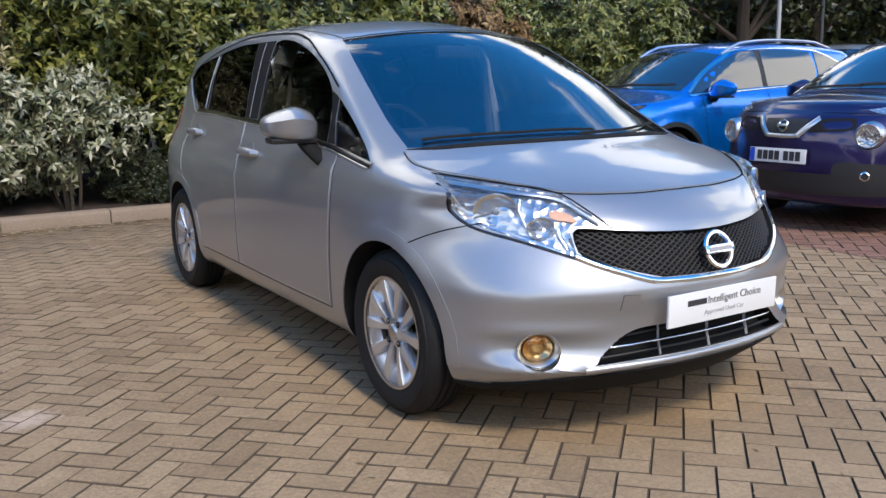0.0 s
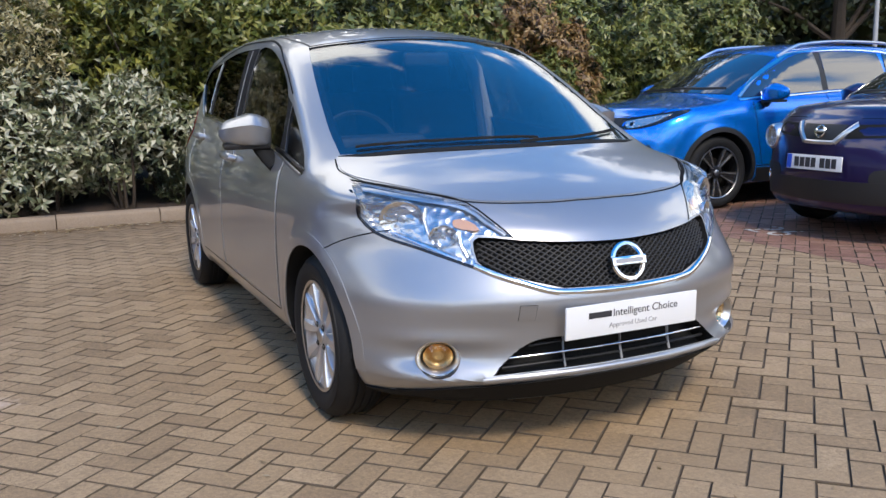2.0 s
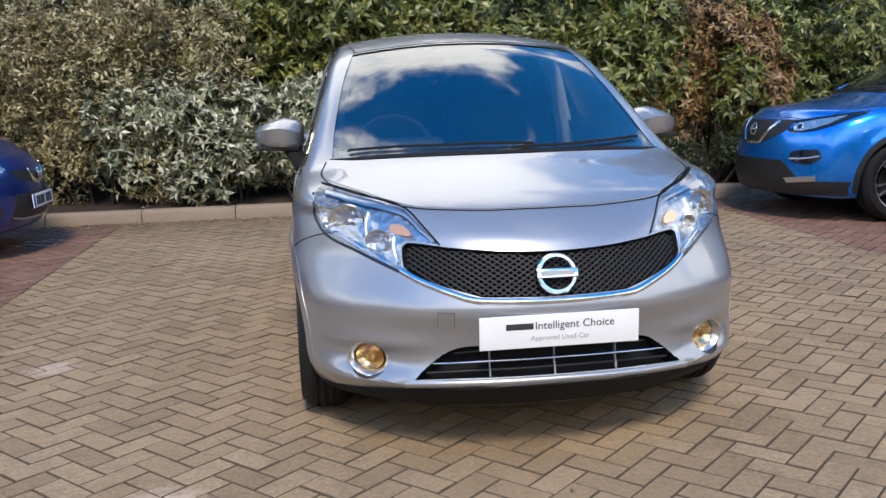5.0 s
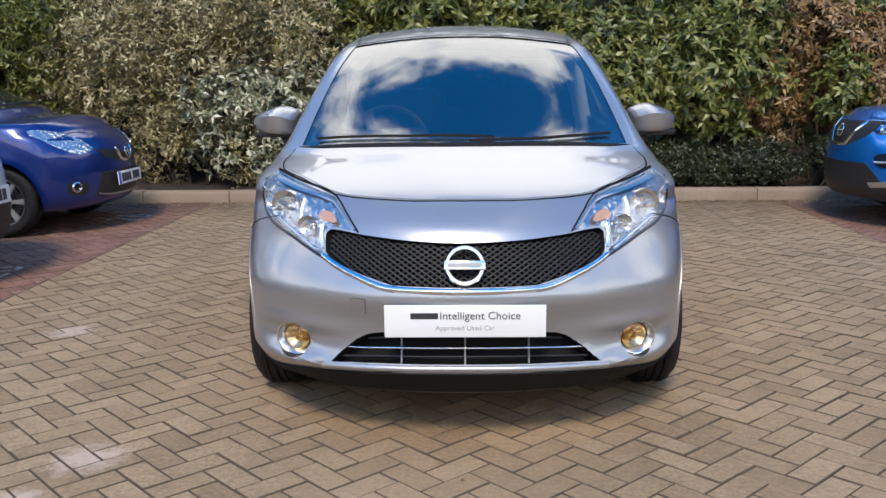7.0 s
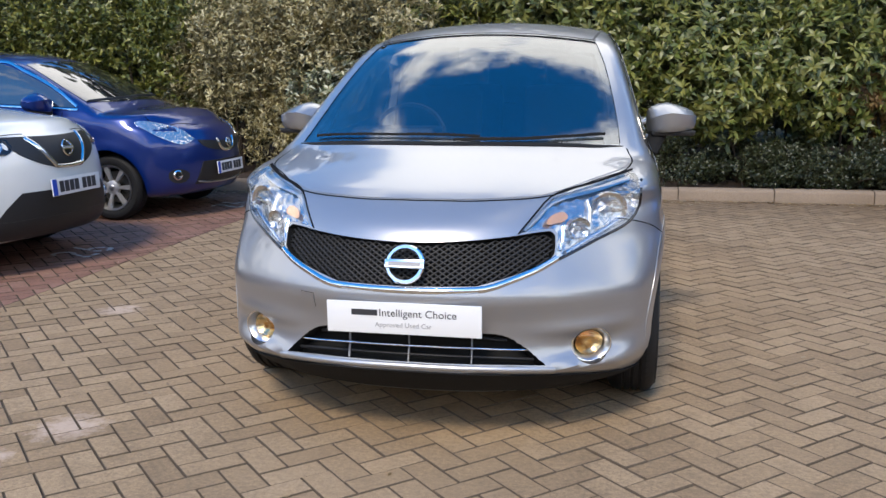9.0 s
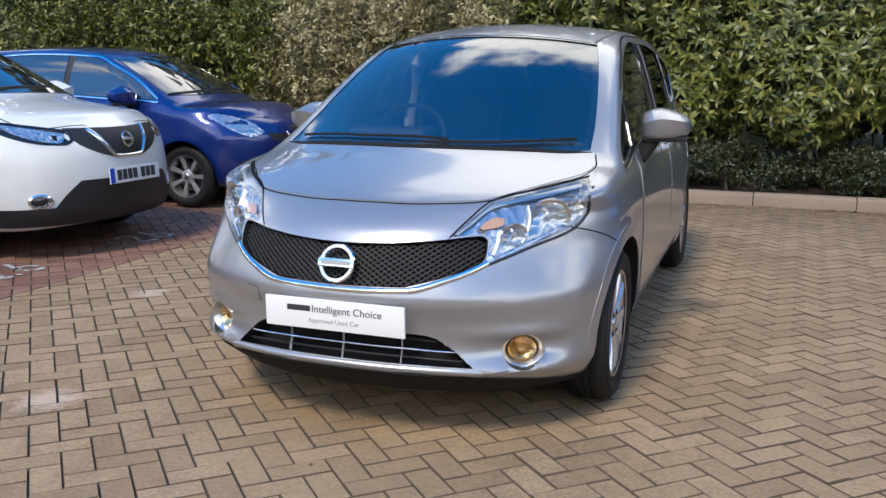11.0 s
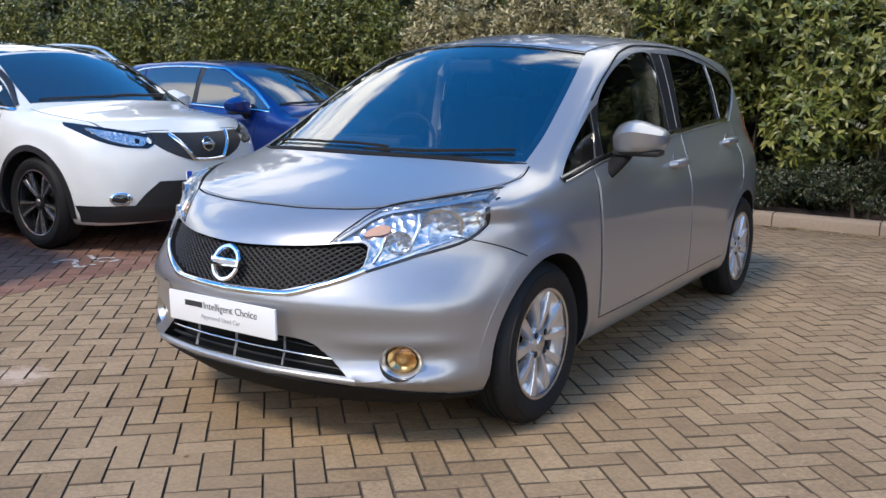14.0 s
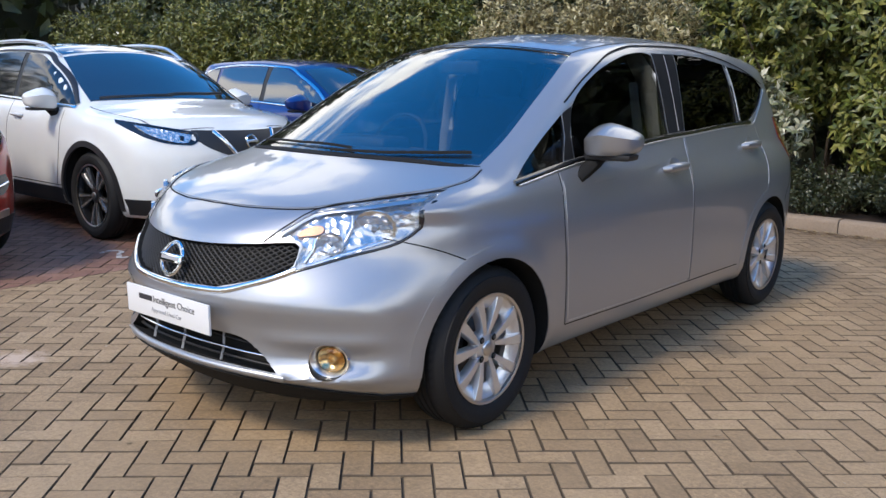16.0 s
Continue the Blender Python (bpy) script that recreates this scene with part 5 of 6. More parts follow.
M["sand"] = earth_mat("joint_sand", (0.095, 0.068, 0.044), (0.165, 0.122, 0.080))
M["soil"] = earth_mat("bark_mulch", (0.022, 0.014, 0.009), (0.075, 0.045, 0.028), 22)
M["kerb"] = earth_mat("kerb_concrete", (0.25, 0.185, 0.13), (0.40, 0.31, 0.22), 90)
M["lineworn"] = earth_mat("worn_white_paint", (0.45, 0.43, 0.40), (0.68, 0.66, 0.62), 60)
ground = mesh_ob("ground", [(-600, -600, -0.010), (600, -600, -0.010), (600, 600, -0.010), (-600, 600, -0.010)], [(0, 1, 2, 3)], M["sand"], smooth=False)
tagged(ground, "bare sandy ground between and beyond the paving", "ground", kind="structure")

# bed behind the kerb, heaped a little
rng = np.random.default_rng(5)
bx = np.linspace(-16, 12, 113)
by = np.linspace(KERB_Y + 0.12, 16, 31)
bv, bf = [], []
for j, y in enumerate(by):
    for i, x in enumerate(bx):
        h = 0.085 + 0.10 * (1 - math.exp(-(y - by[0]) / 0.9)) + 0.02 * noise.noise((x * 1.7, y * 1.7, 0)) + (0.012 * rng.standard_normal() if j else 0)
        bv.append((x, y, h if 0 < i < len(bx) - 1 else -0.02))
for j in range(len(by) - 1):
    for i in range(len(bx) - 1):
        a = j * len(bx) + i
        bf.append((a, a + 1, a + 1 + len(bx), a + len(bx)))
bed = mesh_ob("planting_bed", bv, bf, M["soil"])
tagged(bed, "dark brown bark-mulched planting bed behind the kerb", "planting bed", kind="structure")

kerb = new("kerb")
tagged(kerb, "buff concrete kerb in long units along the planting bed", "kerb", kind="structure")
kb_prof = [(0.0, -0.02), (0.0, 0.085), (0.012, 0.108), (0.032, 0.118), (0.125, 0.12), (0.125, -0.02)]
KU = 0.915


def kerb_bm():
    bm = bmesh.new()
    L = KU - 0.008
    ends = []
    for x, e in ((0, 0.004), (0.006, 0.0), (L - 0.006, 0.0), (L, 0.004)):
        ends.append([bm.verts.new((x, y + (e if y < 0.06 else -e), z - (e if z > 0 else 0))) for y, z in kb_prof])
    for a, b in zip(ends, ends[1:]):
        for k in range(len(kb_prof)):
            q = (k + 1) % len(kb_prof)
            bm.faces.new((a[k], b[k], b[q], a[q]))
    bm.faces.new(ends[0])
    bm.faces.new(ends[-1][::-1])
    bmesh.ops.recalc_face_normals(bm, faces=bm.faces[:])
    return bm


first = None
kx = -13.0
while kx < 11.5:
    if first is None:
        first = ob = part("kerb_unit", kerb_bm(), M["kerb"], kerb)
    else:
        ob = new("kerb_unit", first.data)
        ob.parent = kerb
    ob.matrix_basis = pose(kx, KERB_Y + random.uniform(-0.004, 0.004), random.uniform(-0.004, 0.003), random.uniform(-0.6, 0.6), 0, random.uniform(-0.15, 0.15))
    kx += KU

# ---- shrubs and trees ----
M["leaf_laurel"] = leaf_mat("laurel_leaf", (0.045, 0.062, 0.009), (0.165, 0.180, 0.028), (0.340, 0.315, 0.065))
M["leaf_rhodo"] = leaf_mat("broad_leaf", (0.052, 0.074, 0.012), (0.160, 0.182, 0.030), (0.330, 0.312, 0.078))
M["leaf_grey"] = leaf_mat("grey_leaf", (0.045, 0.055, 0.022), (0.270, 0.290, 0.140), (0.76, 0.72, 0.52))
M["leaf_dry"] = leaf_mat("dry_leaf", (0.140, 0.112, 0.038), (0.450, 0.380, 0.165), (0.72, 0.64, 0.38))
M["leaf_brown"] = leaf_mat("russet_leaf", (0.110, 0.055, 0.018), (0.270, 0.150, 0.045), (0.420, 0.270, 0.090))
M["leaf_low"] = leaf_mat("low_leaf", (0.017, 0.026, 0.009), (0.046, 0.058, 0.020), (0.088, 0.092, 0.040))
# leaf_deep: the shade of back rows and far trees is put into its greens
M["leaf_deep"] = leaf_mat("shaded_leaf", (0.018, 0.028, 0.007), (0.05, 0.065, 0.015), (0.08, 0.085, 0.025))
M["bark"] = earth_mat("bark", (0.03, 0.02, 0.012), (0.09, 0.065, 0.045), 40)
M["litter"] = leaf_mat("fallen_leaf", (0.22, 0.13, 0.05), (0.38, 0.28, 0.14), (0.5, 0.42, 0.28))


def unit(v):
    return v / np.maximum(np.linalg.norm(v, axis=-1, keepdims=True), 1e-9)


def leaf_mesh(name, base, axis, up, length, width, mat, parent, label="", fold=0.18, droop=0.25):
    """Leaves as one mesh: each a folded, drooping blade of four triangles. base, axis, up: arrays of n places and directions."""
    n = len(base)
    axis = unit(axis)
    side = unit(np.cross(axis, up))
    nrm = np.cross(side, axis)
    L, Wd = np.asarray(length)[:, None], np.asarray(width)[:, None]
    mid = base + axis * L * 0.45 + nrm * L * 0.04
    tip = base + axis * L - nrm * L * droop
    l1 = base + axis * L * 0.48 + side * Wd * 0.5 + nrm * Wd * fold
    r1 = base + axis * L * 0.48 - side * Wd * 0.5 + nrm * Wd * fold
    v = np.stack([base, l1, tip, r1, mid], 1).reshape(-1, 3)
    k = np.arange(n)[:, None] * 5
    tris = np.concatenate([k + np.array([0, 4, 1]), k + np.array([4, 2, 1]), k + np.array([0, 3, 4]), k + np.array([4, 3, 2])], 1).reshape(-1, 3)
    me = bpy.data.meshes.new(name)
    me.vertices.add(len(v))
    me.vertices.foreach_set("co", v.astype(np.float32).ravel())
    me.loops.add(len(tris) * 3)
    me.loops.foreach_set("vertex_index", tris.astype(np.int32).ravel())
    me.polygons.add(len(tris))
    me.polygons.foreach_set("loop_start", np.arange(0, len(tris) * 3, 3, dtype=np.int32))
    me.update(calc_edges=True)
    me.materials.append(mat)
    me.polygons.foreach_set("use_smooth", np.ones(len(tris), dtype=bool))
    ob = new(name, me)
    ob.parent = parent
    if label:
        tagged(ob, label)
    return ob


def shrub(label, x, y, w, d, z0, z1, kind, seed, tips, mat, leaf=(0.09, 0.032), per=8, spread=62, lumps=7, stems=5, group="hedge shrubs"):
    """A shrub of leafy shoots over several lobes, open in between, on bent stems."""
    r = np.random.default_rng(seed)
    top = tagged(new("shrub"), label, "shrub", group)
    top.matrix_world = pose(x, y, 0)
    g0 = 0.14
    # lobes
    c = np.stack([r.uniform(-0.42, 0.42, lumps) * w, r.uniform(-0.3, 0.3, lumps) * d, r.uniform(0, 1, lumps)], 1)
    rad = r.uniform(0.24, 0.42, lumps)[:, None] * np.array([w, d, (z1 - z0) * 0.8])
    c[:, 2] = z0 + rad[:, 2] * 0.7 + c[:, 2] * np.maximum(0.02, (z1 - z0) - rad[:, 2] * 1.5)
    pick = r.integers(0, lumps, tips)
    dirn = unit(r.standard_normal((tips, 3)) + np.array([0, -0.55, 0.25]))
    rr = r.uniform(0.55, 1.05, tips)[:, None] ** 0.6
    p = c[pick] + dirn * rad[pick] * rr
    keep = (p[:, 2] > max(0.12, z0 - 0.05)) & (p[:, 1] + y > KERB_Y + 0.02)
    p, dirn = p[keep], dirn[keep]
    m = len(p)
    if kind == "rosette":
        ax = unit(dirn + np.array([0, -0.25, 0.55]) + 0.35 * r.standard_normal((m, 3)))
    else:
        ax = unit(dirn * 0.8 + np.array([0, -0.1, 0.5]) + 0.6 * r.standard_normal((m, 3)))
    u = unit(np.cross(ax, np.array([0.31, 0.2, 0.93])))
    v = np.cross(ax, u)
    bases, axes, ups, ln = [], [], [], []
    ph = r.uniform(0, 6.28, m)
    for k in range(per):
        a = ph + k * 2.4 + 0.3 * r.standard_normal(m)
        sp = np.radians(spread + 16 * r.standard_normal(m)) if kind == "rosette" else np.radians(spread * r.uniform(0.5, 1.2, m))
        radial = np.cos(a)[:, None] * u + np.sin(a)[:, None] * v
        di = np.cos(sp)[:, None] * ax + np.sin(sp)[:, None] * radial
        back = (0.0 if kind == "rosette" else r.uniform(0, 0.16, m)) * np.ones(m)
        bases.append(p - ax * back[:, None])
        axes.append(di)
        ups.append(ax + 0.25 * r.standard_normal((m, 3)))
        ln.append(leaf[0] * r.uniform(0.6, 1.15, m))
    B, A, U, Ln = np.concatenate(bases), np.concatenate(axes), np.concatenate(ups), np.concatenate(ln)
    leaf_mesh("crown", B, A, U, Ln, Ln * leaf[1] / leaf[0], mat, top)
    bms = []
    for k in range(stems):
        q = p[r.integers(0, m)]
        b0 = np.array([q[0] * 0.35, q[1] * 0.2 + 0.1 * r.standard_normal(), g0 - 0.06])
        pts = [b0 + (q - b0) * t + np.array([0.06 * math.sin(3 * t + k), 0.05 * math.cos(2 * t), 0]) * t for t in np.linspace(0, 1, 6)]
        bms.append(bm_tube(pts, [0.018 * (1 - 0.75 * t) for t in np.linspace(0, 1, 6)], 6))
    for b in bms:
        part("stem", b, M["bark"], top)
    return top


def row(x0, x1, n, **k):
    for i in range(n):
        yield x0 + (x1 - x0) * (i + 0.5) / n


sd = 100
HY = KERB_Y + 0.62
for xx in row(-13.5, -2.0, 9):
    sd += 1
    shrub("dense olive-green laurel shrub in the hedge behind the kerb", xx, HY + 0.25 + 0.1 * math.sin(sd), 1.75, 1.3, 0.12, 2.75, "spray", sd, 1500, M["leaf_laurel"], (0.085, 0.034), 6, 60, 9, 4)
for xx in row(-2.1, 0.7, 3):
    sd += 1
    shrub("dry shrub with small buff and grey-green leaves", xx, HY + 0.12, 1.35, 1.1, 0.12, 2.5, "spray", sd, 2000, M["leaf_dry"], (0.074, 0.022), 8, 70, 9, 6)
for xx in row(-0.35, 1.75, 3):
    sd += 1
    shrub("grey-green shrub with pale cream-edged leaves over the kerb", xx, HY - 0.12, 1.2, 1.0, 0.14, 1.42, "rosette", sd, 600, M["leaf_grey"], (0.098, 0.033), 8, 58, 8, 6)
for xx in row(0.6, 2.4, 2):
    sd += 1
    shrub("tall yellow-green laurel shrub at the back of the bed", xx, HY + 0.55, 1.4, 1.2, 0.9, 2.75, "rosette", sd, 900, M["leaf_laurel"], (0.10, 0.036), 8, 60, 8, 5)
for xx in row(1.9, 5.5, 4):
    sd += 1
    shrub("broad-leaved evergreen shrub with rosettes of yellow-green leaves", xx, HY + 0.12, 1.45, 1.15, 0.55, 2.75, "rosette", sd, 950, M["leaf_rhodo"], (0.115, 0.040), 8, 64, 8, 5)
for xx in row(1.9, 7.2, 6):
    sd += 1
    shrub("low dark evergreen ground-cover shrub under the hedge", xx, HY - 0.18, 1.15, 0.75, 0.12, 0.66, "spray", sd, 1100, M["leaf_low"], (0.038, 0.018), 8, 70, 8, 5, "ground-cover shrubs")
for xx in row(5.3, 6.6, 2):
    sd += 1
    shrub("russet half-withered shrub among the evergreens", xx, HY + 0.15, 1.0, 0.95, 0.5, 2.2, "rosette", sd, 640, M["leaf_brown"], (0.10, 0.030), 8, 75, 7, 6)
for xx in row(6.3, 9.1, 3):
    sd += 1
    shrub("broad-leaved evergreen shrub at the end of the hedge", xx, HY + 0.2, 1.35, 1.1, 0.2, 2.6, "rosette", sd, 950, M["leaf_rhodo"], (0.10, 0.034), 8, 64, 8, 5)
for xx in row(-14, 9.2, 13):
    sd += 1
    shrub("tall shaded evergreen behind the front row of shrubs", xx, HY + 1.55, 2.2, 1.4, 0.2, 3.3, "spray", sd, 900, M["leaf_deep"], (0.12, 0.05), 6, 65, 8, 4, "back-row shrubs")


def tree(label, x, y, h, crown, seed, tips=1500):
    r = np.random.default_rng(seed)
    top = tagged(new("tree"), label, "tree", "far trees")
    top.matrix_world = pose(x, y, 0)
    pts = [(0.12 * math.sin(2 * t + seed), 0.1 * t, h * 0.72 * t - 0.05) for t in np.linspace(0, 1, 7)]
    bms = [bm_tube(pts, [0.2 * (1 - 0.7 * t) for t in np.linspace(0, 1, 7)], 9)]
    lobes = []
    for k in range(9):
        a = r.uniform(0, 6.28)
        b = Vector(pts[2 + k % 4])
        e = b + Vector((math.cos(a) * crown * 0.55, math.sin(a) * crown * 0.55, h * r.uniform(0.1, 0.32)))
        lobes.append(np.array(e))
        bms.append(bm_tube([b, b.lerp(e, 0.5) + Vector((0, 0, 0.15)), e], [0.07, 0.05, 0.02], 6))
    part("trunk", bm_join(*bms), M["bark"], top, "brown trunk with rising limbs")
    lobes = np.array(lobes)
    pick = r.integers(0, len(lobes), tips)
    dirn = unit(r.standard_normal((tips, 3)))
    p = lobes[pick] + dirn * crown * 0.42 * r.uniform(0.4, 1, tips)[:, None]
    B = np.repeat(p, 6, 0) + 0.15 * r.standard_normal((tips * 6, 3))
    A = unit(r.standard_normal((tips * 6, 3)) + np.array([0, 0, -0.3]))
    U = r.standard_normal((tips * 6, 3))
    Ln = r.uniform(0.14, 0.26, tips * 6)
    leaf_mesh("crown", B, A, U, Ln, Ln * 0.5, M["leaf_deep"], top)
    return top


def woods(label, x0, y0, x1, y1, h, seed, n=5000):
    """A far bank of trees: a near-black shade sheet behind, large leaf sprays in front, an uneven top."""
    r = np.random.default_rng(seed)
    top = tagged(new("woods"), label, "woods", kind="stuff")
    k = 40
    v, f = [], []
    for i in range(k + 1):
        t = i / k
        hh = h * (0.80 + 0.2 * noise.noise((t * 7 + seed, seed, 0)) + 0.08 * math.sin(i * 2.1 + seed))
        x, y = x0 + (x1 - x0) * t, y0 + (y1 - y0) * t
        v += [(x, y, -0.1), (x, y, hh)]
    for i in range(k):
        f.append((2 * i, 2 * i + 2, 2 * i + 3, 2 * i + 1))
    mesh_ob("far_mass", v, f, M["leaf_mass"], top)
    t = r.uniform(0, 1, n)
    d = unit(np.array([x1 - x0, y1 - y0, 0.0]))
    inw = np.array([-d[1], d[0], 0])
    B = np.stack([x0 + (x1 - x0) * t, y0 + (y1 - y0) * t, r.uniform(0, 1, n) ** 0.8 * h * 1.05], 1) + inw * r.uniform(0.0, 1.2, n)[:, None]
    A = unit(r.standard_normal((n, 3)))
    Ln = r.uniform(0.35, 0.75, n)
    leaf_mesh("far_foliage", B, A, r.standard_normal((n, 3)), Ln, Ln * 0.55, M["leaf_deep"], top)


# near-black sheet colour stands for the shade inside the trees
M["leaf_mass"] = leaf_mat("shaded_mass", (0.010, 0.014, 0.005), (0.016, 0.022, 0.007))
# added backing: darkens the hedge's gaps and the roof's reflections
woods("added dark tree bank close behind the hedge, filling its gaps", 9.4, 13.6, -18.0, 13.6, 6.0, 11, 5200)
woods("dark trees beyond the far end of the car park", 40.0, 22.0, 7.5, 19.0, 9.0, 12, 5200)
# the next three banks are added to darken reflections in the cars
woods("added dark tree bank along the side, for darker reflections", 34.0, -14.0, 40.0, 22.0, 8.0, 13, 3000)
woods("added dark tree bank along the side, for darker reflections", -20.0, 13.6, -22.0, -20.0, 6.5, 14, 3600)
woods("added unseen tree bank behind the viewpoint, for darker reflections", -22.0, -24.0, 34.0, -24.0, 6.0, 15, 3600)
for i, (tx, ty, th, tc) in enumerate([(12.0, 14.5, 7.5, 3.2), (16.5, 14.0, 8.0, 3.4), (21.0, 15.5, 8.5, 3.6), (25.5, 14.5, 9.0, 3.8)]):
    tree("dark-leaved tree beyond the car park", tx, ty, th, tc, 300 + i, 1300)

# ---- the parked cars ----
def crossover(label, paint, at, turn, face, wheels, W=0.90, H=1.59, base=2.646, over=0.93, tail=3.44, R=0.345, style="fan", rail=True, plate=True, cladding=True, hood=0.0, roofglass=False, side="carglass", top_trim="chrome"):
    """A crossover or small car: shell, wheels, glass, lamps, grille, plate, mirrors, rails."""
    top = tagged(new("car"), label, "car", "parked cars")
    k = H / 1.59
    dz = hood
    axle = R
    arch = R + 0.045
    sh = Shell(
        half=curve((0.2, W - 0.07), (0.3, W - 0.03), (0.45, W - 0.005), (0.65, W), (0.85 + dz, W - 0.012), (0.98 * k, W - 0.05), (1.06 * k, W - 0.095), (1.3 * k, W - 0.17), (1.5 * k, W - 0.25), (1.62 * k, W - 0.32)),
        plan=curve((-over - 0.1, 0.84), (-over * 0.7, 0.90), (-0.35, 0.965), (0.0, 1.0), (base * 0.8, 1.0), (base, 0.985), (tail, 0.88)),
        planw=curve((0.2, 1.0), (0.9, 1.0), (1.2, 0.85), (1.6, 0.8)),
        nose=curve((0.16, -over + 0.16), (0.24, -over + 0.05), (0.34, -over + 0.01), (0.5, -over), (0.65, -over + 0.01), (0.78 + dz, -over + 0.04), (0.86 + dz, -over + 0.10), (0.93 + dz, -over + 0.2), (1.1, -over + 0.26), (2.0, -over + 0.3)),
        noseround=curve((0.2, 0.16), (0.6, 0.17), (0.9, 0.18), (1.2, 0.16)),
        sweep=curve((-0.9, 0.06), (-0.3, 0.08), (0.0, 0.12), (0.25, 0.2), (3.5, 0.2)),
        top=curve((-over - 0.1, 0.83 + dz), (-over + 0.08, 0.905 + dz), (-over + 0.25, 0.965 + dz), (-0.3, 1.02 + dz * 0.8), (0.0, 1.06 * k + dz * 0.4), (0.12, 1.09 * k), (0.22, 1.14 * k), (0.6, 1.335 * k), (0.86, 1.455 * k), (1.0, 1.505 * k), (1.25, 1.545 * k), (1.7, 1.57 * k), (2.2, 1.56 * k), (2.7, 1.52 * k), (tail - 0.1, 1.46 * k)),
        crown=curve((-0.7, 0.10), (0.1, 0.10), (1.0, 0.12), (3.0, 0.13)),
        tail=curve((0.2, tail - 0.16), (0.4, tail - 0.02), (0.7, tail), (0.95, tail - 0.08), (1.1, tail - 0.14), (1.5, tail - 0.38)),
        belly=curve((-1.0, 0.24), (-0.5, 0.20), (0.5, 0.21), (base, 0.22), (tail, 0.30)),
        base=base, axle=axle, arch=arch, flare=0.014, sidegrad=0.15)
    body = build_body(sh, paint, 0.05, top, arch=arch, base=base, axle=axle, ylim=(-over - 0.3, tail + 0.3), zmax=H + 0.3, well=W - 0.36)
    for s in (1, -1):
        for ya in (0.0, base):
            make_wheel(top, R, 0.215 if R > 0.3 else 0.175, R * (0.71 if style == "fan" else 0.68), style, wheels, (s * (W - 0.125), ya, axle), s, spin=13 if ya else 37)
        zb = 1.065 * k
        w1 = smooth_poly([(0.30, zb - 0.03), (1.36, zb + 0.015), (1.36, zb + 0.2), (1.33, 1.455 * k), (1.10, 1.435 * k), (0.86, 1.345 * k), (0.58, 1.21 * k)], 0.05, sharp=(0, 1, 3))
        w2 = smooth_poly([(1.44, zb + 0.018), (2.20, zb + 0.04), (2.27, zb + 0.15), (2.22, 1.44 * k), (1.8, 1.462 * k), (1.42, 1.46 * k)], 0.05, sharp=(0, 1, 3, 5))
        w3 = smooth_poly([(2.31, zb + 0.08), (2.58, zb + 0.13), (2.76, zb + 0.22), (2.55, 1.40 * k), (2.30, 1.435 * k)], 0.05, sharp=(0, 2, 4))
        for nm, po in (("front_door_window", w1), ("rear_door_window", w2), ("rear_quarter_window", w3)):
            skin_part(nm, sh, 'x', po, M[side], top, "", 0.008, 0.02, 0.06, s)
        skin_part("pillar_trim", sh, 'x', [(1.366, zb + 0.017), (1.434, zb + 0.020), (1.424, zb + 0.2), (1.414, 1.459 * k), (1.336, 1.456 * k), (1.366, zb + 0.2)], M["black"], top, "black centre pillar", 0.006, 0.02, 0.05, s)
        skin_line("window_trim", sh, 'x', [(0.28, zb - 0.045), (1.4, zb), (2.3, zb + 0.045), (2.62, zb + 0.11)], M["chrome"], top, 0.018, 0.007, s)
        skin_line("window_trim", sh, 'x', [(0.30, zb - 0.02), (0.58, 1.225 * k), (0.86, 1.362 * k), (1.1, 1.455 * k), (1.8, 1.482 * k), (2.3, 1.455 * k), (2.8, zb + 0.23)], M[top_trim], top, 0.016, 0.007, s)
        for line in ([(0.42, 0.99 * k), (0.45, 0.7), (0.52, 0.40)], [(1.40, zb), (1.42, 0.75), (1.40, 0.38)], [(2.30, zb + 0.04), (2.36, 0.95), (2.22, 0.68), (2.12, 0.45)], [(0.45, 0.39), (2.1, 0.39)]):
            skin_line("panel_gap", sh, 'x', line, M["seam"], top, 0.008, 0.0005, s, high=0.001)
        for hy in (1.22, 2.12):
            p, n = sh.on('x', [hy], [0.93 * k], s)
            hd = part("door_handle", bm_tube([(0, -0.09, 0.0), (s * 0.028, -0.07, 0.004), (s * 0.03, 0.06, 0.006), (0, 0.09, 0.0)], 0.012, 8), paint, top)
            hd.matrix_basis = Matrix.Translation(p[0])
        if cladding:
            for ya in (0.0, base):
                skin_part("arch_trim", sh, 'x', arch_ring(0, arch - 0.004, arch + 0.040, ya, axle, 0.26), M["black"], top, "black plastic wheel-arch trim", 0.006, 0.02, 0.06, s)
            skin_part("sill_trim", sh, 'x', [(arch + 0.06, 0.235), (base - arch - 0.06, 0.235), (base - arch - 0.06, 0.37), (arch + 0.06, 0.37)], M["black"], top, "black plastic sill trim", 0.006, 0.02, 0.08, s)
        wing_mirror(top, s, (s * (W + 0.06), 0.62, 1.085 * k), face.get("mirror", paint), (s * (W - 0.13), 0.56, 1.0 * k), 0.24, 0.16)
        if rail:
            pts = []
            for t in np.linspace(0, 1, 14):
                y = 0.95 + t * 1.75
                p, _ = sh.on('z', [s * (W - 0.31)], [y])
                lift = 0.045 * min(1, 6 * min(t, 1 - t) + 0.05)
                pts.append((p[0][0], p[0][1], p[0][2] + lift))
            part("roof_rail", bm_tube(pts, 0.016, 8), M["satin"], top, "satin silver roof rail")
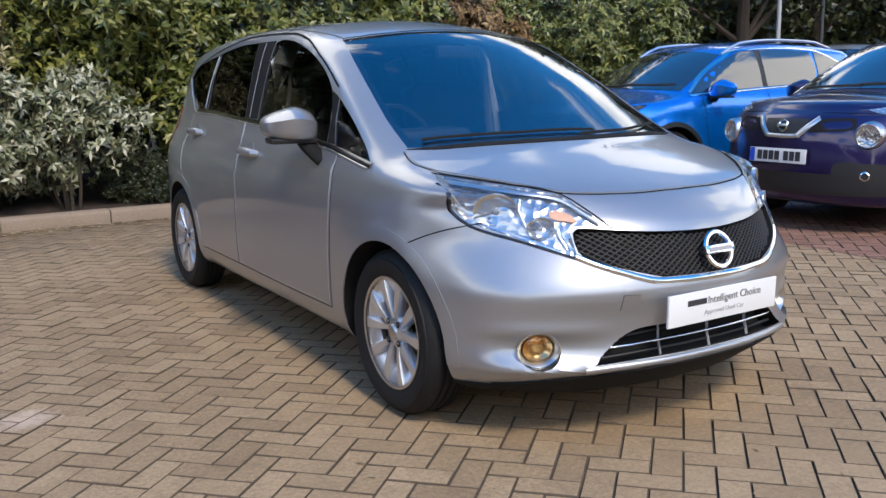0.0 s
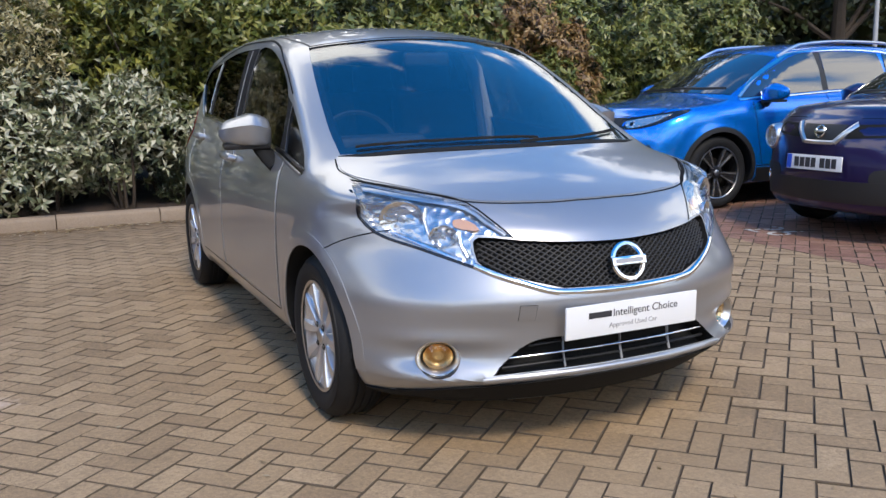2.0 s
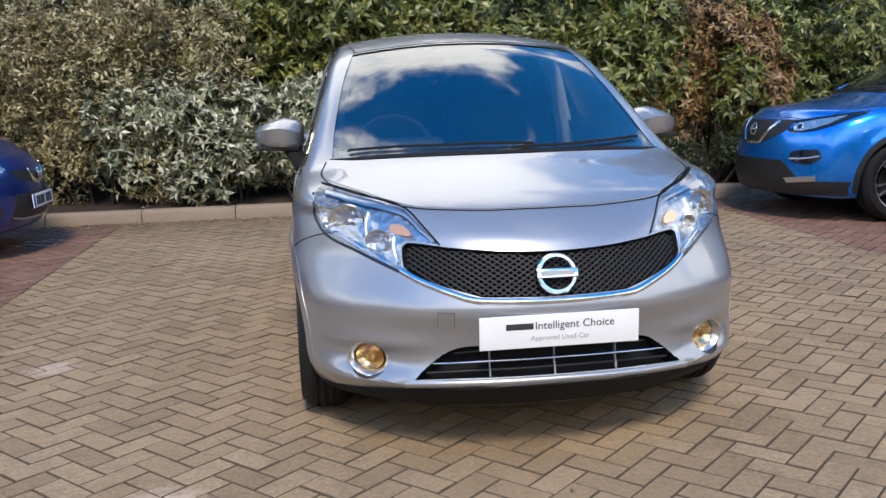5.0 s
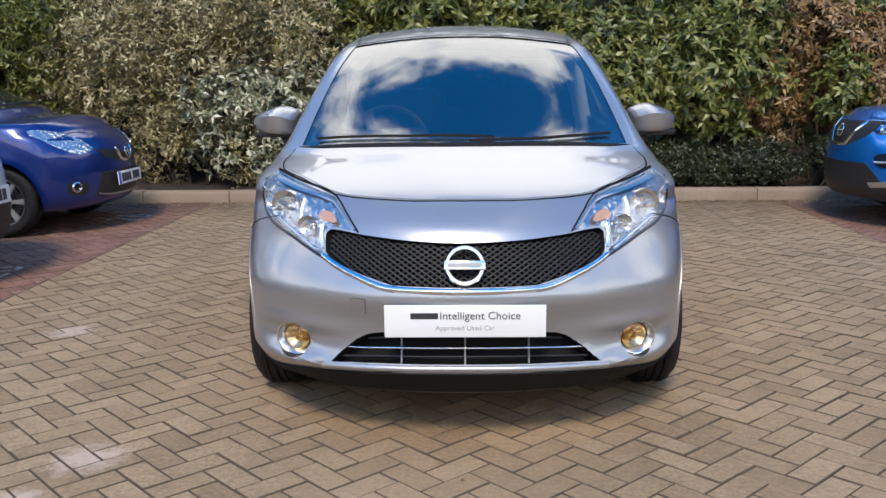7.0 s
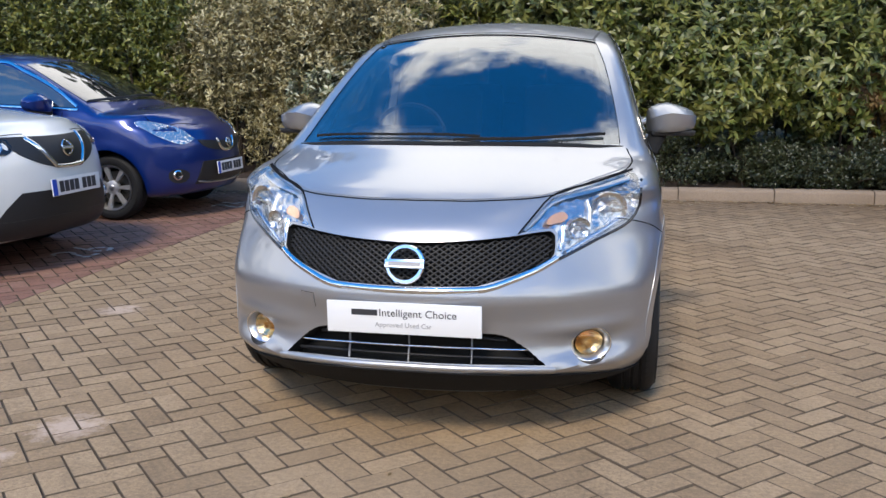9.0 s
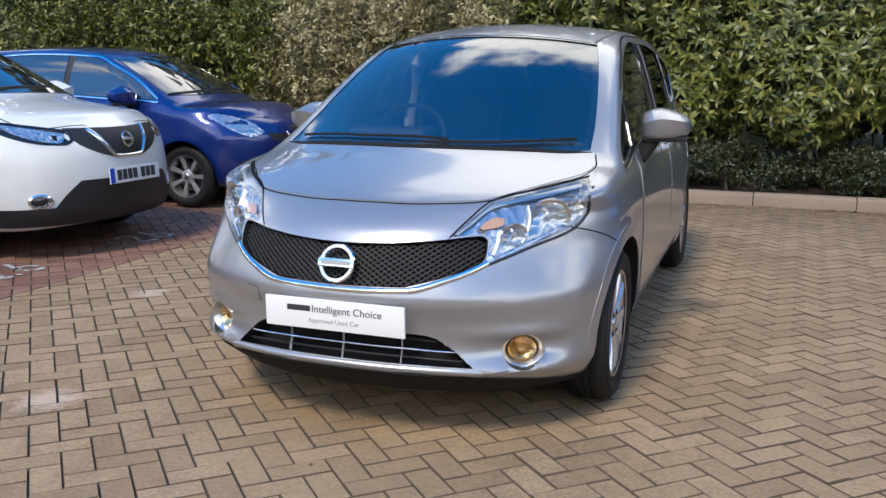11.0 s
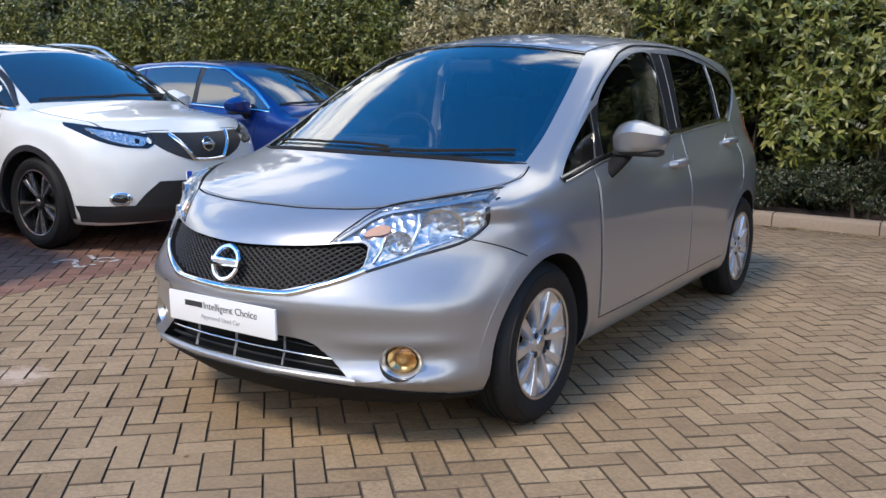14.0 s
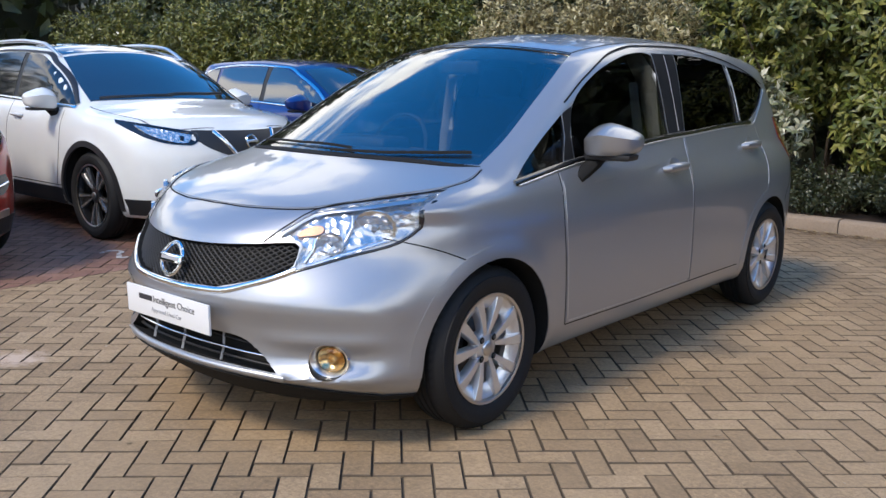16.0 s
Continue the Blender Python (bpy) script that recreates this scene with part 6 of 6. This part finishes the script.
    scr = smooth_poly([(0, 0.12), (0.35, 0.15), (W - 0.2, 0.27), (W - 0.235, 0.52), (W - 0.32, 0.93), (0.3, 0.90), (0, 0.89), (-0.3, 0.90), (-W + 0.32, 0.93), (-W + 0.235, 0.52), (-W + 0.2, 0.27), (-0.35, 0.15)], 0.06, sharp=(2, 4, 8, 10))
    skin_part("windscreen", sh, 'z', scr, M["carglass"], top, "dark windscreen mirroring the hedge and sky", 0.006, 0.018, 0.07)
    skin_line("wiper", sh, 'z', [(-0.05, 0.18), (0.3, 0.22), (0.58, 0.32)], M["black"], top, 0.02, 0.006, high=0.012)
    skin_line("wiper", sh, 'z', [(-0.62, 0.27), (-0.3, 0.19), (-0.02, 0.165)], M["black"], top, 0.02, 0.006, high=0.012)
    skin_line("bonnet_gap", sh, 'z', [(W - 0.16, 0.2), (W - 0.17, -0.1), (W - 0.22, -0.45), (W - 0.34, -over + 0.28), (0.25, -over + 0.17)], M["seam"], top, 0.008, 0.0005, high=0.001)
    skin_line("bonnet_gap", sh, 'z', [(-W + 0.16, 0.2), (-W + 0.17, -0.1), (-W + 0.22, -0.45), (-W + 0.34, -over + 0.28), (-0.25, -over + 0.17)], M["seam"], top, 0.008, 0.0005, high=0.001)
    for nm, po, mt, lab, off in face["pieces"]:
        for s in (1, -1):
            skin_part(nm, sh, 'y', po if s > 0 else mirror2(po), M[mt], top, lab, off, 0.02, 0.06)
    for nm, po, mt, lab, off in face.get("middle", ()):
        skin_part(nm, sh, 'y', po, M[mt], top, lab, off, 0.02, 0.06)
    for nm, ln, mt, wd in face.get("lines", ()):
        for s in (1, -1):
            skin_line(nm, sh, 'y', [(s * a, b) for a, b in ln], M[mt], top, wd, 0.004, high=0.01)
    for x, z, r, e in face.get("fogs", ()):
        for s in (1, -1):
            p, n = sh.on('y', [s * x], [z])
            f = new("fog_lamp")
            f.parent = top
            f.matrix_basis = Matrix.Translation(p[0]) @ pose(0, 0, 0, 0, 0, math.degrees(math.atan2(n[0][0], -n[0][1]))) @ Matrix.Diagonal((e, 1, 1, 1))
            part("fog_ring", bm_lathe([(r, 0.01), (r + 0.004, -0.008), (r - 0.006, -0.014), (r - 0.012, 0.0)], 32, 'Y'), M["chrome"], f, "chrome ring")
            part("fog_lens", bm_lathe([(0.0005, -0.004), (r * 0.6, -0.002), (r - 0.008, 0.006)], 32, 'Y'), M["gloss"], f)
    for x, z, r in face.get("rounds", ()):
        for s in (1, -1):
            p, n = sh.on('y', [s * x], [z])
            f = new("headlamp")
            f.parent = top
            f.matrix_basis = Matrix.Translation(p[0] + n[0] * 0.016) @ pose(0, 0, 0, 0, 0, math.degrees(math.atan2(n[0][0], -n[0][1])) * 0.45)
            part("lamp_ring", bm_lathe([(r + 0.012, 0.07), (r + 0.004, -0.015), (r - 0.008, -0.03), (r - 0.016, -0.01)], 40, 'Y'), M["satin"], f)
            part("lamp_bowl", bm_lathe([(0.0005, 0.01), (r * 0.35, 0.008), (r * 0.4, -0.006), (r * 0.75, -0.012), (r - 0.012, -0.018)], 40, 'Y'), M["reflector"], f, "bright reflector")
            g = part("lamp_lens", bm_lathe([(0.0005, -0.045), (r * 0.5, -0.04), (r * 0.8, -0.032), (r - 0.01, -0.02)], 40, 'Y'), M["lens"], f)
            g.visible_shadow = False
    if roofglass:
        skin_part("roof_glass", sh, 'z', smooth_poly([(-0.56, 0.975), (0, 0.935), (0.56, 0.975), (0.57, 2.35), (-0.57, 2.35)], 0.06, sharp=(0, 2, 3, 4)), M["carglass"], top, "dark glass roof panel", 0.003, 0.012, 0.1)
    if "badge" in face:
        z, r = face["badge"]
        p, n = sh.on('y', [0.0], [z])
        badge_ring(top, tuple(p[0] + np.array([0, -0.012, 0])), r, -14)
    if plate:
        z = face["plate"]
        p, n = sh.on('y', [0.0], [z])
        bars_plate(top, pose(0, p[0][1] - 0.022, z, -4, 0, 0))
    top.matrix_world = pose(at[0], at[1], 0, 0, 0, turn)
    return top


def face_crossover(lamp="white"):
    return {
        "pieces": [
            ("headlamp", smooth_poly([(0.40, 0.86), (0.60, 0.90), (0.80, 0.945), (0.815, 0.92), (0.74, 0.83), (0.62, 0.78), (0.47, 0.765), (0.41, 0.80)], 0.03, sharp=(0, 2, 6)), "gloss", "swept-back headlamp with a dark frame", 0.004),
            ("headlamp_bowl", smooth_poly([(0.450, 0.838), (0.60, 0.872), (0.745, 0.906), (0.710, 0.848), (0.615, 0.800), (0.490, 0.785)], 0.03, sharp=(0, 2)), "reflector", "bright lamp reflector", 0.008),
            ("headlamp_shade", smooth_poly([(0.50, 0.826), (0.53, 0.832), (0.535, 0.800), (0.515, 0.795)], 0.03, sharp=(0, 1, 2, 3)), "gloss", "", 0.011),
        ],
        "middle": [
            ("grille", smooth_poly([(-0.43, 0.874), (0, 0.866), (0.43, 0.874), (0.42, 0.80), (0.30, 0.72), (0.12, 0.66), (-0.12, 0.66), (-0.30, 0.72), (-0.42, 0.80)], 0.04, sharp=(0, 2, 5, 6)), "black", "black mesh upper grille", 0.005),
            ("lower_grille", smooth_poly([(-0.42, 0.53), (0.42, 0.53), (0.52, 0.44), (0.60, 0.33), (-0.60, 0.33), (-0.52, 0.44)], 0.05, sharp=(0, 1, 3, 4)), "black", "black lower grille", 0.006),
            ("lower_trim", smooth_poly([(-0.84, 0.36), (0.84, 0.36), (0.80, 0.24), (-0.80, 0.24)], 0.06, sharp=(0, 1, 2, 3)), "black", "black plastic lower bumper", 0.008),
        ],
        "lines": [("grille_trim", [(0.275, 0.868), (0.205, 0.768), (0.135, 0.676)], "chrome", 0.034), ("grille_trim", [(0.135, 0.678), (0.07, 0.672), (0.0, 0.670)], "chrome", 0.026)],
        "fogs": [(0.66, 0.41, 0.045, 1.6)],
        "badge": (0.785, 0.058), "plate": 0.545}


FACE_BLUE = face_crossover()
FACE_BLUE["pieces"] = FACE_BLUE["pieces"] + [
    ("fog_pod", smooth_poly([(0.50, 0.60), (0.70, 0.63), (0.73, 0.56), (0.66, 0.50), (0.52, 0.52)], 0.04, sharp=(1, 3)), "gloss", "gloss black fog lamp pod", 0.006),
    ("skid_trim", smooth_poly([(0.45, 0.375), (0.70, 0.405), (0.70, 0.36), (0.48, 0.335)], 0.04, sharp=(0, 1, 2, 3)), "satin", "silver bumper insert", 0.012)]
FACE_BLUE["lines"] = FACE_BLUE["lines"] + [("fog_trim", [(0.50, 0.545), (0.62, 0.553), (0.72, 0.575)], "chrome", 0.018)]
FACE_BLUE["fogs"] = []

FACE_JUKE = {
    "pieces": [
        ("upper_lamp", smooth_poly([(0.52, 0.93), (0.66, 0.96), (0.74, 1.0), (0.77, 0.97), (0.68, 0.90)], 0.03, sharp=(0, 2, 3)), "reflector", "slim upper side lamp", 0.004),
        ("side_grille", smooth_poly([(0.28, 0.865), (0.50, 0.872), (0.53, 0.80), (0.36, 0.775), (0.21, 0.765)], 0.03, sharp=(0, 1, 4)), "liner", "black mesh grille", 0.004),
        ("lower_trim", smooth_poly([(0.42, 0.52), (0.60, 0.545), (0.78, 0.50), (0.76, 0.30), (0.50, 0.30)], 0.04, sharp=(3, 4)), "black", "black plastic bumper corner", 0.005)],
    "middle": [
        ("grille", smooth_poly([(-0.20, 0.865), (0.20, 0.865), (0.15, 0.77), (0.08, 0.735), (-0.08, 0.735), (-0.15, 0.77)], 0.03, sharp=(0, 1)), "black", "black centre grille", 0.004),
        ("lower_grille", smooth_poly([(-0.60, 0.46), (0.60, 0.46), (0.68, 0.30), (-0.68, 0.30)], 0.05, sharp=(0, 1, 2, 3)), "black", "black lower grille", 0.006)],
    "lines": [("grille_trim", [(0.265, 0.872), (0.20, 0.803), (0.135, 0.735)], "satin", 0.044), ("grille_trim", [(0.135, 0.738), (0.07, 0.736), (0.0, 0.735)], "satin", 0.030)],
    "rounds": [(0.615, 0.745, 0.095)], "fogs": [(0.62, 0.45, 0.032, 1.0)],
    "badge": (0.815, 0.05), "plate": 0.585}

FACE_SMALL = {
    "pieces": [
        ("headlamp", smooth_poly([(0.42, 0.70), (0.50, 0.80), (0.64, 0.86), (0.735, 0.86), (0.74, 0.80), (0.68, 0.72), (0.56, 0.66)], 0.03, sharp=(0,)), "reflector", "almond-shaped headlamp with bright reflector", 0.004),
        ("fog_pod", smooth_poly([(0.52, 0.40), (0.62, 0.45), (0.68, 0.42), (0.66, 0.34), (0.56, 0.33)], 0.03), "black", "black fog lamp pocket", 0.004)],
    "middle": [
        ("grille", smooth_poly([(-0.40, 0.69), (0, 0.665), (0.40, 0.69), (0.36, 0.635), (0.15, 0.585), (-0.15, 0.585), (-0.36, 0.635)], 0.03, sharp=(0, 2)), "black", "black upper grille", 0.004),
        ("lower_grille", smooth_poly([(-0.38, 0.50), (0.38, 0.50), (0.46, 0.30), (-0.46, 0.30)], 0.05, sharp=(0, 1, 2, 3)), "black", "black lower grille", 0.006)],
    "lines": [("grille_trim", [(0.16, 0.69), (0.12, 0.61), (0.07, 0.585), (0.0, 0.58)], "chrome", 0.03), ("grille_trim", [(0.0, 0.298), (0.3, 0.305), (0.44, 0.325)], "satin", 0.014)],
    "fogs": [(0.62, 0.395, 0.04, 1.0)],
    "badge": (0.645, 0.045), "plate": 0.43}

crossover("white crossover with black lower trim and black alloy wheels", M["white"], (-1.57, 4.56), 90, face_crossover(), M["darkalloy"], roofglass=True, side="dimglass", top_trim="black")
crossover("vivid blue crossover with silver roof rails parked before the hedge", M["blue"], (6.46, 7.12), -90, FACE_BLUE, M["darkalloy"], style="fan", plate=False)
crossover("dark purple compact crossover with round headlamps", M["purple"], (6.78, 4.59), -90, FACE_JUKE, M["darkalloy"], W=0.88, H=1.57, base=2.53, over=0.86, tail=3.27, R=0.335, rail=False, style="fan", hood=0.02)
crossover("deep blue small hatchback with silver alloy wheels beside the hedge", M["deepblue"], (-1.46, 7.05), 90, FACE_SMALL, M["alloy"], W=0.83, H=1.51, base=2.45, over=0.75, tail=3.07, R=0.29, rail=False, cladding=False, style="seven", hood=-0.07)
crossover("red crossover with black lower trim, only its nose in view", M["red"], (-1.6, 2.07), 90, FACE_BLUE, M["blackalloy"], side="dimglass", top_trim="black")
crossover("pale silver crossover far off beyond the parked cars", M["farsilver"], (12.6, 8.9), -60, face_crossover(), M["alloy"], H=1.72)

# ---- small things: worn bay markings, fallen leaves, lamp posts ----
def ribbon(v, f, pts, w, z=0.0035):
    """A flat stroke of paint along a line."""
    P = [Vector(p) for p in pts]
    b = len(v)
    for i, p in enumerate(P):
        d = (P[min(i + 1, len(P) - 1)] - P[max(i - 1, 0)]).normalized()
        k = w * random.uniform(0.38, 0.6)
        v.append((p.x - d.y * k, p.y + d.x * k, z))
        v.append((p.x + d.y * k, p.y - d.x * k, z))
    for i in range(len(P) - 1):
        if random.random() < 0.88:
            f.append((b + 2 * i + 1, b + 2 * i + 3, b + 2 * i + 2, b + 2 * i))


def stroke(a, b, n=8):
    return [(a[0] + (b[0] - a[0]) * t / n, a[1] + (b[1] - a[1]) * t / n) for t in range(n + 1)]


def loop(cx, cy, rx, ry, t0, t1, n=14):
    return [(cx + rx * math.cos(radians(t0 + (t1 - t0) * k / n)), cy + ry * math.sin(radians(t0 + (t1 - t0) * k / n))) for k in range(n + 1)]


def bay_marking(cx, cy, turn, size=1.0):
    v, f = [], []
    c, s = math.cos(radians(turn)), math.sin(radians(turn))
    for line in (loop(-0.10, 0.07, 0.06, 0.06, 160, -60), stroke((-0.08, 0.02), (-0.16, -0.13)), stroke((-0.16, -0.13), (-0.04, -0.13)), loop(0.09, -0.06, 0.06, 0.07, 0, 340), stroke((0.04, -0.03), (0.11, 0.14))):
        pts = [(cx + size * (x * c - y * s), cy + size * (x * s + y * c)) for x, y in line]
        ribbon(v, f, pts, 0.035)
    ob = mesh_ob("bay_marking", v, f, M["lineworn"], smooth=False)
    tagged(ob, "worn white painted strokes on the red bay paving", "road marking", kind="structure")


for cx, cy, turn in ((5.97, 5.0, -90), (-0.86, 4.92, 90), (-0.85, 7.38, 90), (-0.88, 3.62, 90)):
    bay_marking(cx, cy, turn, 1.15)


def leaf_litter(name, label, spots, size):
    v, f = [], []
    for x, y in spots:
        L = random.uniform(0.6, 1.3) * size
        a = random.uniform(0, 2 * math.pi)
        c, s = math.cos(a), math.sin(a)
        w = L * random.uniform(0.28, 0.45)
        lift = random.uniform(0.004, 0.35 * size)
        b = len(v)
        for u, q, h in ((-L, 0, 0.003), (0, -w, lift), (L, 0, 0.006), (0, w, lift * 0.6), (0.1 * L, 0, 0.004)):
            v.append((x + u * c - q * s, y + u * s + q * c, h))
        f.extend(((b, b + 1, b + 4), (b + 1, b + 2, b + 4), (b + 2, b + 3, b + 4), (b + 3, b, b + 4)))
    ob = mesh_ob(name, v, f, M["litter"], smooth=False)
    tagged(ob, label, "leaves", kind="stuff")


random.seed(77)
leaf_litter("fallen_leaves", "dry brown fallen leaves gathered along the kerb foot", [(random.uniform(-6, 9), KERB_Y - abs(random.gauss(0, 0.14)) - 0.02) for _ in range(1100)], 0.034)
leaf_litter("paving_litter", "scattered dry leaf scraps on the block paving", [(random.uniform(-1.5, 6.5), random.uniform(-0.5, 8.3)) for _ in range(260)], 0.014)


def lamp_post(x, y, h, r, mat, label):
    top = tagged(new("lamp_post"), label, "lamp post", "lamp posts")
    top.matrix_world = pose(x, y, 0)
    part("post", bm_lathe([(r * 1.7, 0), (r * 1.7, 0.9), (r, 1.0), (r * 0.7, h), (0.001, h)], 20, 'Z'), mat, top)
    part("lantern", bm_box((0.55, 0.22, 0.10), (-0.2, 0, h + 0.02), 0.03), mat, top)


lamp_post(16.3, 12.9, 6.5, 0.05, M["inkgrey"], "grey steel lamp post beyond the parked cars")
lamp_post(17.6, 12.8, 6.0, 0.05, M["interior"], "dark painted lamp post beyond the parked cars")

# ---- block paving, laid in herringbone at 45 degrees to the kerb ----
PAVE_O = (0.02496, 0.05265)
PAVE_A, PAVE_B = (0.07229, 0.06928), (-0.06941, 0.06997)     # one block's width along each course
PAVE_D = PAVE_A[0] * PAVE_B[1] - PAVE_A[1] * PAVE_B[0]


def clip_half(poly, axis, lim, keep_less):
    out = []
    for a, b in zip(poly, poly[1:] + poly[:1]):
        ia = (a[axis] <= lim) == keep_less
        ib = (b[axis] <= lim) == keep_less
        if ia:
            out.append(a)
        if ia != ib:
            t = (lim - a[axis]) / (b[axis] - a[axis])
            out.append((a[0] + (b[0] - a[0]) * t, a[1] + (b[1] - a[1]) * t))
    return out


def inset(poly, d):
    n = len(poly)
    out = []
    for i in range(n):
        p, q, s = Vector(poly[i - 1]), Vector(poly[i]), Vector(poly[(i + 1) % n])
        e1, e2 = (q - p).normalized(), (s - q).normalized()
        n1, n2 = Vector((-e1.y, e1.x)), Vector((-e2.y, e2.x))
        k = 1 + n1.dot(n2)
        out.append(tuple(q + (n1 + n2) * (d / max(k, 0.35))))
    return out


def area(poly):
    return 0.5 * sum(a[0] * b[1] - b[0] * a[1] for a, b in zip(poly, poly[1:] + poly[:1]))


def bricks(x0, x1, y0, y1):
    """All pavers that touch a rectangle, as outlines clipped to it."""
    us, ws = [], []
    for x in (x0, x1):
        for y in (y0, y1):
            dx, dy = x - PAVE_O[0], y - PAVE_O[1]
            us.append((dx * PAVE_B[1] - dy * PAVE_B[0]) / PAVE_D)
            ws.append(-(PAVE_A[0] * dy - PAVE_A[1] * dx) / PAVE_D)
    for j in range(int(min(us)) - 2, int(max(us)) + 3):
        for i in range(int(min(ws)) - 2, int(max(ws)) + 3):
            c = (i + j) % 4
            if c == 0:
                rect = (i, j, i + 2, j + 1)
            elif c == 2:
                rect = (i, j, i + 1, j + 2)
            else:
                continue
            poly = []
            for w, u in ((rect[0], rect[1]), (rect[2], rect[1]), (rect[2], rect[3]), (rect[0], rect[3])):
                poly.append((PAVE_O[0] + u * PAVE_A[0] - w * PAVE_B[0], PAVE_O[1] + u * PAVE_A[1] - w * PAVE_B[1]))
            if area(poly) < 0:
                poly.reverse()
            if all(p[0] < x0 or p[0] > x1 or p[1] < y0 or p[1] > y1 for p in poly) and not (x0 < sum(p[0] for p in poly) / 4 < x1 and y0 < sum(p[1] for p in poly) / 4 < y1):
                continue
            whole = all(x0 <= p[0] <= x1 and y0 <= p[1] <= y1 for p in poly)
            if not whole:
                for ax, lim, less in ((0, x0, False), (0, x1, True), (1, y0, False), (1, y1, True)):
                    poly = clip_half(poly, ax, lim, less) if len(poly) > 2 else []
                if len(poly) < 3 or area(poly) < 0.0012:
                    continue
            yield poly, whole, c


def paver_geo(poly, z, tilt, v, f, mid, kind=None):
    """A chamfered block; its flanks and chamfers are dirty with joint sand."""
    base = len(v)
    n = len(poly)
    e = random.uniform(0.0020, 0.0042)
    a = inset(poly, e)
    b = inset(poly, e + 0.0018)
    for ring, h in ((a, -0.03), (a, -0.004), (b, 0.0)):
        for p in ring:
            v.append((p[0], p[1], z + h + (tilt[0] * (p[0] - mid[0]) + tilt[1] * (p[1] - mid[1]) if h > -0.01 else 0)))
    for r in range(2):
        for i in range(n):
            q = (i + 1) % n
            f.append((base + r * n + i, base + r * n + q, base + (r + 1) * n + q, base + (r + 1) * n + i))
            if kind is not None:
                kind.append(1)
    f.append(tuple(base + 2 * n + i for i in range(n)))
    if kind is not None:
        kind.append(0)


def paved(name, label, x0, x1, y0, y1, mat, near=None, near_mat=None):
    top = tagged(new(name), label, "paving", kind="structure")
    v, f, shared, kinds = [], [], {}, []
    for poly, whole, c in bricks(x0, x1, y0, y1):
        mx, my = sum(p[0] for p in poly) / len(poly), sum(p[1] for p in poly) / len(poly)
        z = random.gauss(-0.001, 0.0011)
        tilt = (random.gauss(0, 0.007), random.gauss(0, 0.007))
        if near and whole and near[0] < mx < near[1] and near[2] < my < near[3]:
            if c not in shared:
                vv, ff, kk = [], [], []
                paver_geo([(p[0] - mx, p[1] - my) for p in poly], 0, (0, 0), vv, ff, (0, 0), kk)
                shared[c] = mesh_ob("paver", vv, ff, near_mat, top, smooth=False, mats=[near_mat, M["sand"]])
                shared[c].data.polygons.foreach_set("material_index", kk)
                ob = shared[c]
            else:
                ob = new("paver", shared[c].data)
                ob.parent = top
            ob.matrix_basis = pose(mx, my, z, math.degrees(tilt[1]), -math.degrees(tilt[0]), 0)
        else:
            paver_geo(poly, z, tilt, v, f, (mx, my), kinds)
    rest = mesh_ob("pavers", v, f, mat, top, smooth=False, mats=[mat, M["sand"]])
    rest.data.polygons.foreach_set("material_index", kinds)
    tagged(rest, kind="stuff")
    return top


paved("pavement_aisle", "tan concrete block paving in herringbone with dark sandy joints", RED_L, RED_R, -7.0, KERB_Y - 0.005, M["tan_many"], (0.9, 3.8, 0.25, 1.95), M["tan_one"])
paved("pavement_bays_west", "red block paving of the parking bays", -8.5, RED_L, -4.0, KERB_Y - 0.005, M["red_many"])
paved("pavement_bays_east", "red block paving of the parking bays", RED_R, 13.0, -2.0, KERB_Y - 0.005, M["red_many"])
